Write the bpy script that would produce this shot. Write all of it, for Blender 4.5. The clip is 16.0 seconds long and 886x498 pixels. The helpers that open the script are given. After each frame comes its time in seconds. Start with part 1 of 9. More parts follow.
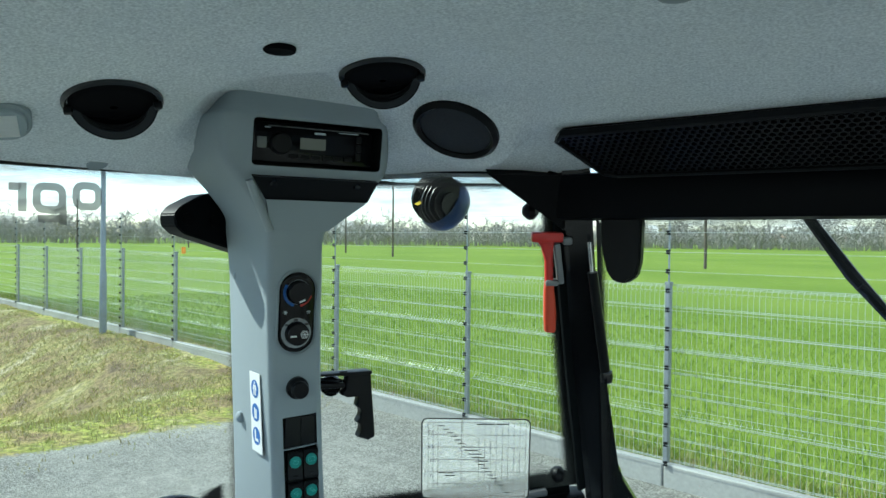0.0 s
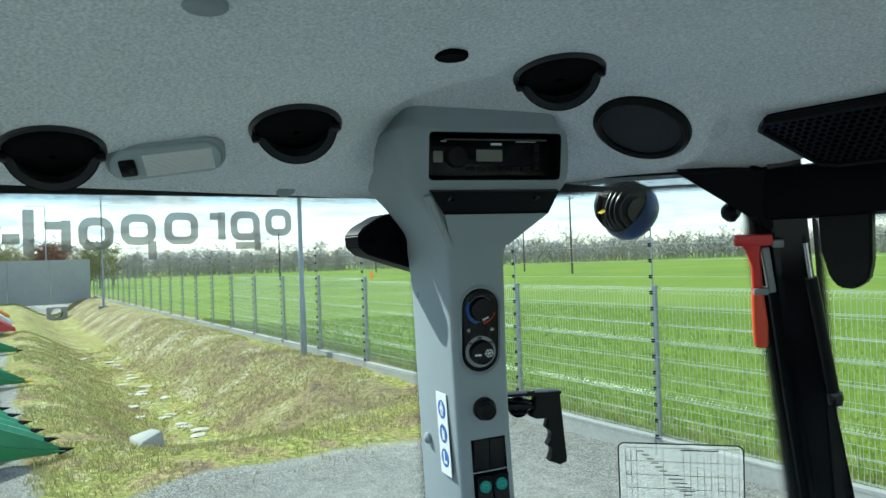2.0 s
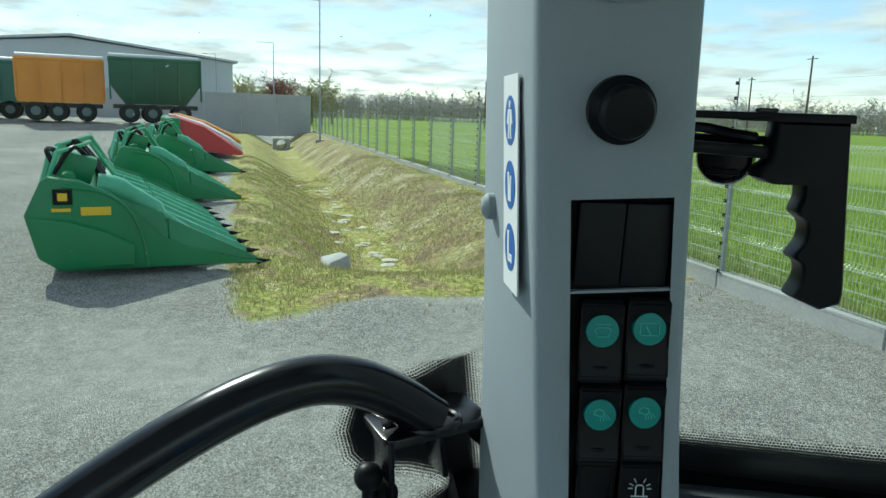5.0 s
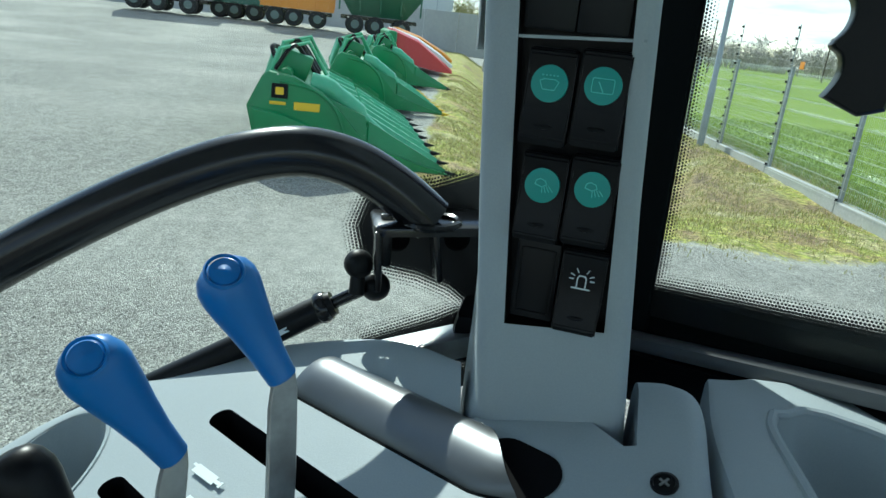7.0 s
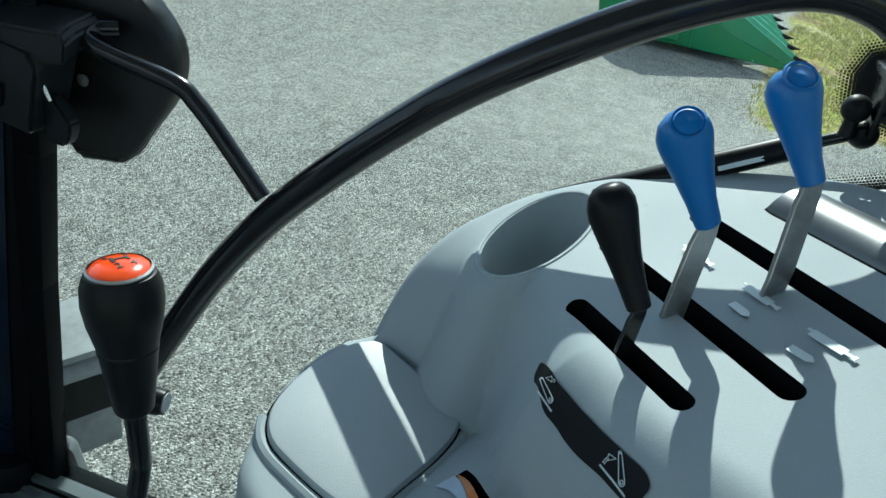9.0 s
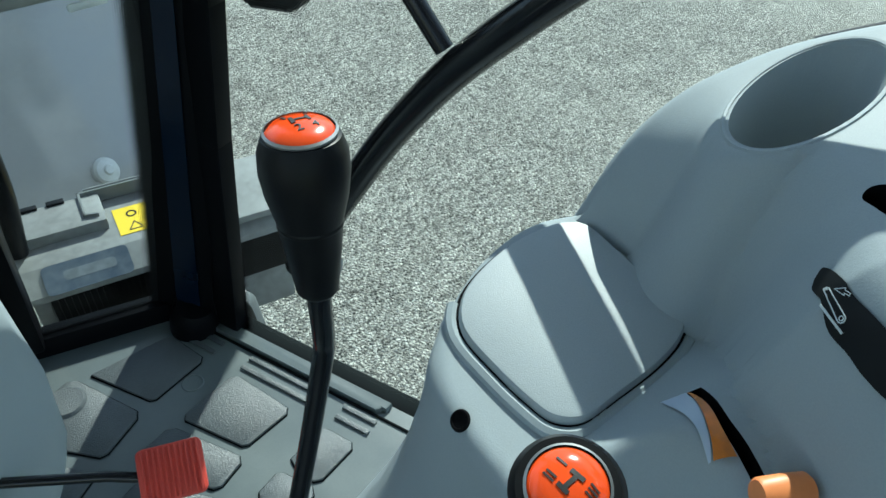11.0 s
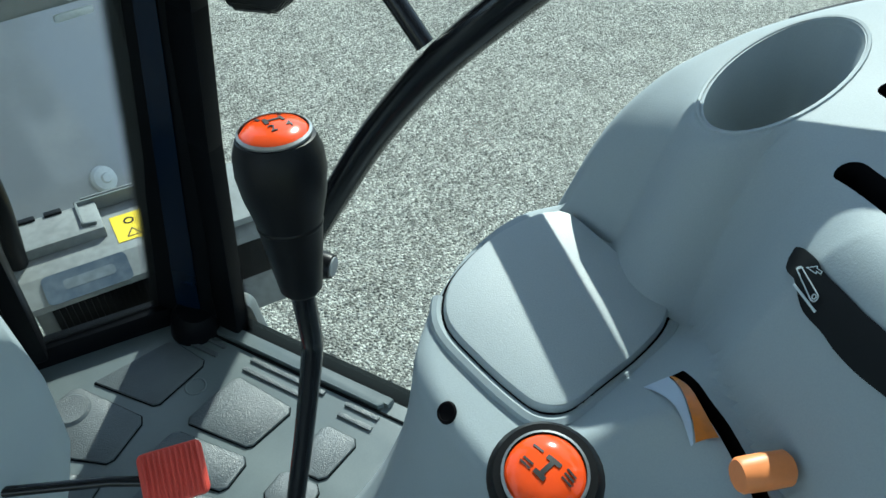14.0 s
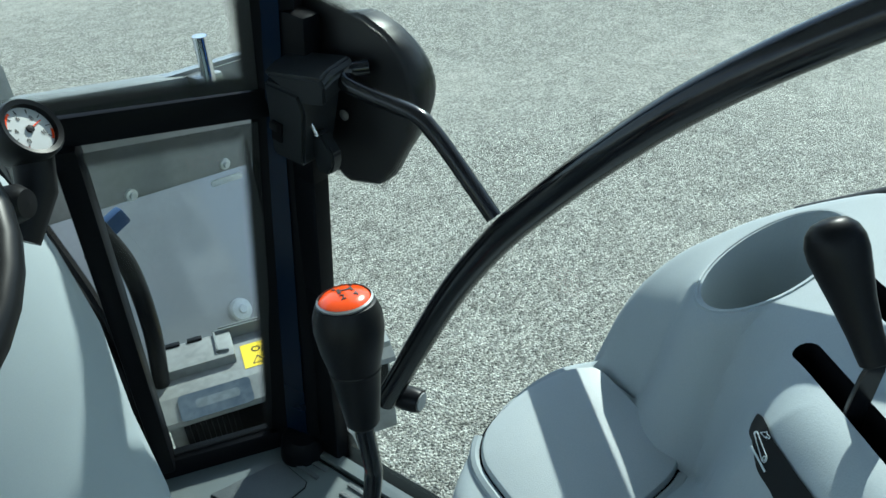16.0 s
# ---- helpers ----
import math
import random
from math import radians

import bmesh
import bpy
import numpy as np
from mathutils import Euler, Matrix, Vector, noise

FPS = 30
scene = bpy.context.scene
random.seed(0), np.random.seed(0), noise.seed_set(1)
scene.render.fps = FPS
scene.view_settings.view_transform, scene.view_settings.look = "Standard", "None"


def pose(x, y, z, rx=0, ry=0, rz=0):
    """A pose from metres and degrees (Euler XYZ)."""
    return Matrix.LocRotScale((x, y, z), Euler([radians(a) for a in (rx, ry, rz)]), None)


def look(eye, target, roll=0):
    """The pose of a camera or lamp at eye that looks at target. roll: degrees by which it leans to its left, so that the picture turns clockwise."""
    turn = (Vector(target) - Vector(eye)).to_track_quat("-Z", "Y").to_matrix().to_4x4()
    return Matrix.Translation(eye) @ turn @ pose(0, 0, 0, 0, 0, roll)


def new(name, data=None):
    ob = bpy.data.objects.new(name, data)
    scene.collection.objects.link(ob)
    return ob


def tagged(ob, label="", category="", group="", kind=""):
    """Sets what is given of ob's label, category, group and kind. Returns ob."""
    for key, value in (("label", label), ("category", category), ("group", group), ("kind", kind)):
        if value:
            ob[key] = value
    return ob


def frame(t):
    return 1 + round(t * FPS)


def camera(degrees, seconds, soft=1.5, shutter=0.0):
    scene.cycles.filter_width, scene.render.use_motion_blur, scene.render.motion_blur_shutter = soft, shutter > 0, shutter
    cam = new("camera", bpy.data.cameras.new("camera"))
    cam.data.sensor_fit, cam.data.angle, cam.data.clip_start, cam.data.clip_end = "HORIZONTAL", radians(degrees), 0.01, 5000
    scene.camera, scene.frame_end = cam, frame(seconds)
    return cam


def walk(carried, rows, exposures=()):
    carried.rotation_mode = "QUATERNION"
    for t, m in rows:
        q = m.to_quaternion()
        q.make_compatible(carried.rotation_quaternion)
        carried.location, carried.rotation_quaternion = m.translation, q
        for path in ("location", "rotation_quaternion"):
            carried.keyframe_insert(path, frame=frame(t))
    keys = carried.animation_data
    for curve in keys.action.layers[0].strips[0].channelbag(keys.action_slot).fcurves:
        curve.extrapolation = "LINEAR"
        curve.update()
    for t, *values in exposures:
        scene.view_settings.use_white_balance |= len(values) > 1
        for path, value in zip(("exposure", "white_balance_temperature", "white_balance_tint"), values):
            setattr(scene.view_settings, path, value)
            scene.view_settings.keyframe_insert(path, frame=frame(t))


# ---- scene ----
cam = camera(63.78, 16.0)
PATH = [
    (0, pose(-0.0001, 0.0000, 2.2518, 89.211, -0.571, -146.000)),
    (0.5, pose(0.0180, 0.0093, 2.2624, 90.696, 0.101, -141.291)),
    (1, pose(0.0154, 0.0024, 2.2800, 91.399, 0.847, -137.266)),
    (1.5, pose(-0.0035, -0.0077, 2.2798, 91.440, 1.521, -134.114)),
    (2, pose(0.0388, -0.0359, 2.2435, 90.887, 2.025, -131.729)),
    (2.5, pose(0.1652, -0.1520, 2.1957, 90.004, 1.914, -130.020)),
    (3, pose(0.3147, -0.2989, 2.1982, 91.000, 0.831, -127.060)),
    (3.5, pose(0.3949, -0.3464, 2.1757, 87.580, 1.019, -124.994)),
    (4, pose(0.4244, -0.3645, 2.1268, 83.162, 1.177, -123.932)),
    (4.2, pose(0.4507, -0.3991, 2.0900, 82.195, 0.449, -122.701)),
    (6.3, pose(0.4956, -0.6211, 1.9875, 75.939, -4.270, -103.257)),
    (6.5, pose(0.4788, -0.6302, 1.9721, 75.291, -4.804, -102.059)),
    (7, pose(0.4448, -0.6557, 1.9345, 72.751, -6.367, -98.634)),
    (7.5, pose(0.4026, -0.6205, 1.9150, 69.471, -7.910, -93.189)),
    (8, pose(0.3794, -0.5872, 1.9042, 65.930, -9.055, -86.241)),
    (8.5, pose(0.3587, -0.5547, 1.8955, 62.471, -9.210, -78.707)),
    (9, pose(0.3429, -0.5285, 1.8971, 59.572, -8.619, -72.023)),
    (9.5, pose(0.3473, -0.4922, 1.8944, 56.223, -7.318, -66.715)),
    (10, pose(0.3710, -0.4646, 1.8764, 52.716, -6.402, -63.114)),
    (10.2, pose(0.3820, -0.4606, 1.8623, 51.108, -5.793, -62.136)),
    (12.3, pose(0.4096, -0.4714, 1.8374, 45.825, -1.349, -62.726)),
    (12.5, pose(0.4097, -0.4720, 1.8371, 45.754, -1.301, -62.937)),
    (13, pose(0.4065, -0.4748, 1.8387, 45.750, -1.425, -63.201)),
    (13.5, pose(0.4064, -0.4773, 1.8416, 46.007, -1.500, -63.260)),
    (14, pose(0.4076, -0.4782, 1.8461, 47.196, -1.219, -62.502)),
    (14.5, pose(0.4069, -0.5001, 1.8656, 49.508, -0.539, -60.842)),
    (15, pose(0.3935, -0.5172, 1.8843, 52.458, 0.631, -58.190)),
    (15.5, pose(0.3858, -0.5451, 1.9079, 55.624, 1.928, -55.411)),
    (16, pose(0.3799, -0.5673, 1.9243, 57.952, 3.281, -53.189)),
]
EXPOSURES = [(0, 1.12, 5950, -8), (2.0, 1.06, 5950, -8), (3.0, 0.58, 6150, -8), (4.2, 0.455, 6250, -8), (6.3, 1.10, 6000, -8), (7.5, 1.04, 6000, -8), (8.5, 1.03, 6000, -8), (10, 1.08, 6000, -8), (12.3, 1.19, 6000, -8), (16, 1.28, 6000, -8)]
walk(cam, PATH, EXPOSURES)

# ---- world, sun ----
world = bpy.data.worlds.new("world")
scene.world = world
world.use_nodes = True
wn, wl = world.node_tree.nodes, world.node_tree.links
wn.clear()
SUN_DIR = Vector((0.744, 0.189, 0.63)).normalized()
sky = wn.new("ShaderNodeTexSky")
sky.sky_type, sky.sun_disc = "NISHITA", False
sky.sun_elevation = math.asin(SUN_DIR.z)
sky.sun_rotation = math.atan2(SUN_DIR.x, SUN_DIR.y)
sky.air_density, sky.dust_density, sky.ozone_density = 1.0, 0.08, 2.0
# broken cloud: the direction is laid onto a flat layer overhead
tc = wn.new("ShaderNodeTexCoord")
sep = wn.new("ShaderNodeSeparateXYZ")
zc = wn.new("ShaderNodeMath"); zc.operation = "MAXIMUM"; zc.inputs[1].default_value = 0.02
za = wn.new("ShaderNodeMath"); za.operation = "ADD"; za.inputs[1].default_value = 0.10
dx = wn.new("ShaderNodeMath"); dx.operation = "DIVIDE"
dy = wn.new("ShaderNodeMath"); dy.operation = "DIVIDE"
comb = wn.new("ShaderNodeCombineXYZ")
cloud = wn.new("ShaderNodeTexNoise")
cloud.inputs["Scale"].default_value, cloud.inputs["Detail"].default_value, cloud.inputs["Roughness"].default_value = 1.5, 9.0, 0.56
ramp = wn.new("ShaderNodeValToRGB")
ramp.color_ramp.elements[0].position, ramp.color_ramp.elements[1].position = 0.43, 0.60
ramp.color_ramp.elements[0].color, ramp.color_ramp.elements[1].color = (0.10, 0.10, 0.10, 1), (0.94, 0.94, 0.94, 1)
mixc = wn.new("ShaderNodeMix"); mixc.data_type = "RGBA"
# cloud tops and their greyer undersides
shade = wn.new("ShaderNodeTexNoise")
shade.inputs["Scale"].default_value, shade.inputs["Detail"].default_value = 3.4, 6.0
tone = wn.new("ShaderNodeValToRGB")
tone.color_ramp.elements[0].position, tone.color_ramp.elements[1].position = 0.36, 0.62
tone.color_ramp.elements[0].color, tone.color_ramp.elements[1].color = (0.74, 0.77, 0.82, 1), (1.0, 1.0, 1.0, 1)
white = wn.new("ShaderNodeMix"); white.data_type = "RGBA"; white.blend_type = "MULTIPLY"
white.inputs["Factor"].default_value = 1.0
white.inputs["A"].default_value = (4.5, 4.45, 4.5, 1)
wl.new(tone.outputs[0], white.inputs["B"]); wl.new(white.outputs["Result"], mixc.inputs["B"])
bg = wn.new("ShaderNodeBackground"); bg.inputs["Strength"].default_value = 0.14
out = wn.new("ShaderNodeOutputWorld")
wl.new(tc.outputs["Generated"], sep.inputs[0])
wl.new(sep.outputs["Z"], zc.inputs[0]); wl.new(zc.outputs[0], za.inputs[0])
wl.new(sep.outputs["X"], dx.inputs[0]); wl.new(za.outputs[0], dx.inputs[1])
wl.new(sep.outputs["Y"], dy.inputs[0]); wl.new(za.outputs[0], dy.inputs[1])
wl.new(dx.outputs[0], comb.inputs["X"]); wl.new(dy.outputs[0], comb.inputs["Y"])
wl.new(comb.outputs[0], cloud.inputs["Vector"]); wl.new(comb.outputs[0], shade.inputs["Vector"])
wl.new(shade.outputs["Fac"], tone.inputs[0])
wl.new(cloud.outputs["Fac"], ramp.inputs[0]); wl.new(ramp.outputs[0], mixc.inputs["Factor"])
tint = wn.new("ShaderNodeMix"); tint.data_type = "RGBA"; tint.blend_type = "MULTIPLY"
tint.inputs["Factor"].default_value = 1.0
tint.inputs["B"].default_value = (0.84, 0.80, 0.88, 1)
wl.new(sky.outputs[0], tint.inputs["A"]); wl.new(tint.outputs["Result"], mixc.inputs["A"]); wl.new(mixc.outputs["Result"], bg.inputs["Color"])
wl.new(bg.outputs[0], out.inputs[0])
sun = new("sun", bpy.data.lights.new("sun", "SUN"))
sun.data.energy, sun.data.angle, sun.data.color = 3.1, radians(0.5), (1.0, 0.96, 0.90)
sun.matrix_world = look(SUN_DIR * 50, (0, 0, 0))

# ---- materials ----
def mat(name, col, rough=0.5, metal=0.0, grain=0.0, scale=200.0, bump=0.0, stain=0.0, stain_scale=6.0, col2=None, spec=0.5, dist=0.001):
    """A procedural surface: base colour, fine grain and larger stains at real size."""
    m = bpy.data.materials.new(name)
    m.use_nodes = True
    nt = m.node_tree; N, L = nt.nodes, nt.links
    b = N["Principled BSDF"]
    b.inputs["Roughness"].default_value, b.inputs["Metallic"].default_value = rough, metal
    b.inputs["Specular IOR Level"].default_value = spec
    b.inputs["Base Color"].default_value = (*col, 1)
    if not (grain or stain or bump):
        return m
    geo = N.new("ShaderNodeTexCoord")
    fine = N.new("ShaderNodeTexNoise"); fine.inputs["Scale"].default_value = scale; fine.inputs["Detail"].default_value = 4
    big = N.new("ShaderNodeTexNoise"); big.inputs["Scale"].default_value = stain_scale; big.inputs["Detail"].default_value = 5
    for n in (fine, big):
        L.new(geo.outputs["Object"], n.inputs["Vector"])
    c2 = col2 or tuple(c * 0.55 for c in col)
    mx = N.new("ShaderNodeMix"); mx.data_type = "RGBA"
    mx.inputs["A"].default_value, mx.inputs["B"].default_value = (*col, 1), (*c2, 1)
    f = N.new("ShaderNodeMath"); f.operation = "MULTIPLY_ADD"
    g = N.new("ShaderNodeMath"); g.operation = "MULTIPLY"
    sg = N.new("ShaderNodeMapRange"); sg.inputs["From Min"].default_value, sg.inputs["From Max"].default_value = 0.40, 0.72
    sf = N.new("ShaderNodeMapRange"); sf.inputs["From Min"].default_value, sf.inputs["From Max"].default_value = 0.30, 0.70
    L.new(big.outputs["Fac"], sg.inputs[0]); L.new(fine.outputs["Fac"], sf.inputs[0])
    L.new(sg.outputs[0], g.inputs[0]); g.inputs[1].default_value = stain
    L.new(sf.outputs[0], f.inputs[0]); f.inputs[1].default_value = grain; L.new(g.outputs[0], f.inputs[2])
    L.new(f.outputs[0], mx.inputs["Factor"]); L.new(mx.outputs["Result"], b.inputs["Base Color"])
    rr = N.new("ShaderNodeMath"); rr.operation = "MULTIPLY_ADD"
    L.new(sg.outputs[0], rr.inputs[0]); rr.inputs[1].default_value, rr.inputs[2].default_value = 0.12, rough - 0.04
    L.new(rr.outputs[0], b.inputs["Roughness"])
    if bump:
        bp = N.new("ShaderNodeBump"); bp.inputs["Strength"].default_value, bp.inputs["Distance"].default_value = bump, dist
        L.new(fine.outputs["Fac"], bp.inputs["Height"]); L.new(bp.outputs[0], b.inputs["Normal"])
    return m


GREY = mat("grey moulded plastic", (0.31, 0.358, 0.385), 0.60, grain=0.12, scale=900, bump=0.30, stain=0.12, stain_scale=5, spec=0.22, dist=0.0004)
GREY_LID = mat("grey lid plastic", (0.33, 0.375, 0.40), 0.46, grain=0.16, scale=1100, bump=0.35, stain=0.06, stain_scale=8, dist=0.0005)
HEADLINER = mat("grey needle felt", (0.93, 0.97, 0.99), 0.95, grain=0.65, scale=330, bump=0.7, stain=0.14, stain_scale=5, col2=(0.44, 0.48, 0.51), spec=0.1, dist=0.002)
BLACK = mat("black painted steel", (0.004, 0.0045, 0.006), 0.17, grain=0.2, scale=300, bump=0.02, stain=0.2, col2=(0.011, 0.012, 0.014), spec=0.4)
RAILG = mat("satin dark rail", (0.085, 0.092, 0.10), 0.35, grain=0.3, scale=500, bump=0.04, stain=0.5, stain_scale=12, col2=(0.08, 0.085, 0.09))
POSTB = mat("matt black steel", (0.003, 0.0035, 0.0048), 0.42, grain=0.2, scale=300, bump=0.02, stain=0.2, col2=(0.006, 0.007, 0.009), spec=0.06)
BLACKP = mat("black plastic", (0.005, 0.0055, 0.0068), 0.38, grain=0.3, scale=600, bump=0.1, stain=0.2, col2=(0.010, 0.011, 0.012), spec=0.16, dist=0.0004)
GLOSSB = mat("black gloss plastic", (0.004, 0.0045, 0.006), 0.16, spec=0.22)
LATCHG = mat("satin black steel", (0.010, 0.012, 0.014), 0.32, grain=0.2, scale=300, stain=0.3, stain_scale=30, col2=(0.018, 0.020, 0.023), spec=0.25)
# near-black that paints the shade inside holes and slots; also bolts and far windows
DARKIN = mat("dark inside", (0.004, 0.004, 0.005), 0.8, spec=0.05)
RUBBER = mat("black rubber mat", (0.062, 0.074, 0.080), 0.34, grain=0.4, scale=520, bump=0.8, stain=0.5, stain_scale=9, col2=(0.115, 0.13, 0.14), dist=0.0016)
# bluish reflection on the front post, put into a base colour
NAVY = mat("navy post reflection", (0.002, 0.0075, 0.020), 0.22, stain=0.2, spec=0.12)
RUBBER_S = mat("smooth rubber", (0.092, 0.112, 0.118), 0.34, grain=0.3, scale=500, bump=0.12, stain=0.8, stain_scale=7, col2=(0.125, 0.15, 0.155))
SEAL = mat("rubber seal", (0.006, 0.008, 0.009), 0.7, grain=0.2, scale=200, spec=0.05)
BLUE = mat("blue plastic grip", (0.009, 0.135, 0.42), 0.36, grain=0.12, scale=500, bump=0.10, stain=0.15, stain_scale=14, col2=(0.006, 0.10, 0.33), dist=0.0004)
BLUE_PAINT = mat("blue body paint", (0.01, 0.11, 0.5), 0.25, stain=0.1)
RED = mat("red plastic", (0.62, 0.030, 0.028), 0.35, grain=0.1, scale=400, stain=0.15)
REDORANGE = mat("orange red plastic", (0.70, 0.075, 0.03), 0.38, grain=0.1, scale=500, bump=0.06, stain=0.15, col2=(0.45, 0.04, 0.02))
PEDAL = mat("red rubber pad", (0.62, 0.065, 0.045), 0.6, grain=0.2, scale=300, bump=0.15, stain=0.35, stain_scale=20, col2=(0.38, 0.05, 0.04))
ORANGE = mat("orange plastic", (0.80, 0.27, 0.09), 0.40, grain=0.1, scale=400, stain=0.1)
CAPRED = mat("orange red cap", (0.78, 0.075, 0.012), 0.16, stain=0.06)
STEEL = mat("galvanised steel", (0.42, 0.43, 0.43), 0.38, metal=0.85, grain=0.4, scale=120, stain=0.5, stain_scale=25, col2=(0.22, 0.22, 0.21))
ZINC = mat("pale zinc", (0.62, 0.65, 0.66), 0.45, metal=0.25, grain=0.2, scale=80, stain=0.3, stain_scale=20)
CHROME = mat("chrome trim", (0.75, 0.76, 0.78), 0.12, metal=1.0)
ALU = mat("polished strip", (0.13, 0.14, 0.15), 0.34, metal=0.7, grain=0.15, scale=60, stain=0.2)
WHITE = mat("white print", (0.78, 0.80, 0.80), 0.5, stain=0.1)
LIGHTPRINT = mat("pale grey print", (0.56, 0.63, 0.66), 0.5)
BLUEPRINT = mat("blue print", (0.02, 0.12, 0.42), 0.45)
REDPRINT = mat("red print", (0.55, 0.04, 0.03), 0.45)
TEAL = mat("teal lens", (0.0, 0.24, 0.21), 0.35)
TEALLINE = mat("teal symbol line", (0.10, 0.55, 0.50), 0.5)
BLACKPRINT = mat("black print", (0.02, 0.02, 0.02), 0.5)
YELLOW = mat("yellow sticker", (0.75, 0.55, 0.02), 0.45, stain=0.2)
ORANGEFOIL = mat("orange foil", (0.70, 0.20, 0.02), 0.22, grain=0.3, scale=60, stain=0.5, stain_scale=60, col2=(0.25, 0.12, 0.03))
# white dial greyed, the shadow on it put into the colour
DIAL = mat("shaded white dial face", (0.40, 0.415, 0.42), 0.4, stain=0.2)
LENSPL = mat("clear ribbed lens", (0.34, 0.40, 0.43), 0.25, spec=0.6)
RINGG = mat("grey dial print", (0.30, 0.32, 0.33), 0.4)
DISPLAY = mat("radio display", (0.16, 0.17, 0.15), 0.2)
BATT = mat("dusty battery plastic", (0.25, 0.265, 0.27), 0.7, grain=0.5, scale=60, bump=0.2, stain=0.7, stain_scale=9, col2=(0.15, 0.155, 0.16))
LABELF = mat("dark blue label film", (0.060, 0.085, 0.125), 0.35, grain=0.3, scale=90, stain=0.6, stain_scale=40, col2=(0.13, 0.16, 0.20))
GUARD = mat("grey guard plastic", (0.17, 0.185, 0.19), 0.5, grain=0.2, scale=200, stain=0.4, stain_scale=12)
PANELG = mat("grey engine side panel", (0.40, 0.415, 0.43), 0.13, grain=0.1, scale=90, stain=0.6, stain_scale=4, col2=(0.24, 0.25, 0.26), spec=1.0)
LEDGE = mat("grey hood edge", (0.20, 0.215, 0.225), 0.5, grain=0.2, scale=90, stain=0.4, stain_scale=9)
PANELD = mat("dark engine shroud", (0.25, 0.26, 0.265), 0.22, grain=0.2, scale=90, stain=0.4, stain_scale=6)
GREEN = mat("green machine paint", (0.022, 0.215, 0.075), 0.35, grain=0.1, scale=8, stain=0.3, stain_scale=2, col2=(0.02, 0.10, 0.035))
# lighter copy of the green, with sunlit sheen put into the colour
GREENL = mat("green paint with sheen", (0.11, 0.42, 0.24), 0.30, grain=0.15, scale=8, stain=0.3, stain_scale=2, col2=(0.05, 0.25, 0.12))
MYELLOW = mat("machine yellow", (0.72, 0.48, 0.02), 0.45)
MRED = mat("machine red", (0.50, 0.04, 0.05), 0.42, stain=0.2)
MWHITE = mat("machine white", (0.66, 0.68, 0.68), 0.45, stain=0.2)
MORANGE = mat("trailer orange", (0.66, 0.25, 0.02), 0.45, stain=0.3, stain_scale=1.0)
MGREY = mat("trailer grey", (0.12, 0.16, 0.155), 0.5, stain=0.3, stain_scale=0.6)
MDGREEN = mat("trailer green", (0.02, 0.105, 0.055), 0.5, stain=0.3, stain_scale=0.8)
MTEAL = mat("trailer blue-green", (0.04, 0.17, 0.13), 0.5, stain=0.3, stain_scale=0.8)
TYRE = mat("tyre", (0.02, 0.02, 0.021), 0.85, grain=0.3, scale=20)
CONC = mat("concrete", (0.42, 0.42, 0.40), 0.9, grain=0.4, scale=25, bump=0.3, stain=0.5, stain_scale=1.2, col2=(0.26, 0.26, 0.245), dist=0.01)
WALLC = mat("grey concrete wall", (0.40, 0.41, 0.42), 0.9, grain=0.3, scale=4, stain=0.4, stain_scale=0.4, col2=(0.30, 0.31, 0.32))
GALV = mat("galvanised fence", (0.34, 0.37, 0.40), 0.45, metal=0.5, grain=0.3, scale=30, stain=0.3, stain_scale=3)
WIRE = mat("fence wire", (0.62, 0.66, 0.66), 0.35, metal=0.5)
WOOD = mat("weathered pole wood", (0.16, 0.13, 0.11), 0.9, grain=0.5, scale=10, stain=0.4)
PALESTONE = mat("pale limestone", (0.62, 0.58, 0.46), 0.85, grain=0.25, scale=30, bump=0.3, stain=0.35, stain_scale=6)
WORNFIN = mat("black cast fins", (0.018, 0.020, 0.023), 0.34, grain=0.2, scale=200, stain=0.2)
PLATEB = mat("black printed film", (0.006, 0.0075, 0.009), 0.46, grain=0.2, scale=300, stain=0.2, spec=0.22)
CLAD = mat("pale cladding", (0.50, 0.53, 0.56), 0.6, grain=0.1, scale=2, stain=0.2, stain_scale=0.2)
PLASTER = mat("house plaster", (0.62, 0.58, 0.50), 0.9, stain=0.3, stain_scale=0.5)
ROOFRED = mat("roof tile", (0.38, 0.11, 0.06), 0.8, stain=0.4, stain_scale=0.8)
# bark colour is lifted to carry the haze of distance
WOODS = mat("haze-paled bare wood", (0.40, 0.375, 0.35), 0.95, grain=0.5, scale=0.6, stain=0.4, stain_scale=0.05, col2=(0.30, 0.275, 0.255))
BUD = mat("budding twigs", (0.34, 0.33, 0.13), 0.95, grain=0.5, scale=0.6, stain=0.5, stain_scale=0.05, col2=(0.14, 0.12, 0.07))
RUST = mat("autumn bush", (0.20, 0.08, 0.045), 0.95, grain=0.5, scale=0.8)


def blade_mat(name, stops):
    """Grass blades, each in a colour of its own."""
    m = mat(name, stops[0], 0.75, spec=0.2)
    N, L = m.node_tree.nodes, m.node_tree.links
    g = N.new("ShaderNodeNewGeometry"); r = N.new("ShaderNodeValToRGB")
    e = r.color_ramp.elements
    e[0].color, e[1].color = (*stops[0], 1), (*stops[-1], 1)
    for i, c in enumerate(stops[1:-1]):
        e.new((i + 1) / (len(stops) - 1)).color = (*c, 1)
    L.new(g.outputs["Random Per Island"], r.inputs[0]); L.new(r.outputs[0], N["Principled BSDF"].inputs["Base Color"])
    return m


STRAW = blade_mat("dry straw", ((0.34, 0.27, 0.15), (0.60, 0.53, 0.30), (0.46, 0.42, 0.16), (0.36, 0.40, 0.11), (0.70, 0.63, 0.42)))
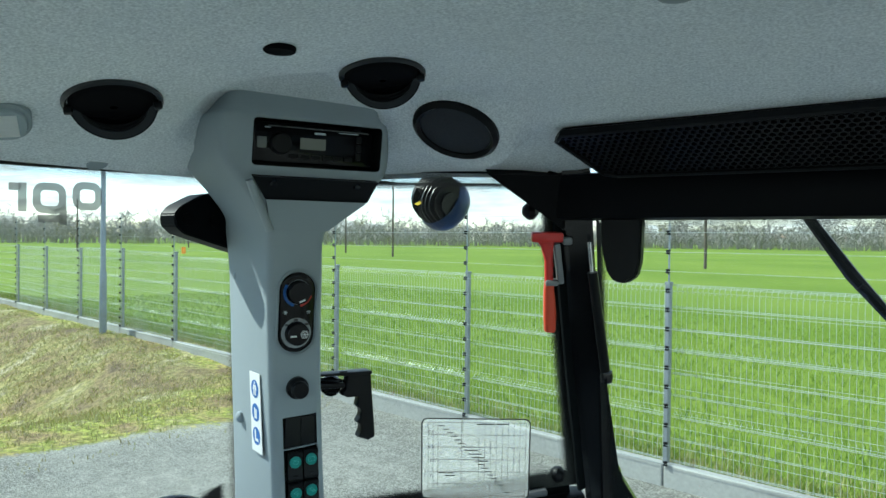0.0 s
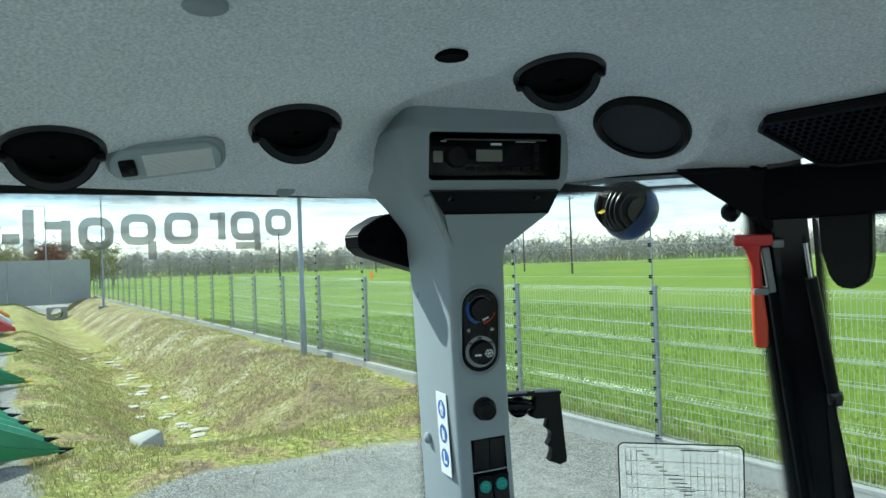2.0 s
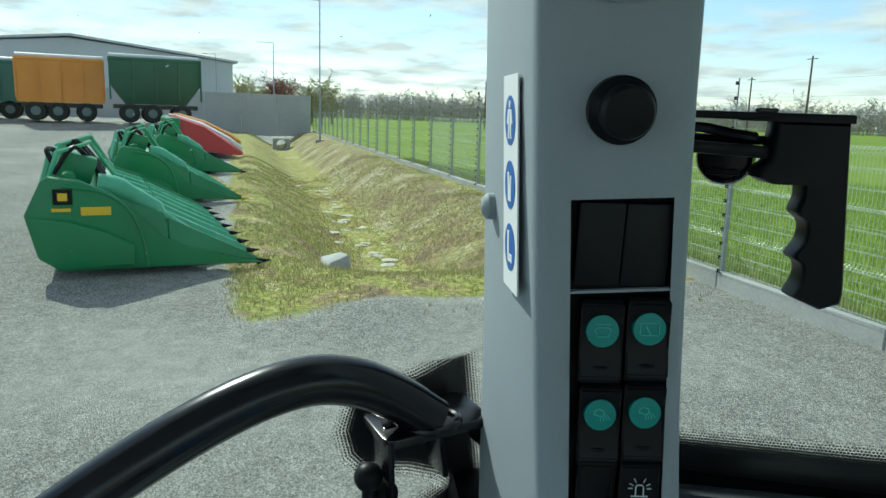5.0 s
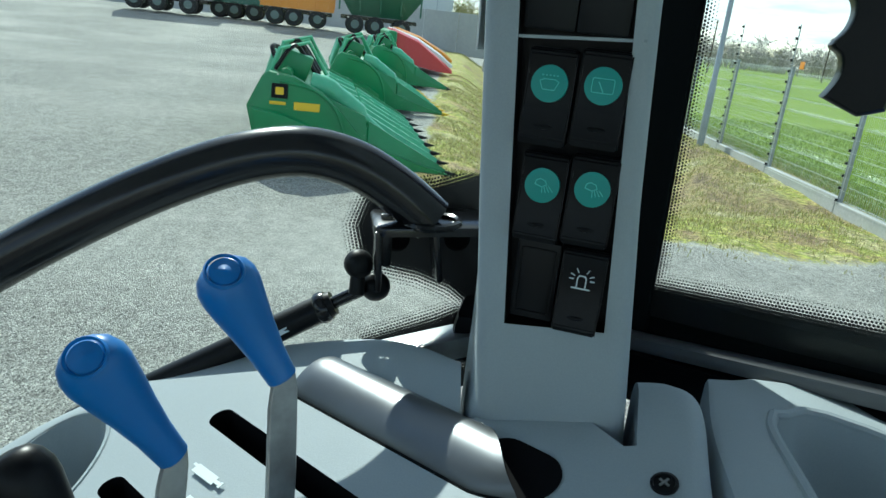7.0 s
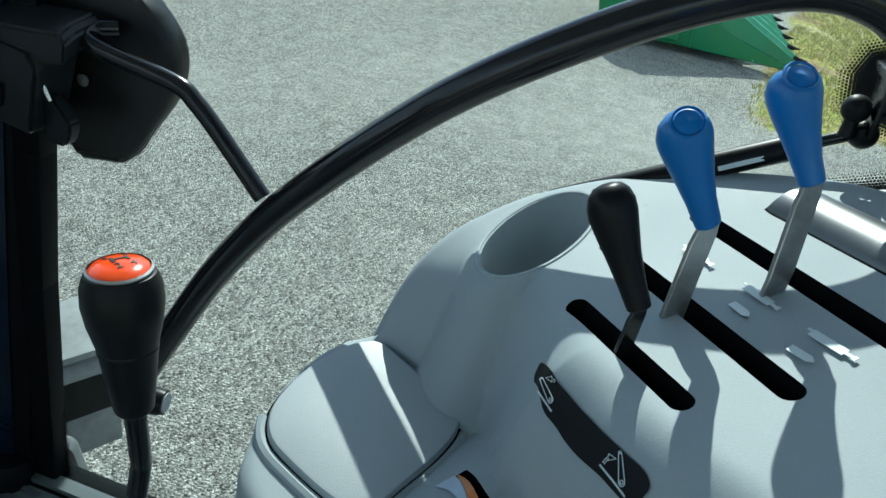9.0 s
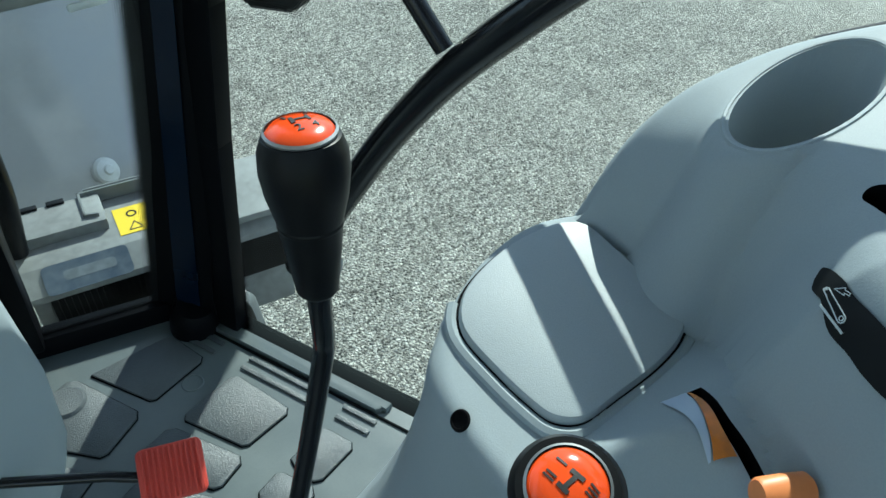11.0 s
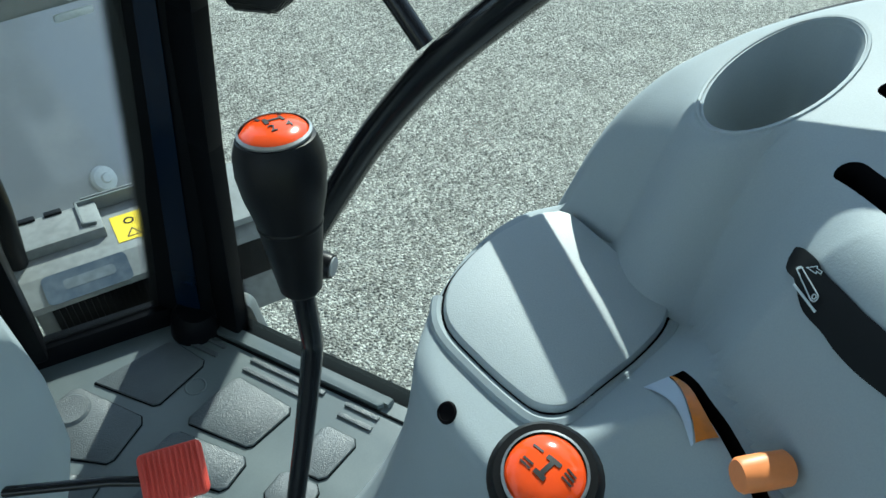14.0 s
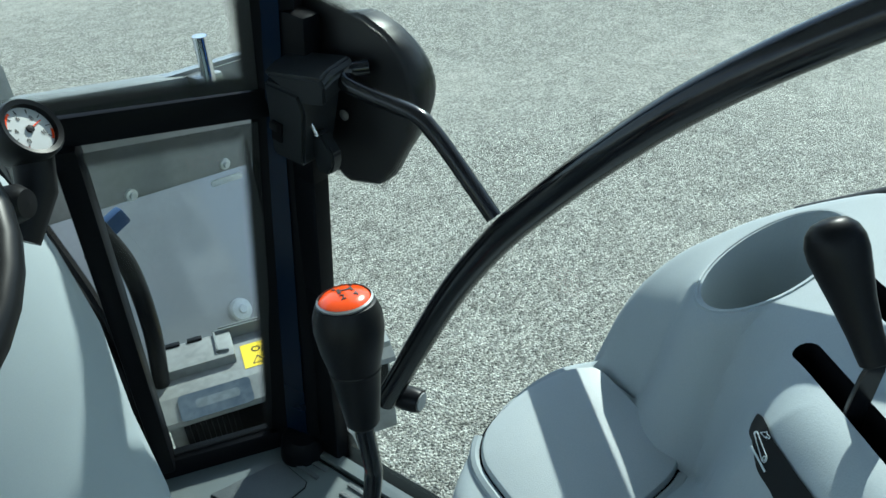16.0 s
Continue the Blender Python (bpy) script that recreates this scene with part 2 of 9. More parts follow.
BLADE = blade_mat("grass blade", ((0.15, 0.255, 0.028), (0.27, 0.37, 0.055), (0.21, 0.32, 0.04), (0.36, 0.42, 0.10)))


def glass_mat(name, tint, gloss):
    m = bpy.data.materials.new(name)
    m.use_nodes = True
    N, L = m.node_tree.nodes, m.node_tree.links
    N.clear()
    o = N.new("ShaderNodeOutputMaterial"); mx = N.new("ShaderNodeMixShader")
    t = N.new("ShaderNodeBsdfTransparent"); g = N.new("ShaderNodeBsdfGlossy")
    t.inputs["Color"].default_value = (*tint, 1)
    g.inputs["Roughness"].default_value = 0.01
    fr = N.new("ShaderNodeFresnel"); fr.inputs["IOR"].default_value = gloss
    L.new(fr.outputs[0], mx.inputs[0]); L.new(t.outputs[0], mx.inputs[1]); L.new(g.outputs[0], mx.inputs[2]); L.new(mx.outputs[0], o.inputs[0])
    return m


GLASS = glass_mat("tinted window glass", (0.84, 0.885, 0.86), 1.22)
CLEAR = glass_mat("clear window glass", (0.95, 0.97, 0.96), 1.22)


def frit_mat():
    """Black enamel band: solid at one edge, dots that shrink towards the other (UV: v across the band, u in dots)."""
    m = bpy.data.materials.new("black enamel dots")
    m.use_nodes = True
    N, L = m.node_tree.nodes, m.node_tree.links
    N.clear()
    o = N.new("ShaderNodeOutputMaterial"); mx = N.new("ShaderNodeMixShader")
    t = N.new("ShaderNodeBsdfTransparent"); b = N.new("ShaderNodeBsdfPrincipled")
    b.inputs["Base Color"].default_value, b.inputs["Roughness"].default_value = (0.008, 0.008, 0.009, 1), 0.4
    uv = N.new("ShaderNodeUVMap"); sp = N.new("ShaderNodeSeparateXYZ")
    L.new(uv.outputs[0], sp.inputs[0])
    def mth(op, a, bb=None, c=None):
        n = N.new("ShaderNodeMath"); n.operation = op
        for i, v in enumerate((a, bb, c)):
            if v is None:
                continue
            if isinstance(v, (int, float)):
                n.inputs[i].default_value = v
            else:
                L.new(v, n.inputs[i])
        return n.outputs[0]
    u, v = sp.outputs["X"], sp.outputs["Y"]          # v runs 0 to 7 rows of dots
    row = mth("FLOOR", v)
    half = mth("MULTIPLY", mth("MODULO", row, 2.0), 0.5)
    fu = mth("SUBTRACT", mth("FRACT", mth("ADD", u, half)), 0.5)
    fv = mth("SUBTRACT", mth("FRACT", v), 0.5)
    d = mth("SQRT", mth("ADD", mth("MULTIPLY", fu, fu), mth("MULTIPLY", fv, fv)))
    rad = mth("SUBTRACT", 0.72, mth("MULTIPLY", v, 0.088))
    L.new(mth("LESS_THAN", d, rad), mx.inputs[0])
    L.new(t.outputs[0], mx.inputs[1]); L.new(b.outputs[0], mx.inputs[2]); L.new(mx.outputs[0], o.inputs[0])
    return m


FRIT = frit_mat()


def gravel_nodes(N, L, pos):
    """Crushed grey stone at two sizes with dust between."""
    v1 = N.new("ShaderNodeTexVoronoi"); v1.inputs["Scale"].default_value = 84
    v2 = N.new("ShaderNodeTexVoronoi"); v2.inputs["Scale"].default_value = 150
    big = N.new("ShaderNodeTexNoise"); big.inputs["Scale"].default_value = 0.24; big.inputs["Detail"].default_value = 7
    wob = N.new("ShaderNodeTexNoise"); wob.inputs["Scale"].default_value = 95; wob.inputs["Detail"].default_value = 3
    wv = N.new("ShaderNodeVectorMath"); wv.operation = "MULTIPLY_ADD"; wv.inputs[1].default_value = (0.010, 0.010, 0.010)
    L.new(pos, wob.inputs["Vector"]); L.new(wob.outputs["Color"], wv.inputs[0]); L.new(pos, wv.inputs[2])
    for n in (v1, v2):
        L.new(wv.outputs[0], n.inputs["Vector"])
    L.new(pos, big.inputs["Vector"])
    s1 = N.new("ShaderNodeSeparateColor"); L.new(v1.outputs["Color"], s1.inputs[0])
    s2 = N.new("ShaderNodeSeparateColor"); L.new(v2.outputs["Color"], s2.inputs[0])
    a = N.new("ShaderNodeMath"); a.operation = "MULTIPLY_ADD"; a.inputs[1].default_value = 0.55
    h = N.new("ShaderNodeMath"); h.operation = "MULTIPLY"; h.inputs[1].default_value = 0.45
    L.new(s2.outputs[0], h.inputs[0]); L.new(s1.outputs[0], a.inputs[0]); L.new(h.outputs[0], a.inputs[2])
    r = N.new("ShaderNodeValToRGB"); e = r.color_ramp.elements
    e[0].position, e[0].color = 0.05, (0.075, 0.076, 0.072, 1)
    e[1].position, e[1].color = 0.95, (0.76, 0.75, 0.70, 1)
    mid = r.color_ramp.elements.new(0.5); mid.color = (0.37, 0.362, 0.335, 1)
    L.new(a.outputs[0], r.inputs[0])
    dust = N.new("ShaderNodeMix"); dust.data_type = "RGBA"
    dr = N.new("ShaderNodeMapRange"); dr.inputs["From Min"].default_value, dr.inputs["From Max"].default_value = 0.45, 0.75
    dr.inputs["To Max"].default_value = 0.72
    L.new(big.outputs["Fac"], dr.inputs[0]); L.new(dr.outputs[0], dust.inputs["Factor"])
    L.new(r.outputs[0], dust.inputs["A"]); dust.inputs["B"].default_value = (0.62, 0.605, 0.56, 1)
    clump = N.new("ShaderNodeTexNoise"); clump.inputs["Scale"].default_value = 5.0; clump.inputs["Detail"].default_value = 6; clump.inputs["Roughness"].default_value = 0.65
    L.new(pos, clump.inputs["Vector"])
    cr_ = N.new("ShaderNodeValToRGB"); cr_.color_ramp.elements[0].position, cr_.color_ramp.elements[1].position = 0.34, 0.64
    cr_.color_ramp.elements[0].color, cr_.color_ramp.elements[1].color = (0.92, 0.91, 0.885, 1), (1.22, 1.215, 1.19, 1)
    L.new(clump.outputs["Fac"], cr_.inputs[0])
    patchy = N.new("ShaderNodeMix"); patchy.data_type = "RGBA"; patchy.blend_type = "MULTIPLY"; patchy.inputs["Factor"].default_value = 1.0
    L.new(dust.outputs["Result"], patchy.inputs["A"]); L.new(cr_.outputs[0], patchy.inputs["B"])
    rough_ = N.new("ShaderNodeTexNoise"); rough_.inputs["Scale"].default_value = 130; rough_.inputs["Detail"].default_value = 4
    L.new(pos, rough_.inputs["Vector"])
    hh = N.new("ShaderNodeMath"); hh.operation = "SUBTRACT"
    L.new(rough_.outputs["Fac"], hh.inputs[0]); L.new(v1.outputs["Distance"], hh.inputs[1])
    return patchy.outputs["Result"], hh.outputs[0]


def ground_mat():
    m = bpy.data.materials.new("yard and field ground")
    m.use_nodes = True
    N, L = m.node_tree.nodes, m.node_tree.links
    b = N["Principled BSDF"]; b.inputs["Roughness"].default_value = 0.92; b.inputs["Specular IOR Level"].default_value = 0.2
    tcn = N.new("ShaderNodeTexCoord"); pos = tcn.outputs["Object"]
    gcol, gh = gravel_nodes(N, L, pos)
    n1 = N.new("ShaderNodeTexNoise"); n1.inputs["Scale"].default_value = 0.8; n1.inputs["Detail"].default_value = 9; n1.inputs["Roughness"].default_value = 0.7
    n2 = N.new("ShaderNodeTexNoise"); n2.inputs["Scale"].default_value = 11; n2.inputs["Detail"].default_value = 8; n2.inputs["Roughness"].default_value = 0.80
    n3 = N.new("ShaderNodeTexNoise"); n3.inputs["Scale"].default_value = 0.06; n3.inputs["Detail"].default_value = 4
    for n in (n1, n2, n3):
        L.new(pos, n.inputs["Vector"])
    def rampn(src, stops):
        r = N.new("ShaderNodeValToRGB"); els = r.color_ramp.elements
        els[0].position, els[0].color = stops[0][0], (*stops[0][1], 1)
        els[1].position, els[1].color = stops[-1][0], (*stops[-1][1], 1)
        for p, c in stops[1:-1]:
            els.new(p).color = (*c, 1)
        L.new(src, r.inputs[0]); return r.outputs[0]
    def mixn(fac, a, bb, blend="MIX"):
        x = N.new("ShaderNodeMix"); x.data_type = "RGBA"; x.blend_type = blend
        if isinstance(fac, float):
            x.inputs["Factor"].default_value = fac
        else:
            L.new(fac, x.inputs["Factor"])
        L.new(a, x.inputs["A"]); L.new(bb, x.inputs["B"]); return x.outputs["Result"]
    verge_big = rampn(n1.outputs["Fac"], [(0.30, (0.16, 0.125, 0.085)), (0.40, (0.27, 0.205, 0.125)), (0.46, (0.33, 0.29, 0.12)), (0.53, (0.26, 0.29, 0.07)), (0.60, (0.42, 0.37, 0.22)), (0.70, (0.20, 0.27, 0.05))])
    verge_fine = rampn(n2.outputs["Fac"], [(0.36, (0.34, 0.32, 0.28)), (0.50, (1.02, 1.00, 0.94)), (0.62, (1.95, 1.86, 1.62))])
    verge = mixn(1.0, verge_big, verge_fine, "MULTIPLY")
    soil_big = rampn(n1.outputs["Fac"], [(0.34, (0.13, 0.105, 0.075)), (0.45, (0.21, 0.165, 0.10)), (0.54, (0.26, 0.235, 0.12)), (0.62, (0.38, 0.34, 0.28)), (0.70, (0.22, 0.20, 0.10))])
    soil = mixn(1.0, soil_big, verge_fine, "MULTIPLY")
    f_big = rampn(n3.outputs["Fac"], [(0.35, (0.155, 0.225, 0.026)), (0.65, (0.215, 0.280, 0.042))])
    f_fine = rampn(n2.outputs["Fac"], [(0.28, (0.50, 0.55, 0.5)), (0.5, (0.95, 1.0, 0.9)), (0.75, (1.5, 1.4, 1.3))])
    fieldc = mixn(1.0, f_big, f_fine, "MULTIPLY")
    att = N.new("ShaderNodeAttribute"); att.attribute_name = "cover"
    sc = N.new("ShaderNodeSeparateColor"); L.new(att.outputs["Color"], sc.inputs[0])
    def mask(src, width, noise_amt):
        ad = N.new("ShaderNodeMath"); ad.operation = "MULTIPLY_ADD"; ad.inputs[1].default_value = noise_amt
        off = N.new("ShaderNodeMath"); off.operation = "SUBTRACT"; off.inputs[1].default_value = 0.5
        L.new(n2.outputs["Fac"], off.inputs[0]); L.new(off.outputs[0], ad.inputs[0]); L.new(src, ad.inputs[2])
        mr = N.new("ShaderNodeMapRange"); mr.inputs["From Min"].default_value, mr.inputs["From Max"].default_value = 0.5 - width, 0.5 + width
        L.new(ad.outputs[0], mr.inputs[0]); return mr.outputs[0]
    verge = mixn(mask(sc.outputs[2], 0.22, 1.0), verge, soil)
    c = mixn(mask(sc.outputs[0], 0.12, 1.2), gcol, verge)
    c = mixn(mask(sc.outputs[1], 0.25, 1.0), c, fieldc)
    L.new(c, b.inputs["Base Color"])
    hm = N.new("ShaderNodeMix"); hm.data_type = "FLOAT"
    L.new(sc.outputs[0], hm.inputs["Factor"]); L.new(gh, hm.inputs["A"]); L.new(n2.outputs["Fac"], hm.inputs["B"])
    bp = N.new("ShaderNodeBump"); bp.inputs["Strength"].default_value, bp.inputs["Distance"].default_value = 1.0, 0.030
    L.new(hm.outputs["Result"], bp.inputs["Height"]); L.new(bp.outputs[0], b.inputs["Normal"])
    return m


GROUND = ground_mat()

# ---- mesh tools ----
def to_mesh(name, bm, material, smooth=True):
    me = bpy.data.meshes.new(name)
    bmesh.ops.recalc_face_normals(bm, faces=bm.faces[:])
    bm.to_mesh(me)
    bm.free()
    for mm in (material if isinstance(material, (list, tuple)) else [material]):
        me.materials.append(mm)
    if smooth:
        me.polygons.foreach_set("use_smooth", [True] * len(me.polygons))
        me.set_sharp_from_angle(angle=radians(38))
    return me


def thing(name, loc=(0, 0, 0), label="", category="", group="", kind=""):
    e = new(name)
    e.empty_display_size = 0.05
    e.location = loc
    return tagged(e, label, category, group, kind)


def place(ob, parent):
    ob.parent = parent
    at = Vector((0, 0, 0)) if parent.parent else parent.location
    ob.matrix_parent_inverse = Matrix.Translation(-at)
    return ob


def part(name, bm, material, parent, label="", smooth=True):
    """One bmesh, in world coordinates, as one mesh object under a thing or a part."""
    ob = new(name, to_mesh(name, bm, material, smooth))
    place(ob, parent)
    return tagged(ob, label)


def solo(name, bm, material, label, category, group="", kind="", smooth=True):
    return tagged(new(name, to_mesh(name, bm, material, smooth)), label, category, group, kind)


def basis(o, x, z):
    """A pose from an origin, an x direction and a rough z direction."""
    x = Vector(x).normalized(); z = Vector(z)
    z = (z - x * z.dot(x)).normalized(); y = z.cross(x)
    m = Matrix((x, y, z)).transposed().to_4x4()
    m.translation = Vector(o)
    return m


def b_box(sx, sy, sz, m=None, bev=0.0, seg=2, bm=None):
    tmp = bmesh.new()
    bmesh.ops.create_cube(tmp, size=1.0, matrix=Matrix.Diagonal((sx, sy, sz, 1)))
    if bev:
        bmesh.ops.bevel(tmp, geom=tmp.edges[:], offset=bev, segments=seg, affect="EDGES", profile=0.6)
    return merge(bm, tmp, m)


def merge(bm, tmp, m=None):
    if m is not None:
        bmesh.ops.transform(tmp, matrix=m, verts=tmp.verts[:])
    if bm is None:
        return tmp
    me = bpy.data.meshes.new("tmp")
    tmp.to_mesh(me); tmp.free()
    bm.from_mesh(me)
    bpy.data.meshes.remove(me)
    return bm


def b_loft(rings, caps=True, bm=None, closed=True):
    tmp = bmesh.new()
    vs = [[tmp.verts.new(p) for p in ring] for ring in rings]
    n = len(rings[0])
    for a, b in zip(vs, vs[1:]):
        for i in range(n if closed else n - 1):
            j = (i + 1) % n
            tmp.faces.new((a[i], a[j], b[j], b[i]))
    if caps:
        tmp.faces.new(vs[0][::-1]); tmp.faces.new(vs[-1])
    return merge(bm, tmp)


def b_lathe(prof, seg=24, m=None, bm=None, caps=True):
    rings = [[Vector((r * math.cos(2 * math.pi * i / seg), r * math.sin(2 * math.pi * i / seg), z)) for i in range(seg)] for r, z in prof]
    return merge(bm, b_loft(rings, caps), m)


def spline(pts, n=8):
    """A smooth line through the points."""
    p = [Vector(q) for q in pts]
    p = [p[0] * 2 - p[1]] + p + [p[-1] * 2 - p[-2]]
    o = []
    for i in range(1, len(p) - 2):
        for k in range(n):
            t = k / n
            a, b, c, d = p[i - 1], p[i], p[i + 1], p[i + 2]
            o.append(0.5 * ((2 * b) + (c - a) * t + (2 * a - 5 * b + 4 * c - d) * t * t + (3 * b - a - 3 * c + d) * t ** 3))
    o.append(p[-2])
    return o


def b_tube(pts, r, seg=12, bm=None, caps=True, up=(0, 0, 1), flat=1.0):
    """A round bar along points; r is one radius or one for each point."""
    pts = [Vector(p) for p in pts]
    rings = []
    u = None
    for i, p in enumerate(pts):
        d = (pts[min(i + 1, len(pts) - 1)] - pts[max(i - 1, 0)]).normalized()
        if u is None:
            u = Vector(up) if abs(d.dot(Vector(up))) < 0.9 else Vector((1, 0, 0))
        u = (u - d * u.dot(d)).normalized()
        w = d.cross(u)
        rr = r[i] if isinstance(r, (list, tuple)) else r
        rings.append([p + (u * math.cos(2 * math.pi * k / seg) + w * flat * math.sin(2 * math.pi * k / seg)) * rr for k in range(seg)])
    return b_loft(rings, caps, bm)


def rrect(w, h, r, n=4, cx=0, cy=0):
    o = []
    for (sx, sy, a0) in ((1, 1, 0), (-1, 1, 90), (-1, -1, 180), (1, -1, 270)):
        for k in range(n + 1):
            a = radians(a0 + 90 * k / n)
            o.append((cx + sx * (w / 2 - r) + r * math.cos(a), cy + sy * (h / 2 - r) + r * math.sin(a)))
    return o


def b_prism(poly, z0, z1, m=None, bm=None, bev=0.0):
    """A flat outline pulled from z0 to z1, with a small chamfer at the top."""
    rings = [[Vector((x, y, z0)) for x, y in poly]]
    if bev:
        cx, cy = sum(p[0] for p in poly) / len(poly), sum(p[1] for p in poly) / len(poly)
        def inset(d):
            out = []
            for x, y in poly:
                v = Vector((x - cx, y - cy)); l = max(v.length, 1e-6)
                out.append((x - v.x / l * d, y - v.y / l * d))
            return out
        rings.append([Vector((x, y, z1 - bev)) for x, y in poly])
        rings.append([Vector((x, y, z1 - bev * 0.3)) for x, y in inset(bev * 0.3)])
        rings.append([Vector((x, y, z1)) for x, y in inset(bev)])
    else:
        rings.append([Vector((x, y, z1)) for x, y in poly])
    return merge(bm, b_loft(rings), m)


def b_line(pts, w, z0, z1, m=None, bm=None, closed=False):
    """A printed line of width w along 2D points."""
    pts = [Vector((p[0], p[1], 0)) for p in pts]
    if closed:
        pts = pts + [pts[0]]
    tmp = bmesh.new()
    for a, b in zip(pts, pts[1:]):
        d = b - a
        if d.length < 1e-7:
            continue
        b_box(d.length + w * 0.6, w, z1 - z0, Matrix.Translation((a + b) / 2 + Vector((0, 0, (z0 + z1) / 2))) @ Matrix.Rotation(math.atan2(d.y, d.x), 4, "Z"), bm=tmp)
    return merge(bm, tmp, m)


def circle(r, n=24, cx=0, cy=0, a0=0, a1=360):
    return [(cx + r * math.cos(radians(a0 + (a1 - a0) * i / n)), cy + r * math.sin(radians(a0 + (a1 - a0) * i / n))) for i in range(n if a1 - a0 == 360 else n + 1)]


def text_bm(body, size, m, depth=0.0002, align="CENTER"):
    cu = bpy.data.curves.new("print", "FONT")
    cu.body, cu.size, cu.extrude, cu.align_x, cu.align_y = body, size, depth, align, "CENTER"
    ob = bpy.data.objects.new("print", cu)
    me = bpy.data.meshes.new_from_object(ob)
    bm = bmesh.new(); bm.from_mesh(me)
    bpy.data.objects.remove(ob); bpy.data.curves.remove(cu); bpy.data.meshes.remove(me)
    bmesh.ops.transform(bm, matrix=m, verts=bm.verts[:])
    return bm


def carve(ob, cutters):
    """Cuts bmeshes out of a mesh object and keeps the result as its mesh."""
    made = []
    for bm, material in cutters:
        c = new("cut", to_mesh("cut", bm, material, False))
        mod = ob.modifiers.new("cut", "BOOLEAN")
        mod.operation, mod.object, mod.solver, mod.material_mode = "DIFFERENCE", c, "EXACT", "TRANSFER"
        made.append(c)
    bpy.context.view_layer.update()
    me = bpy.data.meshes.new_from_object(ob.evaluated_get(bpy.context.evaluated_depsgraph_get()))
    ob.modifiers.clear()
    old = ob.data
    ob.data = me
    bpy.data.meshes.remove(old)
    for c in made:
        d = c.data
        bpy.data.objects.remove(c); bpy.data.meshes.remove(d)
    me.set_sharp_from_angle(angle=radians(38))
    return ob


def cutmask(x, a, b):
    t = min(1.0, max(0.0, (x - a) / (b - a)))
    return t * t * (3 - 2 * t)

# ---- ground, fence and distance ----
A0 = Vector((4.40, -7.06, 0))            # a fence post
FU = Vector((0.984, -0.178, 0))          # along the fence
FN = Vector((-0.178, -0.984, 0))         # from the yard to the field


def fence_at(s, d=0.0, z=0.0):
    return A0 + FU * s + FN * d + Vector((0, 0, z))


def ground_z(s, d):
    """Height of the ground: a flat yard, a ditch beside the fence, a low bank under it."""
    start = cutmask(s, 3.2, 8.0)
    z = -1.0 * start * cutmask(d, -5.8, -3.4) * (1 - cutmask(d, -3.0, -0.9))
    z += 0.16 * start * cutmask(d, -1.4, -0.5) * (1 - cutmask(d, 0.3, 3.0))
    if d > 0:
        z -= 0.25 * cutmask(d, 0.3, 4.0)
    z += 1.0 * cutmask(s, 24, 46) * cutmask(-d, 6.5, 10.0)
    if s > 2 and -6 < d < 0.5:
        z += 0.06 * noise.noise(Vector((s * 0.9, d * 0.9, 0))) + 0.03 * noise.noise(Vector((s * 2.7, d * 2.7, 5)))
    return z


def steps(*runs):
    o = []
    for a, b, h in runs:
        n = max(1, round((b - a) / h))
        o += [a + (b - a) * i / n for i in range(n)]
    return o + [runs[-1][1]]


ss = steps((-900, -60, 120), (-60, -6, 6), (-6, 30, 0.3), (30, 66, 1.2), (66, 140, 8), (140, 1500, 170))
dd = steps((-900, -60, 120), (-60, -12, 6), (-12, -7, 1), (-7, 1.2, 0.22), (1.2, 12, 1.2), (12, 60, 6), (60, 1500, 120))
verts = [fence_at(s, d, ground_z(s, d)) for s in ss for d in dd]
nd = len(dd)
faces = [(i * nd + j, (i + 1) * nd + j, (i + 1) * nd + j + 1, i * nd + j + 1) for i in range(len(ss) - 1) for j in range(nd - 1)]
gm = bpy.data.meshes.new("ground")
gm.from_pydata(verts, [], faces)
gm.materials.append(GROUND)
cover = gm.color_attributes.new("cover", "FLOAT_COLOR", "POINT")
vals = []
for s in ss:
    for d in dd:
        wob = 0.5 * noise.noise(Vector((s * 0.7, d * 0.7, 9)))
        edge = 2.1 + 0.35 * math.sin(d * 1.3) + 0.8 * cutmask(d, -3, 0) + wob
        verge = cutmask(s, edge - 0.5, edge + 0.6) * cutmask(d, -6.3 + wob * 0.5 - 0.02 * s, -5.5 + wob * 0.5 - 0.02 * s) * (1 - cutmask(s, 60, 61))
        if d > -0.02:
            verge = 1.0
        near = cutmask(d, 0.1, 1.8 + wob)
        bare = cutmask(d, -3.0 + wob, -2.2 + wob) * (1 - cutmask(d, -0.55, -0.15)) * cutmask(s, 3.4 + wob, 5.0 + wob)
        vals += [verge, near if d > 0 else 0.0, 0.58 * bare + 0.15 * cutmask(wob, -0.1, 0.3), 1.0]
cover.data.foreach_set("color", vals)
gm.polygons.foreach_set("use_smooth", [True] * len(gm.polygons))
tagged(new("ground", gm), "grey gravel yard with a grassy ditch and green field", "ground", kind="structure")


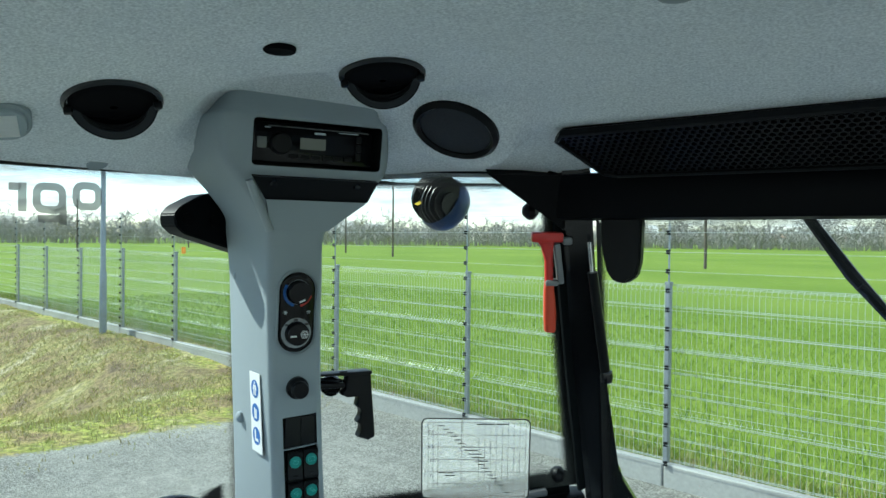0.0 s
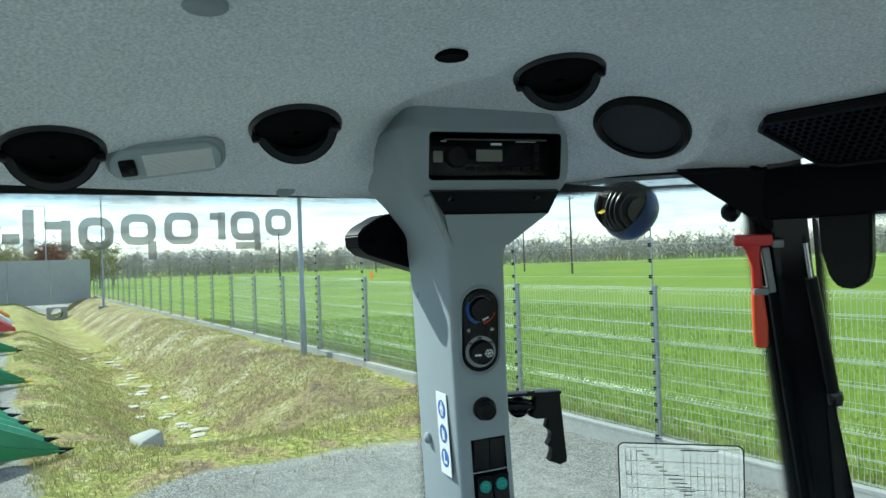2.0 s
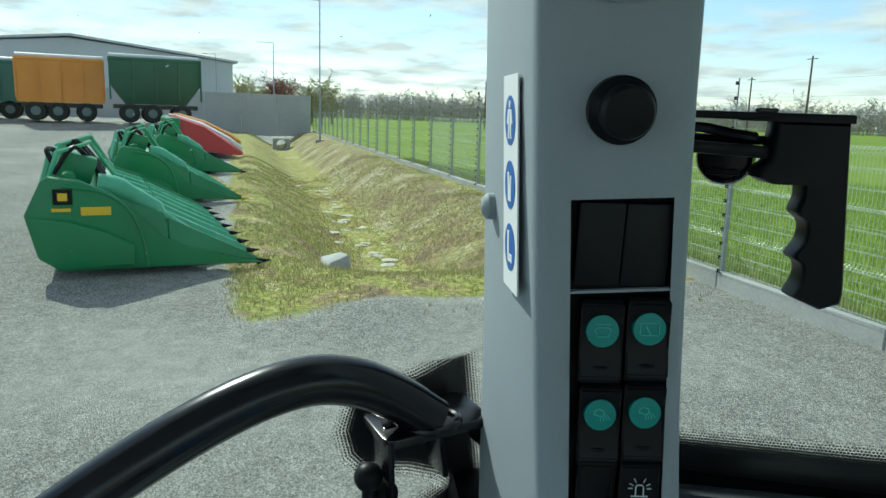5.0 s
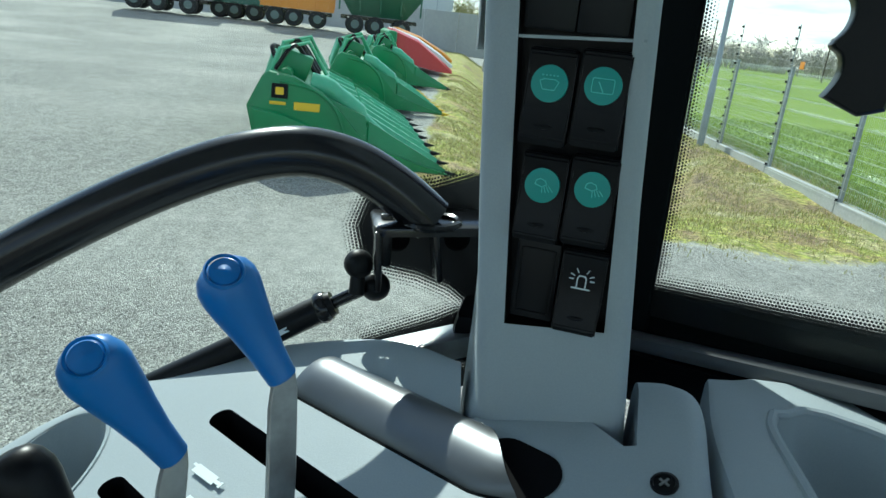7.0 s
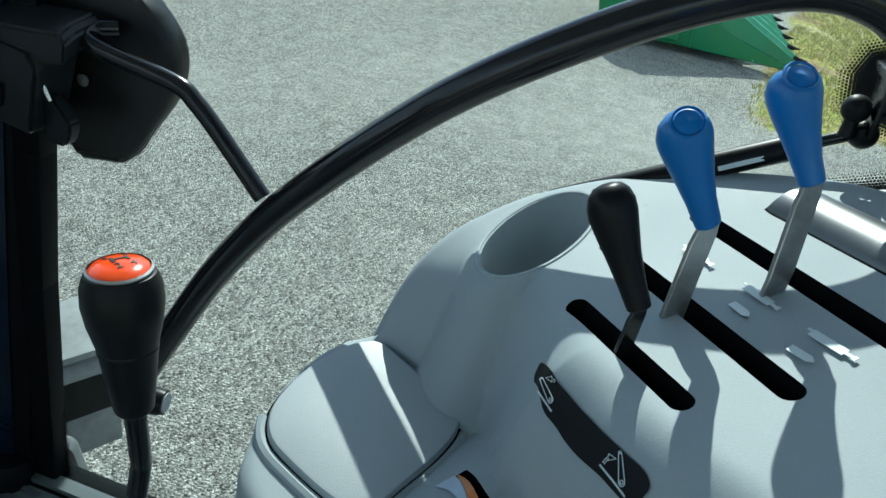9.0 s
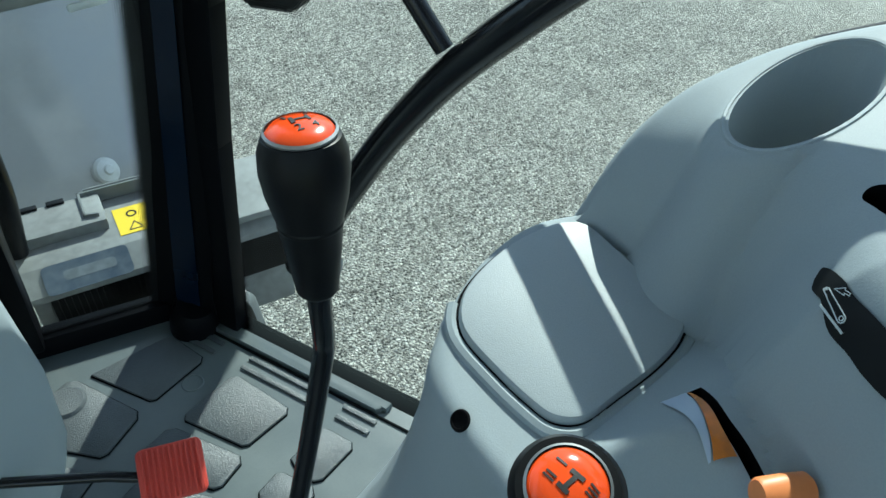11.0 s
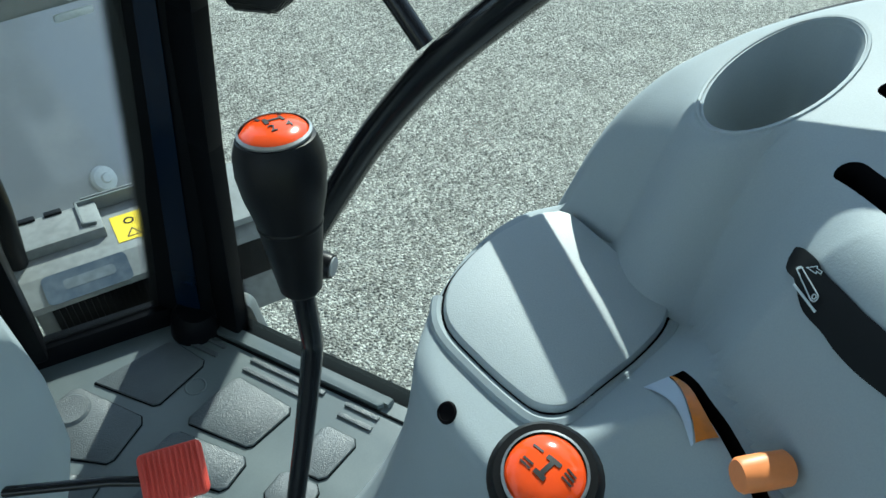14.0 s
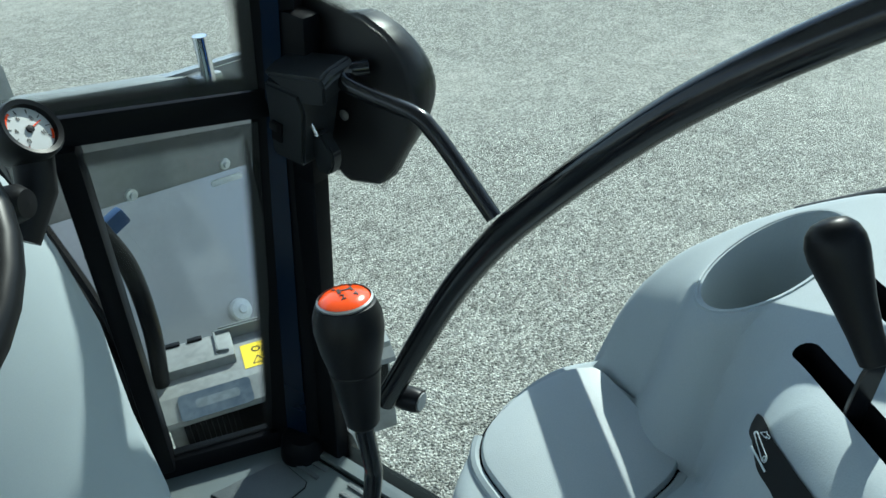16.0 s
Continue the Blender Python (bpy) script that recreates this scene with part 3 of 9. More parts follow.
def tufts(name, count, material, where, label, category, hmin, hmax, w):
    """Loose blades of grass, bent a little, as one sheet of stuff."""
    rnd = random.Random(name)
    vs, fs = [], []
    for _ in range(count):
        p = where(rnd)
        if p is None:
            continue
        for _ in range(3):
            a, h = rnd.uniform(0, 6.28), rnd.uniform(hmin, hmax)
            o = p + Vector((rnd.uniform(-0.05, 0.05), rnd.uniform(-0.05, 0.05), -0.01))
            side = Vector((math.cos(a), math.sin(a), 0)) * w
            lean = Vector((rnd.uniform(-0.5, 0.5), rnd.uniform(-0.5, 0.5), 0)) * h
            k = len(vs)
            vs += [o - side, o + side, o + side * 0.6 + lean * 0.4 + Vector((0, 0, h * 0.6)), o - side * 0.6 + lean * 0.4 + Vector((0, 0, h * 0.6)), o + lean + Vector((0, 0, h))]
            fs += [(k, k + 1, k + 2, k + 3), (k + 3, k + 2, k + 4)]
    me = bpy.data.meshes.new(name)
    me.from_pydata(vs, [], fs)
    me.materials.append(material)
    return tagged(new(name, me), label, category, kind="stuff")


def in_verge(rnd):
    s, d = 1.9 + 26 * rnd.random() ** 1.35, rnd.uniform(-6.0, -0.15)
    lip = 2.0 + 0.35 * math.sin(d * 1.3) + 0.8 * cutmask(d, -3, 0)
    if rnd.random() > 0.04 + 0.96 * cutmask(s, lip, lip + 2.2) or noise.noise(Vector((s * 0.8, d * 0.8, 3))) < -0.28:
        return None
    if -2.5 < d < -0.4 and s > 4 and rnd.random() < 0.3:
        return None
    return fence_at(s, d, ground_z(s, d))


def in_strip(rnd):
    s, d = rnd.uniform(-5, 24), 0.12 + 1.5 * rnd.random() ** 1.6
    return fence_at(s, d, ground_z(s, d))


def in_field(rnd):
    s, d = rnd.uniform(-8, 24), 0.5 + 18 * rnd.random() ** 1.7
    return fence_at(s, d, ground_z(s, d))


tufts("dry_grass", 34000, STRAW, in_verge, "dry straw-coloured grass over the ditch banks", "grass", 0.025, 0.075, 0.006)
tufts("fence_weeds", 3500, STRAW, in_strip, "dry weeds along the fence plinth", "grass", 0.05, 0.20, 0.004)
tufts("field_grass", 30000, BLADE, in_field, "young green cereal crop behind the fence", "crop", 0.06, 0.17, 0.005)

# fence: concrete plinth, posts with insulator rods, mesh panels, live wires
fence = thing("fence", A0, "galvanised mesh fence on a low concrete plinth with live wires", "fence")
K0, K1 = -3, 24
SP = 2.5
bm = bmesh.new()
rot = basis((0, 0, 0), FU, (0, 0, 1))
for k in range(K0, K1):
    b_box(SP - 0.012, 0.11, 0.30, Matrix.Translation(fence_at((k + 0.5) * SP, -0.02, 0.06 + (ground_z(k * SP + 1.2, -0.3) if k > 1 else 0) * 0.6)) @ rot, 0.012, 1, bm)
part("plinth", bm, CONC, fence, "pale concrete gravel boards")
pbm = bmesh.new()
b_box(0.055, 0.045, 1.86, Matrix.Translation((0, 0, 0.93)), 0.006, 1, pbm)
b_box(0.062, 0.052, 0.03, Matrix.Translation((0, 0, 1.865)), 0.004, 1, pbm)
post_me = to_mesh("post", pbm, GALV)
rbm = bmesh.new()
b_box(0.014, 0.014, 2.52, Matrix.Translation((-0.03, 0.06, 1.31)), 0.002, 1, rbm)
rod_me = to_mesh("insulator_rod", rbm, GALV)
ins_me = to_mesh("insulator", b_lathe([(0.010, -0.022), (0.024, -0.016), (0.017, 0), (0.024, 0.016), (0.010, 0.022)], 8), BLACKP)
ins_row = bmesh.new()
for i in range(14):
    b_lathe([(0.010, -0.022), (0.024, -0.016), (0.017, 0), (0.024, 0.016), (0.010, 0.022)], 6, Matrix.Translation((-0.03, 0.085, 0.22 + i * 0.176)), ins_row)
ins_far = to_mesh("insulators", ins_row, BLACKP)


def wires(far):
    b = bmesh.new()
    r = 0.0031
    for i in range(9):
        z = 0.22 + i * 0.203
        for o in ((0.0, 0.012) if not far else (0.0,)):
            b_box(SP - 0.05, r * (1.0 if not far else 2.2), r * (1.3 if not far else 2.4), Matrix.Translation((SP / 2, -0.035, z + o)), bm=b)
    for z in (0.62, 1.23, 1.80):
        b_box(SP - 0.05, r, r, Matrix.Translation((SP / 2, -0.075, z + 0.03)), bm=b)
    if not far:
        for i in range(49):
            x = 0.06 + i * (SP - 0.12) / 48
            for z0, z1 in ((0.2, 0.60), (0.68, 1.21), (1.29, 1.78)):
                b_box(0.0024, 0.0024, z1 - z0, Matrix.Translation((x, -0.035, (z0 + z1) / 2)), bm=b)
            for z in (0.64, 1.25, 1.81):
                for sg in (-1, 1):
                    b_box(0.0026, 0.0026, 0.055, Matrix.Translation((x, -0.055, z + sg * 0.02)) @ Matrix.Rotation(sg * 0.8, 4, "X"), bm=b)
    return to_mesh("panel", b, WIRE, False)


near_me, far_me = wires(False), wires(True)
lbm = bmesh.new()
for i in range(14):
    b_box(SP, 0.0028, 0.0028, Matrix.Translation((SP / 2 - 0.03, 0.10, 0.22 + i * 0.176)), bm=lbm)
live_me = to_mesh("live_wire", lbm, WIRE, False)


def fence_part(name, me, k, parent, at=Vector((0, 0, 0))):
    o = new(name, me)
    zb = (0.6 * ground_z(k * SP, -0.3) if k > 1 else 0.0)
    o.matrix_world = Matrix.Translation(fence_at(k * SP, 0, zb)) @ rot @ Matrix.Translation(at)
    o.parent = parent
    o.matrix_parent_inverse = Matrix.Translation(-A0)
    return o


for k in range(K0, K1 + 1):
    fence_part("post", post_me, k, fence)
    fence_part("insulator_rod", rod_me, k, fence)
    if k < 8:
        for i in range(14):
            fence_part("insulator", ins_me, k, fence, Vector((-0.03, 0.085, 0.22 + i * 0.176)))
    else:
        tagged(fence_part("insulators", ins_far, k, fence), kind="stuff")
    if k < K1:
        fence_part("panel", near_me if k < 7 else far_me, k, fence)
        fence_part("live_wires", live_me, k, fence)
for k in (3, 12):
    s0 = b_box(0.16, 0.006, 0.12, Matrix.Translation(fence_at(k * SP - 0.55, -0.12, 2.0)) @ rot, 0.002, 1)
    part("warning_sign", s0, MORANGE, fence, "small orange warning sign")


def street_lamp(p, h, arm):
    t = thing("street_lamp", p, "tall grey steel street lamp with a flat head", "lamp", "yard lamps")
    bm = b_lathe([(0.16, -0.3), (0.16, 0.06), (0.075, 0.07), (0.07, 1.4), (0.055, 1.45), (0.035, h)], 12, Matrix.Translation(p))
    part("pole", bm, GALV, t)
    bm = b_box(0.45, 0.6, 0.25, Matrix.Translation(Vector(p) + Vector((0, 0, -0.03))) @ rot, 0.02, 1)
    part("footing", bm, CONC, t)
    e = Vector(p) + Vector((0, 0, h))
    a = Vector(arm)
    part("arm", b_tube([e, e + a], 0.025, 8), GALV, t)
    part("lamp_head", b_box(0.5, 0.16, 0.05, basis(e + a * 1.2, a, (0, 0, 1)), 0.015, 1), MGREY, t)
    return t


street_lamp(Vector((14.35, -8.45, 0.08)), 8.2, FN * -1.0)
street_lamp(fence_at(43.5, -1.05, 0.05), 9.0, FN * -1.0)
street_lamp(fence_at(66, -3.2, 0.0), 8.2, FN * -1.0)
street_lamp(fence_at(82, -9.0, 0.0), 8.0, FN * -1.0)


def utility_pole(p, h):
    t = thing("utility_pole", p, "weathered wooden utility pole with a crossarm", "pole", "field poles")
    part("pole", b_lathe([(0.15, -0.3), (0.13, h * 0.5), (0.10, h)], 8, Matrix.Translation(p)), WOOD, t)
    part("crossarm", b_box(1.7, 0.09, 0.11, Matrix.Translation(Vector(p) + Vector((0, 0, h - 0.35))) @ rot, 0.01, 1), WOOD, t)


for s, d, h in ((68.3, 59.7, 10.6), (92, 70, 9.5), (95, 60, 8.5), (120, 36, 8.5), (150, 70, 9), (23, 58, 9), (-20, 120, 9)):
    utility_pole(fence_at(s, d, -0.25), h)

# yard wall of concrete panels
wallobj = thing("yard_wall", fence_at(60.8, 0), "plain grey concrete panel wall behind the yard", "wall", kind="structure")
nw = Vector((0.06, 1, 0)).normalized()
w0 = fence_at(60.8, -0.2)
pm = basis((0, 0, 0), nw, (0, 0, 1))
for i in range(40):
    c = w0 + nw * (1.5 + 3.0 * i)
    part("panel", b_box(2.97, 0.16, 3.6, Matrix.Translation(c + Vector((0, 0, 1.55))) @ pm, 0.02, 1), WALLC, wallobj)
bm = b_box(1.1, 1.3, 1.0, Matrix.Translation(fence_at(52, -3.2, -0.6)) @ rot, 0.05, 1)
culvert = solo("culvert", bm, CONC, "grey concrete culvert end at the bottom of the ditch", "culvert")
carve(culvert, [(b_lathe([(0.36, -2), (0.36, 2)], 16, Matrix.Translation(fence_at(51.5, -3.2, -0.55)) @ rot @ Matrix.Rotation(radians(90), 4, "Y")), DARKIN)])
DR = fence_at(5.05, -4.55)
bm = b_loft([[DR + Vector(v) for v in ring] for ring in (
    [(-0.42, 0.22, -0.3), (0.40, 0.10, -0.3), (0.34, -0.22, -0.3), (-0.34, -0.16, -0.3)],
    [(-0.42, 0.22, -0.03), (0.40, 0.10, -0.09), (0.30, -0.20, -0.01), (-0.24, -0.14, 0.05)])])
bmesh.ops.bevel(bm, geom=bm.edges[:], offset=0.02, segments=1, affect="EDGES")
drain = solo("drain_block", bm, CONC, "broken pale concrete drain head in the dry grass", "drain")
for i in range(26):
    rnd = random.Random(i)
    s, d = rnd.uniform(7, 24), rnd.uniform(-3.9, -2.7)
    bm = bmesh.new()
    bmesh.ops.create_icosphere(bm, subdivisions=1, radius=rnd.uniform(0.10, 0.26))
    for v in bm.verts:
        v.co *= rnd.uniform(0.7, 1.2)
        v.co.z *= 0.16
    bmesh.ops.transform(bm, matrix=Matrix.Translation(fence_at(s, d, ground_z(s, d) + 0.01)), verts=bm.verts[:])
    solo("stone", bm, PALESTONE, "pale flat stone lying in the ditch", "stone", "ditch stones", smooth=False)


# corn headers: green snouts beside the ditch
def corn_header(x0, count, pitch, y0, tips, plates=False):
    t = thing("corn_header", (x0, y0, 0), "green corn header with long pointed snouts parked on gravel", "header", "parked headers")
    W_ = pitch * (count - 1)
    prof = [(0.0, 0.07), (0.40, 0.17), (0.95, 0.33), (1.2, 0.46), (1.5, 0.78), (1.75, 1.00), (2.1, 1.16), (2.40, 1.20), (2.48, 1.14), (2.66, 0.76), (2.55, 0.28), (2.33, 0.10), (0.7, 0.08)]
    for sx, xx in ((-1, x0 - 0.05), (1, x0 + W_ + 0.05)):
        rings = [[Vector((xx + o, y0 + 1.2 + (a - 1.2) * k, 0.5 + (z - 0.5) * k)) for a, z in prof] for o, k in ((-0.07, 0.975), (-0.05, 1.0), (0.05, 1.0))]
        part("side_shield", b_loft(rings), GREEN, t)
    # raised rib and lower panel on the near shield
    part("shield_rib", b_tube(spline([(x0 - 0.12, y0 + a, z) for a, z in ((1.38, 0.10), (1.41, 0.34), (1.47, 0.60), (1.60, 0.84), (1.86, 1.02), (2.25, 1.09))], 4), 0.022, 8), GREEN, t)
    part("shield_panel", b_loft([[Vector((x0 - 0.12 + o, y0 + 2.05 + (a - 2.05) * k, 0.42 + (z - 0.42) * k)) for a, z in ((1.54, 0.14), (1.52, 0.38), (1.82, 0.56), (2.21, 0.69), (2.60, 0.74), (2.53, 0.26), (2.33, 0.12))] for o, k in ((-0.05, 0.93), (-0.03, 1.0), (0.05, 1.0))]), GREEN, t)
    if plates:
        part("maker_plate", b_box(0.012, 0.20, 0.18, Matrix.Translation((x0 - 0.135, y0 + 2.26, 0.97)), 0.003, 1), BLACKP, t, "dark square maker plate")
        part("maker_mark", b_box(0.012, 0.10, 0.09, Matrix.Translation((x0 - 0.142, y0 + 2.26, 0.97)), 0.003, 1), MYELLOW, t, "yellow mark")
        part("model_plate", b_box(0.012, 0.32, 0.10, Matrix.Translation((x0 - 0.135, y0 + 1.92, 0.80)), 0.003, 1), MYELLOW, t, "yellow model plate")
        part("model_bar", b_box(0.012, 0.20, 0.04, Matrix.Translation((x0 - 0.135, y0 + 2.28, 0.82)), 0.003, 1), MYELLOW, t, "yellow bar")
    part("auger_trough", b_loft([[Vector((x0 + xx, y0 + a, z)) for a, z in ((1.6, 0.22), (1.55, 0.52), (1.86, 0.52), (2.02, 0.98), (2.38, 1.05), (2.5, 0.26))] for xx in (0.02, W_ - 0.02)]), GREEN, t)
    part("auger", b_tube([(x0 + 0.03, y0 + 1.72, 0.72), (x0 + W_ - 0.03, y0 + 1.72, 0.72)], 0.18, 14), GREEN, t)
    part("top_beam", b_tube([(x0, y0 + 2.2, 1.16), (x0 + W_, y0 + 2.2, 1.16)], 0.08, 8), GREEN, t)
    part("divider_arm", b_tube(spline([(x0 + 0.25, y0 + 1.90, 1.06), (x0 + 0.25, y0 + 1.65, 1.00), (x0 + 0.22, y0 + 1.25, 0.74), (x0 + 0.18, y0 + 0.9, 0.48)], 5), [0.15] * 6 + [0.13] * 5 + [0.06] * 5, 10), GREENL, t)
    for xx in (x0 + W_ * 0.30, x0 + W_ * 0.5, x0 + W_ * 0.7):
        part("hitch_post", b_tube([(xx, y0 + 2.3, 0.45), (xx, y0 + 2.6, 0.85), (xx, y0 + 2.45, 1.36), (xx + 0.3, y0 + 2.3, 1.38)], 0.045, 6), GREENL, t)
    for xx, dz in ((x0 + 0.12, 0.0), (x0 + 0.9, 0.05), (x0 + 1.5, 0.0)):
        part("stay", b_tube([(xx, y0 + 2.42, 1.12), (xx + 0.05, y0 + 2.30, 1.46 + dz), (xx + 0.45, y0 + 1.95, 1.56 + dz), (xx + 0.55, y0 + 1.70, 1.16)], 0.028, 6), GREENL, t, "pale green frame stay")
        part("hose", b_tube(spline([(xx + 0.1, y0 + 2.35, 1.2), (xx + 0.2, y0 + 2.15, 1.50 + dz), (xx + 0.42, y0 + 2.02, 1.42), (xx + 0.5, y0 + 1.8, 1.10)], 4), 0.03, 6), BLACKP, t)
    part("drive_box", b_box(0.34, 0.42, 0.34, Matrix.Translation((x0 + 0.62, y0 + 2.12, 1.26)) @ Matrix.Rotation(0.3, 4, "X"), 0.05), GREEN, t)
    part("hose_loop", b_tube(spline([(x0 + 0.9, y0 + 2.3, 1.1), (x0 + 1.0, y0 + 2.45, 1.42), (x0 + 1.3, y0 + 2.35, 1.40), (x0 + 1.4, y0 + 2.15, 1.12)], 5), 0.035, 6), BLACKP, t)
    # deck is coloured black to give the shaded gaps between the snouts
    part("row_deck", b_loft([[Vector((x0 + xx, y0 + a, z)) for a, z in ((0.75, 0.10), (0.75, 0.16), (1.6, 0.42), (1.6, 0.12))] for xx in (0.02, W_ - 0.02)]), BLACKP, t, "row unit deck, blackened for the shade between snouts")
    for i in range(count):
        xx = x0 + i * pitch
        rings = []
        for a, w, z0, z1 in ((0.0, 0.015, 0.05, 0.09), (0.20, 0.08, 0.05, 0.21), (0.7, 0.15, 0.10, 0.46), (1.12, 0.19, 0.20, 0.68), (1.14, 0.15, 0.26, 0.57), (1.18, 0.17, 0.28, 0.74), (1.65, 0.20, 0.42, 0.92)):
            w *= 0.5 if i in (0, count - 1) else 1.0
            rings.append([Vector((xx + w * u, y0 + a, z0 + (z1 - z0) * v)) for u, v in ((-1, 0), (-0.62, 0.55), (-0.26, 1.0), (0.26, 1.0), (0.62, 0.55), (1, 0))])
        part("snout", b_loft(rings), GREEN if i in (0, count - 1) else GREENL, t)
        part("snout_tip", b_lathe([(0.0, -0.14), (0.022, -0.05), (0.05, 0.06)], 8, basis((xx, y0, 0.07), (1, 0, 0), (0, 1, 0))), tips, t)
    return t


corn_header(9.78, 8, 0.76, -2.36, BLACKP, True)
corn_header(16.6, 8, 0.76, -3.35, MYELLOW)
corn_header(23.6, 8, 0.76, -4.55, BLACKP)


def picker(x0, y0, length, material, label):
    t = thing("harvest_head", (x0, y0, 0), label, "header", "parked headers")
    for i in range(5):
        xx = x0 + i * 0.8
        part("hood", b_loft([[Vector((xx - w, y0 + a, z0)), Vector((xx - w, y0 + a, z1 - 0.1)), Vector((xx, y0 + a, z1)), Vector((xx + w, y0 + a, z1 - 0.1)), Vector((xx + w, y0 + a, z0))]
             for a, w, z0, z1 in ((0, 0.05, 0.12, 0.25), (0.6, 0.3, 0.15, 0.7), (length * 0.6, 0.38, 0.3, 1.35), (length, 0.38, 0.3, 1.7))]), material, t)
    part("back_frame", b_box(4.4, 0.4, 1.5, Matrix.Translation((x0 + 1.6, y0 + length + 0.1, 0.85)), 0.06, 1), GREEN, t)


picker(31.2, -5.9, 2.6, MRED, "red and white harvesting head beside the ditch")
picker(36.0, -6.7, 3.0, MWHITE, "white harvesting head beside the ditch")
picker(41.5, -7.6, 3.2, MORANGE, "orange harvesting head beside the ditch")


def trailer(x, y0, y1, z0, z1, material, label, taper=0.0):
    zg = 1.0
    z0, z1 = z0 + zg, z1 + zg
    t = thing("trailer", (x, (y0 + y1) / 2, zg), label, "trailer", "parked trailers")
    yc, L_ = (y0 + y1) / 2, abs(y1 - y0)
    rings = [[Vector((x - w, yc - l, z)), Vector((x + w, yc - l, z)), Vector((x + w, yc + l, z)), Vector((x - w, yc + l, z))] for z, w, l in ((z0, 1.2 - taper * 0.7, L_ / 2 - taper), (z0 + (z1 - z0) * 0.45, 1.2, L_ / 2), (z1, 1.25, L_ / 2))]
    part("body", b_loft(rings), material, t)
    rb = bmesh.new()
    n = max(3, int(L_ / 1.1))
    for i in range(n + 1):
        b_box(0.08, 0.10, (z1 - z0) * 0.9, Matrix.Translation((x - 1.27, yc - L_ / 2 + L_ * i / n, (z0 + z1) / 2 + 0.1)), 0.01, 1, rb)
    part("ribs", rb, material, t)
    part("top_rail", b_box(2.6, L_ + 0.1, 0.18, Matrix.Translation((x, yc, z1 + 0.03)), 0.03, 1), material, t)
    part("tarp_roll", b_tube([(x - 0.6, yc - L_ / 2, z1 + 0.2), (x - 0.6, yc + L_ / 2, z1 + 0.2)], 0.14, 8), MWHITE, t)
    part("chassis", b_box(1.2, L_ * 0.95, 0.25, Matrix.Translation((x, yc, z0 - 0.15)), 0.03, 1), BLACK, t)
    for i, yy in enumerate((yc - L_ * 0.28, yc + L_ * 0.05, yc + L_ * 0.30)):
        for sx in (-1.0, 1.0):
            w = part("wheel", b_lathe([(0.25, -0.2), (0.50, -0.2), (0.56, -0.12), (0.56, 0.12), (0.50, 0.2), (0.25, 0.2)], 20, basis((x + sx, yy, zg + 0.56), (0, 1, 0), (1, 0, 0))), TYRE, t)
            part("rim", b_lathe([(0.05, -0.22), (0.26, -0.21), (0.26, 0.21), (0.05, 0.22)], 14, basis((x + sx, yy, zg + 0.56), (0, 1, 0), (1, 0, 0))), MGREY, w)
    return t


trailer(50, 6.8, 12.3, 0.95, 3.7, MGREY, "long grey-green tipping trailer parked on gravel")
trailer(52, 3.4, 7.2, 0.95, 3.3, MTEAL, "dark green trailer with a red chassis on gravel")
trailer(49, -0.9, 3.6, 1.05, 3.45, MORANGE, "orange tipping trailer with a white top rail")
trailer(48, -6.2, -1.2, 1.1, 3.65, MDGREEN, "large green chaser bin on gravel", 0.8)
hall = thing("storage_hall", (105, -6, 0), "large pale grey metal storage hall", "building")
part("hall_wall", b_loft([[Vector((95 + xx, yy, z)) for yy, z in ((-16, -0.2), (-16, 7.6), (2, 9.4), (20, 7.6), (20, -0.2))] for xx in (0, 40)]), CLAD, hall)
part("hall_roof", b_loft([[Vector((94.4 + xx, yy, z)) for yy, z in ((-16.6, 7.6), (2, 9.6), (20.6, 7.6), (20.6, 7.85), (2, 9.85), (-16.6, 7.85))] for xx in (0, 41.2)]), CLAD, hall)
hall2 = thing("storage_hall", (90, 60, 0), "large pale grey metal storage hall", "building")
part("hall_wall", b_box(40, 60, 7, Matrix.Translation((110, 66, 3.5)), 0.1, 1), CLAD, hall2)
part("hall_roof", b_box(41, 61, 0.4, Matrix.Translation((110, 66, 7.15)), 0.1, 1), CLAD, hall2)


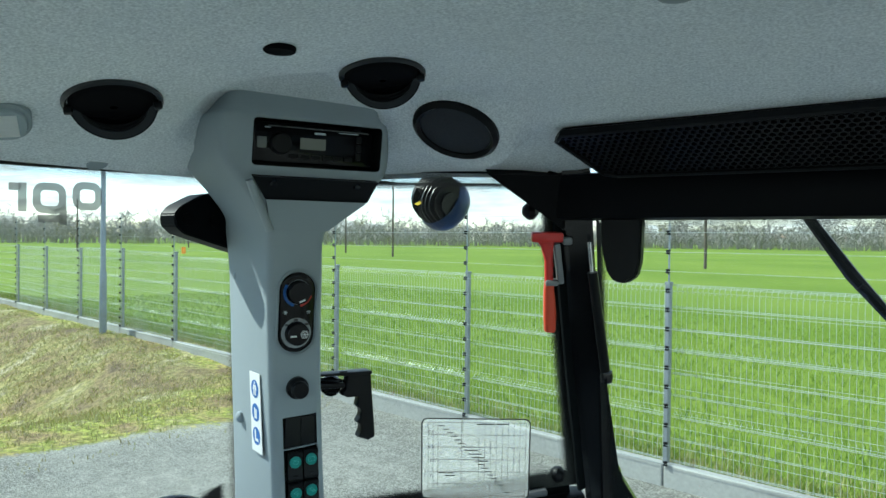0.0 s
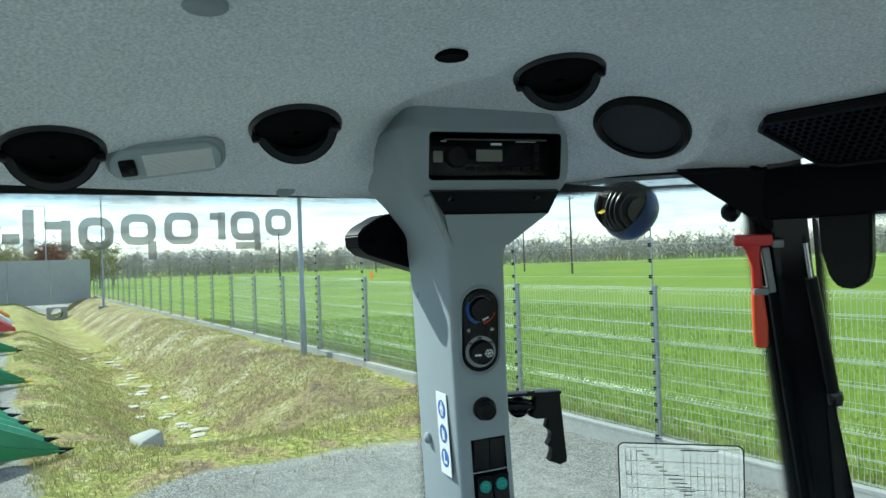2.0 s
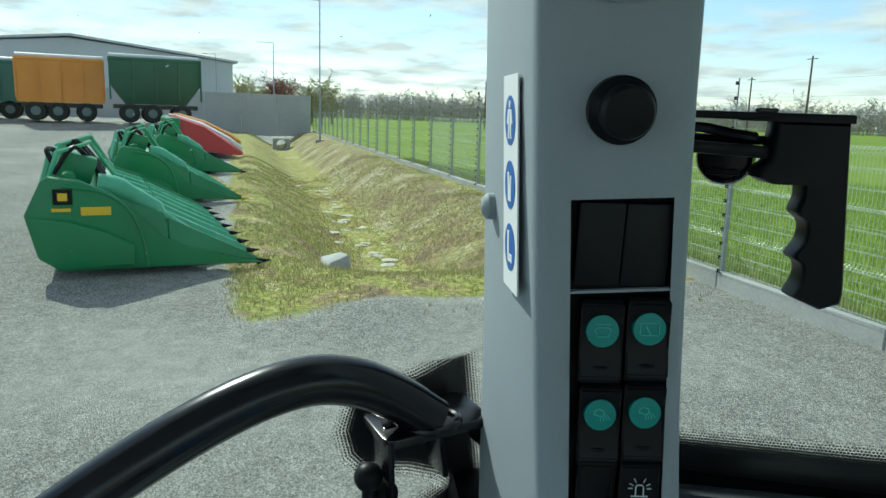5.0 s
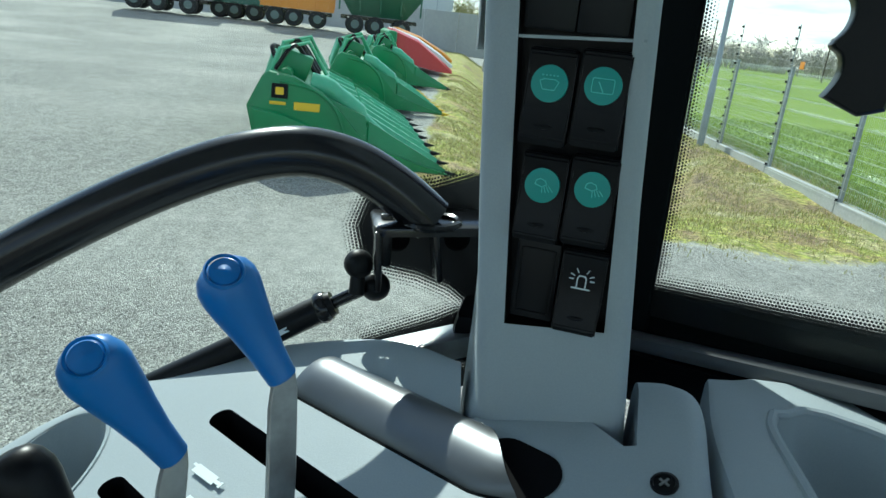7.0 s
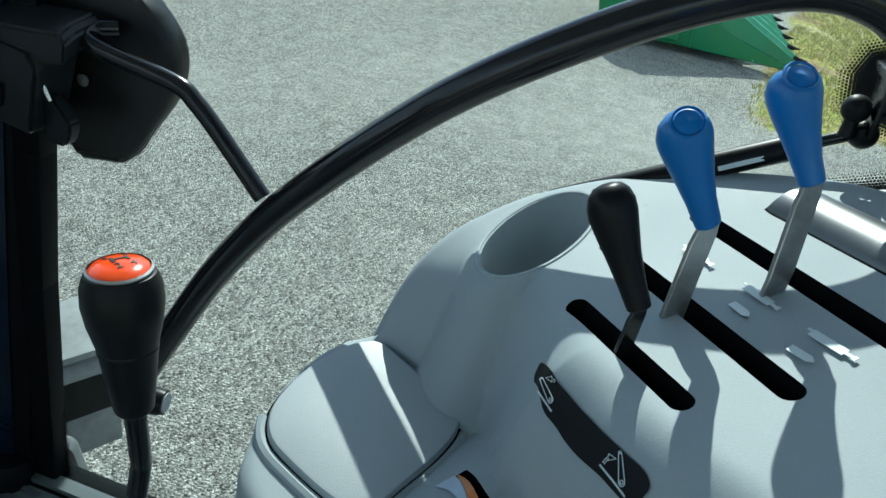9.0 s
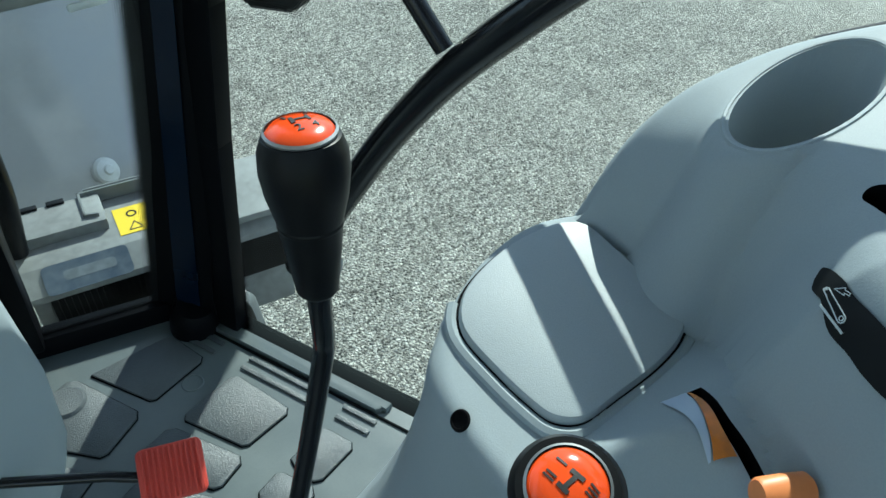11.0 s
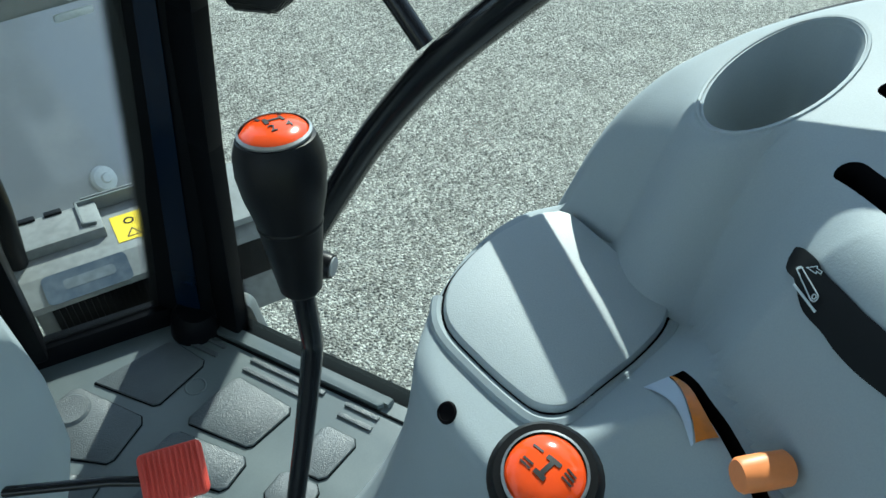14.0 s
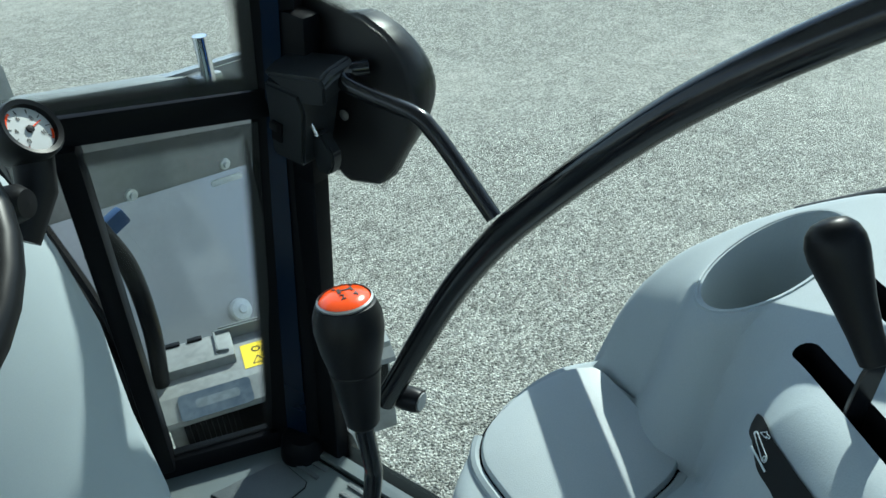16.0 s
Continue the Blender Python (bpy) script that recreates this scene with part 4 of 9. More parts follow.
# far wood: bare trees in rows, stuff
def woods(name, n, material, r0, r1, a0, a1, h0, h1, label, dens=26, thick=1.0):
    rnd = random.Random(name)
    vs, fs = [], []
    def stick(a, b, ra, rb):
        d = (b - a).normalized()
        u = d.cross(Vector((0.3, 0.9, 0.1))).normalized(); w = d.cross(u)
        k = len(vs)
        for p, r in ((a, ra), (b, rb)):
            for q in range(3):
                g = 2.094 * q
                vs.append(p + u * (r * math.cos(g)) + w * (r * math.sin(g)))
        for q in range(3):
            fs.append((k + q, k + (q + 1) % 3, k + 3 + (q + 1) % 3, k + 3 + q))
    for _ in range(n):
        a, r, h = radians(rnd.uniform(a0, a1)), rnd.uniform(r0, r1), rnd.uniform(h0, h1)
        b = Vector((r * math.sin(a), r * math.cos(a), -0.4))
        stick(b, b + Vector((0, 0, h * 0.7)), h * 0.022, h * 0.008)
        for _ in range(dens):
            z = h * rnd.uniform(0.12, 0.8)
            s0 = b + Vector((0, 0, z))
            g, l = rnd.uniform(0, 6.28), h * rnd.uniform(0.14, 0.32)
            e = s0 + Vector((math.cos(g) * l * 0.8, math.sin(g) * l * 0.8, l * rnd.uniform(0.3, 1.1)))
            stick(s0, e, h * 0.007 * thick, h * 0.003 * thick)
            for _ in range(3):
                e2 = e + Vector((rnd.uniform(-1, 1), rnd.uniform(-1, 1), rnd.uniform(-0.2, 1))) * h * 0.12
                stick(e, e2, h * 0.006 * thick, h * 0.004 * thick)
    me = bpy.data.meshes.new(name)
    me.from_pydata(vs, [], fs)
    me.materials.append(material)
    return tagged(new(name, me), label, "trees", kind="stuff")


woods("far_wood", 430, WOODS, 290, 400, 83, 180, 7.5, 14, "far haze-paled bare wood in early spring")
woods("budding_wood", 90, BUD, 270, 330, 90, 172, 6, 10.5, "far trees just coming into bud")
woods("far_thicket", 2600, WOODS, 250, 330, 82, 182, 4.5, 9.0, "low bare thicket along the field's far edge", 8, 2.6)
woods("rust_bushes", 12, RUST, 120, 150, 102, 103.6, 6.2, 8.2, "rust-brown bushes behind the yard wall", 40)
woods("willow_bushes", 22, BUD, 115, 150, 99.6, 107, 5.5, 8.2, "yellow-green bushes behind the yard wall", 40)


def house(p, w, l, h, turn):
    t = thing("house", p, "small rendered house with a red tiled roof, far off", "house", "village houses")
    m = Matrix.Translation(p) @ Matrix.Rotation(turn, 4, "Z")
    part("wall", b_box(w, l, h, m @ Matrix.Translation((0, 0, h / 2)), 0.05, 1), PLASTER, t)
    rb = b_loft([[m @ Vector((x, y, z)) for x, z in ((-w / 2 - 0.4, h), (w / 2 + 0.4, h), (0, h + w * 0.42))] for y in (-l / 2 - 0.4, l / 2 + 0.4)])
    part("roof", rb, ROOFRED, t)
    for sy in (-0.28, 0.0, 0.28):
        part("window", b_box(0.1, 1.0, 1.3, m @ Matrix.Translation((w / 2, l * sy, 1.6)), 0.02, 1), DARKIN, t)
        part("window", b_box(0.1, 1.0, 1.3, m @ Matrix.Translation((-w / 2, l * sy, 1.6)), 0.02, 1), DARKIN, t)


for i, a in enumerate((167.5, 169.6, 171.0, 173.0, 175.5)):
    r = 430 + 45 * math.sin(i * 2.1)
    house(Vector((r * math.sin(radians(a)), r * math.cos(radians(a)), -0.3)), 8, 10 + (i % 3), 3.2, i * 0.9)

# ---- cab shell ----
def glazing(name, bm, parent, label="", material=GLASS):
    """A thin pane whose face looks into the cab; it lets the sun through."""
    g = part(name, bm, material, parent, label, False)
    f = g.data.polygons[0]
    if f.normal.dot(f.center - Vector((0, -0.4, 1.7))) > 0:
        g.data.flip_normals()
    g.visible_shadow = False
    return g


def quad_pane(name, corners, parent, label="", material=GLASS):
    """A glass pane between four corners."""
    c = [Vector(p) for p in corners]
    bm = bmesh.new()
    bm.faces.new([bm.verts.new(p) for p in c])
    return glazing(name, bm, parent, label, material)


def frit_band(loop, inner_side, parent, solid=0.02, dots=0.0168, dot=0.0024, name="enamel_band"):
    """Enamel along a closed loop: a solid strip, then seven rows of shrinking dots. inner_side: a point on the pane's inside."""
    pts = [Vector(p) for p in loop]
    n = len(pts)
    nrm = (pts[1] - pts[0]).cross(pts[2] - pts[1]).normalized()
    def offs(dist):
        o = []
        for i in range(n):
            a, b, c = pts[i - 1], pts[i], pts[(i + 1) % n]
            d1, d2 = (b - a).normalized(), (c - b).normalized()
            n1, n2 = nrm.cross(d1), nrm.cross(d2)
            m = (n1 + n2).normalized()
            if (Vector(inner_side) - b).dot(m) < 0 and n == 4:
                m = -m
            o.append(b + m * (dist / max(0.35, m.dot(n1) if m.dot(n1) > 0 else -m.dot(n1))))
        return o
    a, b, c = offs(0), offs(solid), offs(solid + dots)
    bm = bmesh.new()
    uvl = bm.loops.layers.uv.new("UVMap")
    run = 0.0
    for i in range(n):
        j = (i + 1) % n
        f = bm.faces.new([bm.verts.new(p) for p in (a[i], a[j], b[j], b[i])])
        for l in f.loops:
            l[uvl].uv = (0.5, 0.0)
        L_ = (pts[j] - pts[i]).length / dot
        quad = (b[i], b[j], c[j], c[i])
        along = (pts[j] - pts[i]).normalized()
        f = bm.faces.new([bm.verts.new(p) for p in quad])
        for l, p, v in zip(f.loops, quad, (0, 0, 7, 7)):
            l[uvl].uv = (run + (p - pts[i]).dot(along) / dot, v)
        run += round(L_)
    me = bpy.data.meshes.new(name)
    bm.to_mesh(me); bm.free()
    me.materials.append(FRIT)
    ob = new(name, me)
    place(ob, parent)
    return ob


def bar(pts, w, h, material, parent, name="frame", up=(0, 0, 1), bev=0.008, label=""):
    """A bevelled square bar from point to point."""
    bm = bmesh.new()
    for a, b in zip(pts, pts[1:]):
        a, b = Vector(a), Vector(b)
        d = b - a
        b_box(d.length + w * 0.3, w, h, basis((a + b) / 2, d, up), bev, 2, bm)
    return part(name, bm, material, parent, label)


PADS = [((0.715, -0.715, 2.446), (-0.12, 0.10, -1), 0.10, 0.18), ((0.873, -0.231, 2.374), (-0.36, 0.05, -1), 0.062, 0.085), ((0.757, -0.457, 2.403), (-0.30, 0.06, -1), 0.062, 0.085), ((0.551, -0.681, 2.452), (-0.16, 0.08, -1), 0.060, 0.085),
        ((0.573, -0.880, 2.413), (-0.057, 0.54, -0.915), 0.080, 0.115)]


def ceil_z(x, y):
    """Height of the headliner: a shallow vault, lower at the sides and the rear, with flat pads for vents and loudspeaker."""
    q = max(0.0, (abs(x) - 0.42) / 0.53)
    z = 2.462 - 0.108 * q ** 1.5
    r = max(0.0, (-0.72 - y) / 0.38)
    z -= 0.085 * r ** 1.4
    for c, n, r0, r1 in PADS:
        d = math.hypot(x - c[0], y - c[1])
        if d < r1:
            zp = c[2] - (n[0] * (x - c[0]) + n[1] * (y - c[1])) / n[2]
            z += (zp - z) * (1 - cutmask(d, r0, r1))
    return z


def ceil_edge(y):
    return 0.958 if y > -0.84 else 0.958 + (y + 0.84) / 0.27 * 0.42


ys = [0.75 - 0.015 * i for i in range(125)]
rings, rings2 = [], []
NX = 150
for y in ys:
    xe = ceil_edge(y)
    row = [Vector((-0.958 + (xe + 0.958) * i / NX, y, 0)) for i in range(NX + 1)]
    for v in row:
        v.z = ceil_z(v.x, v.y) + 0.0012 * noise.noise(v * 6)
    tail = row[-1]
    row += [tail + Vector((0.008, 0, -0.006)), tail + Vector((0.012, 0, 0.012)), tail + Vector((0.012, 0, 0.12))]
    rings.append(row)
bm = b_loft(rings, False, closed=False)
ceiling = solo("ceiling", bm, HEADLINER, "grey needle felt headliner of the cab", "ceiling", kind="structure")
roofpoly = [(1.03, 0.8), (1.03, -0.86), (0.60, -1.17), (-0.60, -1.17), (-1.03, -0.86), (-1.03, 0.8)]
solo("roof", b_prism(roofpoly, 2.50, 2.62, bev=0.03), BLACKP, "black outer roof shell of the cab", "roof", kind="structure")

# right door: glass, curved tube frame, hinge brackets
door = thing("door_1", (0.98, -0.25, 0.9), "glass cab door with a curved black tube frame", "door", kind="structure")
GX = 0.985
door_loop = [(GX, 0.20, 0.80), (GX, -0.02, 0.80), (GX, -0.30, 0.86), (GX, -0.70, 1.585), (GX, -0.808, 1.655), (GX, -0.834, 1.74), (GX, -0.827, 2.362), (GX, 0.04, 2.345), (GX, 0.10, 2.0), (GX, 0.165, 1.5)]
bm = bmesh.new()
bm.faces.new([bm.verts.new(p) for p in door_loop])
glazing("pane", bm, door, "clear door glass")
frit_band(door_loop, (GX, -0.4, 1.7), door, 0.012)
TUBE = [(0.934, -0.737, 1.802), (0.938, -0.709, 1.824), (0.938, -0.675, 1.843), (0.938, -0.637, 1.847), (0.938, -0.593, 1.835), (0.938, -0.52, 1.800), (0.938, -0.447, 1.752), (0.938, -0.375, 1.700), (0.938, -0.33, 1.657), (0.938, -0.27, 1.598), (0.938, -0.195, 1.520), (0.938, -0.130, 1.430), (0.938, -0.072, 1.318), (0.938, -0.02, 1.225), (0.938, 0.012, 1.165)]
TUBE = [TUBE[0]] + [tuple((a + 2 * b + c) / 4 for a, b, c in zip(*t)) for t in zip(TUBE, TUBE[1:], TUBE[2:])] + [TUBE[-1]]
part("tube_frame", b_tube(spline(TUBE, 5), 0.0174, 20), BLACK, door, "black gloss curved steel tube")
part("pull_bar", b_tube(spline([(0.975, 0.005, 1.668), (0.958, 0.020, 1.667), (0.942, 0.016, 1.660), (0.941, -0.015, 1.651), (0.94, -0.090, 1.639), (0.94, -0.112, 1.625), (0.94, -0.137, 1.600), (0.94, -0.190, 1.540)], 5), 0.0095, 14), BLACK, door, "black pull bar welded to the tube")
part("tube_boss", b_lathe([(0.0, -0.024), (0.016, -0.02), (0.019, 0.0), (0.019, 0.016), (0.017, 0.026), (0.0, 0.027)], 18, basis((0.955, -0.012, 1.168), (0, 0, 1), (0.2, -1, 0.05))), BLACKP, door, "round black stop")
part("stop_face", b_lathe([(0.0145, 0.0268), (0.0135, 0.0285), (0.0, 0.0290)], 18, basis((0.955, -0.012, 1.168), (0, 0, 1), (0.2, -1, 0.05))), BATT, door, "worn grey stop face")
hm_ = Matrix.Translation((0.948, -0.738, 1.794)) @ Matrix.Rotation(radians(-4), 4, "X")
hinge = part("lower_hinge", b_prism(rrect(0.058, 0.086, 0.010, 4), 0.0, 0.0065, hm_, bev=0.002), BLACK, door, "folded black steel hinge bracket")
part("hinge_tab", b_box(0.032, 0.005, 0.046, hm_ @ Matrix.Translation((-0.011, 0.0395, -0.0195)), 0.002), BLACK, hinge)
part("hinge_tab", b_box(0.032, 0.005, 0.026, hm_ @ Matrix.Translation((-0.011, -0.0400, -0.0100)), 0.002), BLACK, hinge)
part("hinge_web", b_box(0.030, 0.005, 0.040, hm_ @ Matrix.Translation((-0.006, -0.004, -0.0180)) @ Matrix.Rotation(radians(-6), 4, "X"), 0.002), BLACK, hinge)
part("weld_bead", b_tube([hm_ @ Vector((-0.014 + 0.0180 * math.cos(radians(a)), 0.0005 + 0.0195 * math.sin(radians(a)), 0.0068)) for a in range(0, 361, 15)], 0.0032, 8), BLACK, hinge)
for yy in (0.022, -0.026):
    part("hinge_bolt", b_lathe([(0.0, 0.004), (0.007, 0.004), (0.0095, 0.001), (0.0105, -0.002)], 16, hm_ @ basis((0.024, yy, -0.018), (0, 1, 0), (-1, 0, 0))), DARKIN, hinge)
hp = [(-0.687, 2.256), (-0.672, 2.268), (-0.670, 2.286), (-0.682, 2.299), (-0.72, 2.318), (-0.80, 2.33), (-0.80, 2.225)]
bm = b_loft([[Vector((xx, y, z)) for y, z in hp] for xx in (0.945, 0.984)])
bmesh.ops.bevel(bm, geom=bm.edges[:], offset=0.002, segments=2, affect="EDGES")
part("upper_hinge", bm, POSTB, door, "black plastic upper hinge cover")
for yy, zz in ((-0.692, 2.279), (-0.742, 2.277)):
    part("hinge_bolt", b_lathe([(0.0, 0.0), (0.008, 0.0), (0.010, -0.003), (0.010, -0.006), (0, -0.006)], 14, basis((0.945, yy, zz), (0, 1, 0), (1, 0, 0))), DARKIN, door)

# dry dust specks on the door glass
rnd = random.Random(7)
vs, fs = [], []
for _ in range(170):
    y, z, r = rnd.uniform(-0.79, -0.30), rnd.uniform(1.70, 2.30), 0.00018 + 0.00042 * rnd.random() ** 3
    k = len(vs)
    ang, st = rnd.uniform(0, 6.28), rnd.uniform(1.0, 2.6)
    for q in range(6):
        a, b = r * st * math.cos(q * 1.047), r * math.sin(q * 1.047)
        vs.append((0.9838, y + a * math.cos(ang) - b * math.sin(ang), z + a * math.sin(ang) + b * math.cos(ang)))
    fs.append(tuple(range(k, k + 6)))
dust_me = bpy.data.meshes.new("dust_specks")
dust_me.from_pydata(vs, [], fs)
dust_me.materials.append(mat("dried dust", (0.72, 0.71, 0.67), 0.9))
tagged(place(new("dust_specks", dust_me), door), kind="stuff")

# enamel field round the lower hinge and the latch
def enamel_patch(outline, parent, x):
    """A solid enamel shape with a dotted rim, on the door glass."""
    pts = [Vector((x, y, z)) for y, z in outline]
    c = sum(pts, Vector()) / len(pts)
    bm = bmesh.new(); uvl = bm.loops.layers.uv.new("UVMap")
    f = bm.faces.new([bm.verts.new(p) for p in pts])
    for l in f.loops:
        l[uvl].uv = (0.5, 0.0)
    run = 0
    nn = len(pts)
    turn = 1.0 if sum(pts[i].y * pts[(i + 1) % nn].z - pts[(i + 1) % nn].y * pts[i].z for i in range(nn)) > 0 else -1.0
    out = []
    for i in range(nn):
        t = (pts[(i + 1) % nn] - pts[i - 1]).normalized()
        m = Vector((0, t.z, -t.y)) * turn
        out.append(pts[i] + m * 0.0165)
    for i in range(nn):
        j = (i + 1) % nn
        L_ = (pts[j] - pts[i]).length / 0.0026
        f = bm.faces.new([bm.verts.new(p) for p in (pts[i], pts[j], out[j], out[i])])
        for l, uv in zip(f.loops, ((run, 1), (run + L_, 1), (run + (out[j] - pts[i]).dot((pts[j] - pts[i]).normalized()) / 0.0026, 7), (run + (out[i] - pts[i]).dot((pts[j] - pts[i]).normalized()) / 0.0026, 7))):
            l[uvl].uv = uv
        run += round(L_)
    me = bpy.data.meshes.new("enamel_patch"); bm.to_mesh(me); bm.free()
    me.materials.append(FRIT)
    return place(new("enamel_patch", me), parent)


enamel_patch([(-0.785, 1.828), (-0.745, 1.813), (-0.714, 1.807), (-0.695, 1.798), (-0.690, 1.781), (-0.695, 1.762), (-0.702, 1.754), (-0.719, 1.751), (-0.740, 1.747), (-0.766, 1.737), (-0.782, 1.725), (-0.779, 1.712), (-0.759, 1.702), (-0.702, 1.681), (-0.727, 1.664), (-0.806, 1.667)], door, 0.983)
enamel_patch([(0.14, 1.75), (0.085, 1.735), (0.045, 1.725), (0.0, 1.705), (-0.035, 1.67), (-0.045, 1.63), (-0.035, 1.59), (-0.005, 1.54), (0.018, 1.515), (0.075, 1.512), (0.11, 1.522), (0.13, 1.535), (0.18, 1.56)], door, 0.983)
# door latch on the front post
latch = thing("door_latch", (0.95, 0.10, 1.52), "black door latch with a pull flap on the front post", "latch")
bm = b_loft([[Vector((0.904, y, z)) for y, z in ((0.114, 1.656), (0.056, 1.647), (0.051, 1.626), (0.068, 1.552), (0.122, 1.560))],
             [Vector((0.966, y, z)) for y, z in ((0.125, 1.670), (0.050, 1.664), (0.046, 1.640), (0.078, 1.548), (0.138, 1.552))]])
bmesh.ops.bevel(bm, geom=bm.edges[:], offset=0.004, segments=2, affect="EDGES")
part("body", bm, LATCHG, latch, "satin black latch box")
bm = b_loft([[Vector((x, y, z)) for y, z in ((0.118, zt), (0.020, zt + 0.006), (0.014, zt - 0.004), (0.018, zt - 0.026), (0.055, zt - 0.030))] for x, zt in ((0.908, 1.664), (0.925, 1.672), (0.962, 1.678))])
bmesh.ops.bevel(bm, geom=bm.edges[:], offset=0.003, segments=2, affect="EDGES")
part("top_plate", bm, LATCHG, latch, "folded steel top plate")
part("recess", b_box(0.004, 0.017, 0.026, Matrix.Translation((0.9030, 0.103, 1.594)) @ Matrix.Rotation(radians(14), 4, "X"), 0.001), DARKIN, latch)
part("recess_plate", b_box(0.005, 0.012, 0.010, Matrix.Translation((0.9015, 0.106, 1.601)) @ Matrix.Rotation(radians(14), 4, "X"), 0.001), BLACKP, latch)
bm = b_loft([[Vector((x, y, z)) for y, z in ((0.066, 1.592), (0.052, 1.594), (0.034, 1.568), (0.036, 1.552), (0.046, 1.538), (0.066, 1.538), (0.070, 1.556))] for x in (0.924, 0.942)])
bmesh.ops.bevel(bm, geom=bm.edges[:], offset=0.003, segments=2, affect="EDGES")
part("flap", bm, LATCHG, latch)
part("pin", b_tube([(0.921, 0.070, 1.629), (0.921, 0.052, 1.591)], 0.0024, 8), CHROME, latch, "bright steel pin")
part("pin_head", b_lathe([(0.0, 0.003), (0.0045, 0.002), (0.006, -0.001), (0.006, -0.006)], 14, basis((0.918, 0.066, 1.618), (0, 1, 0), (-1, -0.4, 0.3))), STEEL, latch)
for yy, zz in ((0.10, 1.685), (0.055, 1.60), (0.118, 1.612)):
    part("screw", b_lathe([(0, 0.0), (0.006, 0.0), (0.0075, 0.003), (0, 0.005)], 10, basis((0.975, yy, zz), (0, 1, 0), (-1, 0, 0))), STEEL, latch)
mir = thing("door_mirror", (1.05, 0.03, 1.45), "black oval door mirror housing outside the glass", "mirror")
rr = [(0.062, 1.472), (0.128, 1.462), (0.165, 1.52), (0.165, 1.62), (0.13, 1.70), (0.07, 1.71), (0.028, 1.69), (0.004, 1.665), (-0.012, 1.635), (-0.014, 1.598), (0.003, 1.557), (0.044, 1.502)]
bm = b_loft([[Vector((x, 0.075 + (y - 0.075) * k, 1.59 + (z - 1.59) * k)) for y, z in rr] for x, k in ((1.022, 0.90), (1.034, 1.0), (1.07, 0.99), (1.11, 0.7))])
bmesh.ops.bevel(bm, geom=bm.edges[:], offset=0.005, segments=2, affect="EDGES")
part("housing", bm, BLACKP, mir)
part("fold", b_box(0.014, 0.060, 0.165, Matrix.Translation((1.020, 0.098, 1.575)) @ Matrix.Rotation(radians(4), 4, "X"), 0.005), BLACKP, mir)
for yy, zz in ((0.140, 1.632), (0.092, 1.556)):
    part("screw", b_lathe([(0, 0.003), (0.004, 0.002), (0.005, 0.0)], 12, basis((1.0125, yy, zz), (0, 1, 0), (-1, 0, 0))), STEEL, mir)
# gas strut
gs = thing("gas_strut", (0.93, -0.69, 1.74), "black gas strut with a ball joint", "strut")
GA, GB = Vector((0.940, -0.697, 1.747)), Vector((0.955, -0.46, 1.605))
dv = (GB - GA).normalized()
part("ball_stud", b_lathe([(0.0, 0.0108)] + [(0.0108 * math.cos(radians(a)), 0.0108 * math.sin(radians(a))) for a in range(75, -61, -15)] + [(0.006, -0.022), (0, -0.022)], 20, basis((0.934, -0.687, 1.766), (0, 1, 0), (0.15, -0.2, 1))), BLACKP, gs)
part("end_fitting", b_lathe([(0.0, -0.0112)] + [(0.0112 * math.cos(radians(a)), 0.0112 * math.sin(radians(a))) for a in range(-75, 76, 15)] + [(0.0, 0.0112)], 20, basis(GA + Vector((0, -0.004, 0)), (0, 1, 0), (0.1, 0, 1))), BLACKP, gs)
part("rod", b_tube([GA, GA + dv * 0.035], 0.0048, 12), BLACK, gs)
part("sleeve", b_tube([GA + dv * 0.030, GA + dv * 0.036, GA + dv * 0.25], [0.009, 0.0105, 0.0105], 20), BLACKP, gs)
part("collar", b_tube([GA + dv * 0.034, GA + dv * 0.037, GA + dv * 0.041, GA + dv * 0.043], [0.0108, 0.0122, 0.0122, 0.0108], 20), BLACK, gs)
part("hanger", b_box(0.006, 0.010, 0.04, Matrix.Translation((0.945, -0.706, 1.782)), 0.002), BLACK, gs)
bm = b_box(0.0008, 0.035, 0.004, basis(GA + dv * 0.085 + Vector((-0.0109, 0, 0)), (1, 0, 0), dv.cross(Vector((1, 0, 0)))))
part("maker_bar", bm, LIGHTPRINT, gs, "pale printed bar")

# posts and frames of the cab
frame_s = thing("cab_frame", (0.9, -0.4, 0.9), "black painted steel cab frame", "frame", kind="structure")
rows_ = [(0.88, 0.333, 0.213), (0.98, 0.311, 0.206), (1.20, 0.262, 0.180), (1.50, 0.196, 0.138), (1.72, 0.146, 0.100), (2.37, 0.030, -0.010)]
def post_ring(z, yl, yr, a=0.0, b=1.0, lift=0.0, deep=0.05):
    """A level cut through the front post, from its window edge (a = 0) to its door edge (b = 1)."""
    l, r = Vector((0.925, yl + 0.007, z)), Vector((0.957, yr, z))
    back = Vector((0.88, 0.47, 0))
    p, q = l.lerp(r, a) - back * lift, l.lerp(r, b) - back * lift
    return [p, q, q + back * (deep * 0.72), p + back * deep]
bm = b_loft([post_ring(*r) for r in rows_])
bmesh.ops.bevel(bm, geom=[e for e in bm.edges if abs((e.verts[1].co - e.verts[0].co).normalized().z) > 0.6], offset=0.009, segments=3, affect="EDGES")
part("front_post", bm, POSTB, frame_s, "black steel front post")
# added strip that carries the post's navy reflection as colour
bm = b_loft([post_ring(*r, 0.36, 0.72, 0.0035, 0.02) for r in rows_])
bmesh.ops.bevel(bm, geom=[e for e in bm.edges if abs((e.verts[1].co - e.verts[0].co).normalized().z) > 0.6], offset=0.003, segments=2, affect="EDGES")
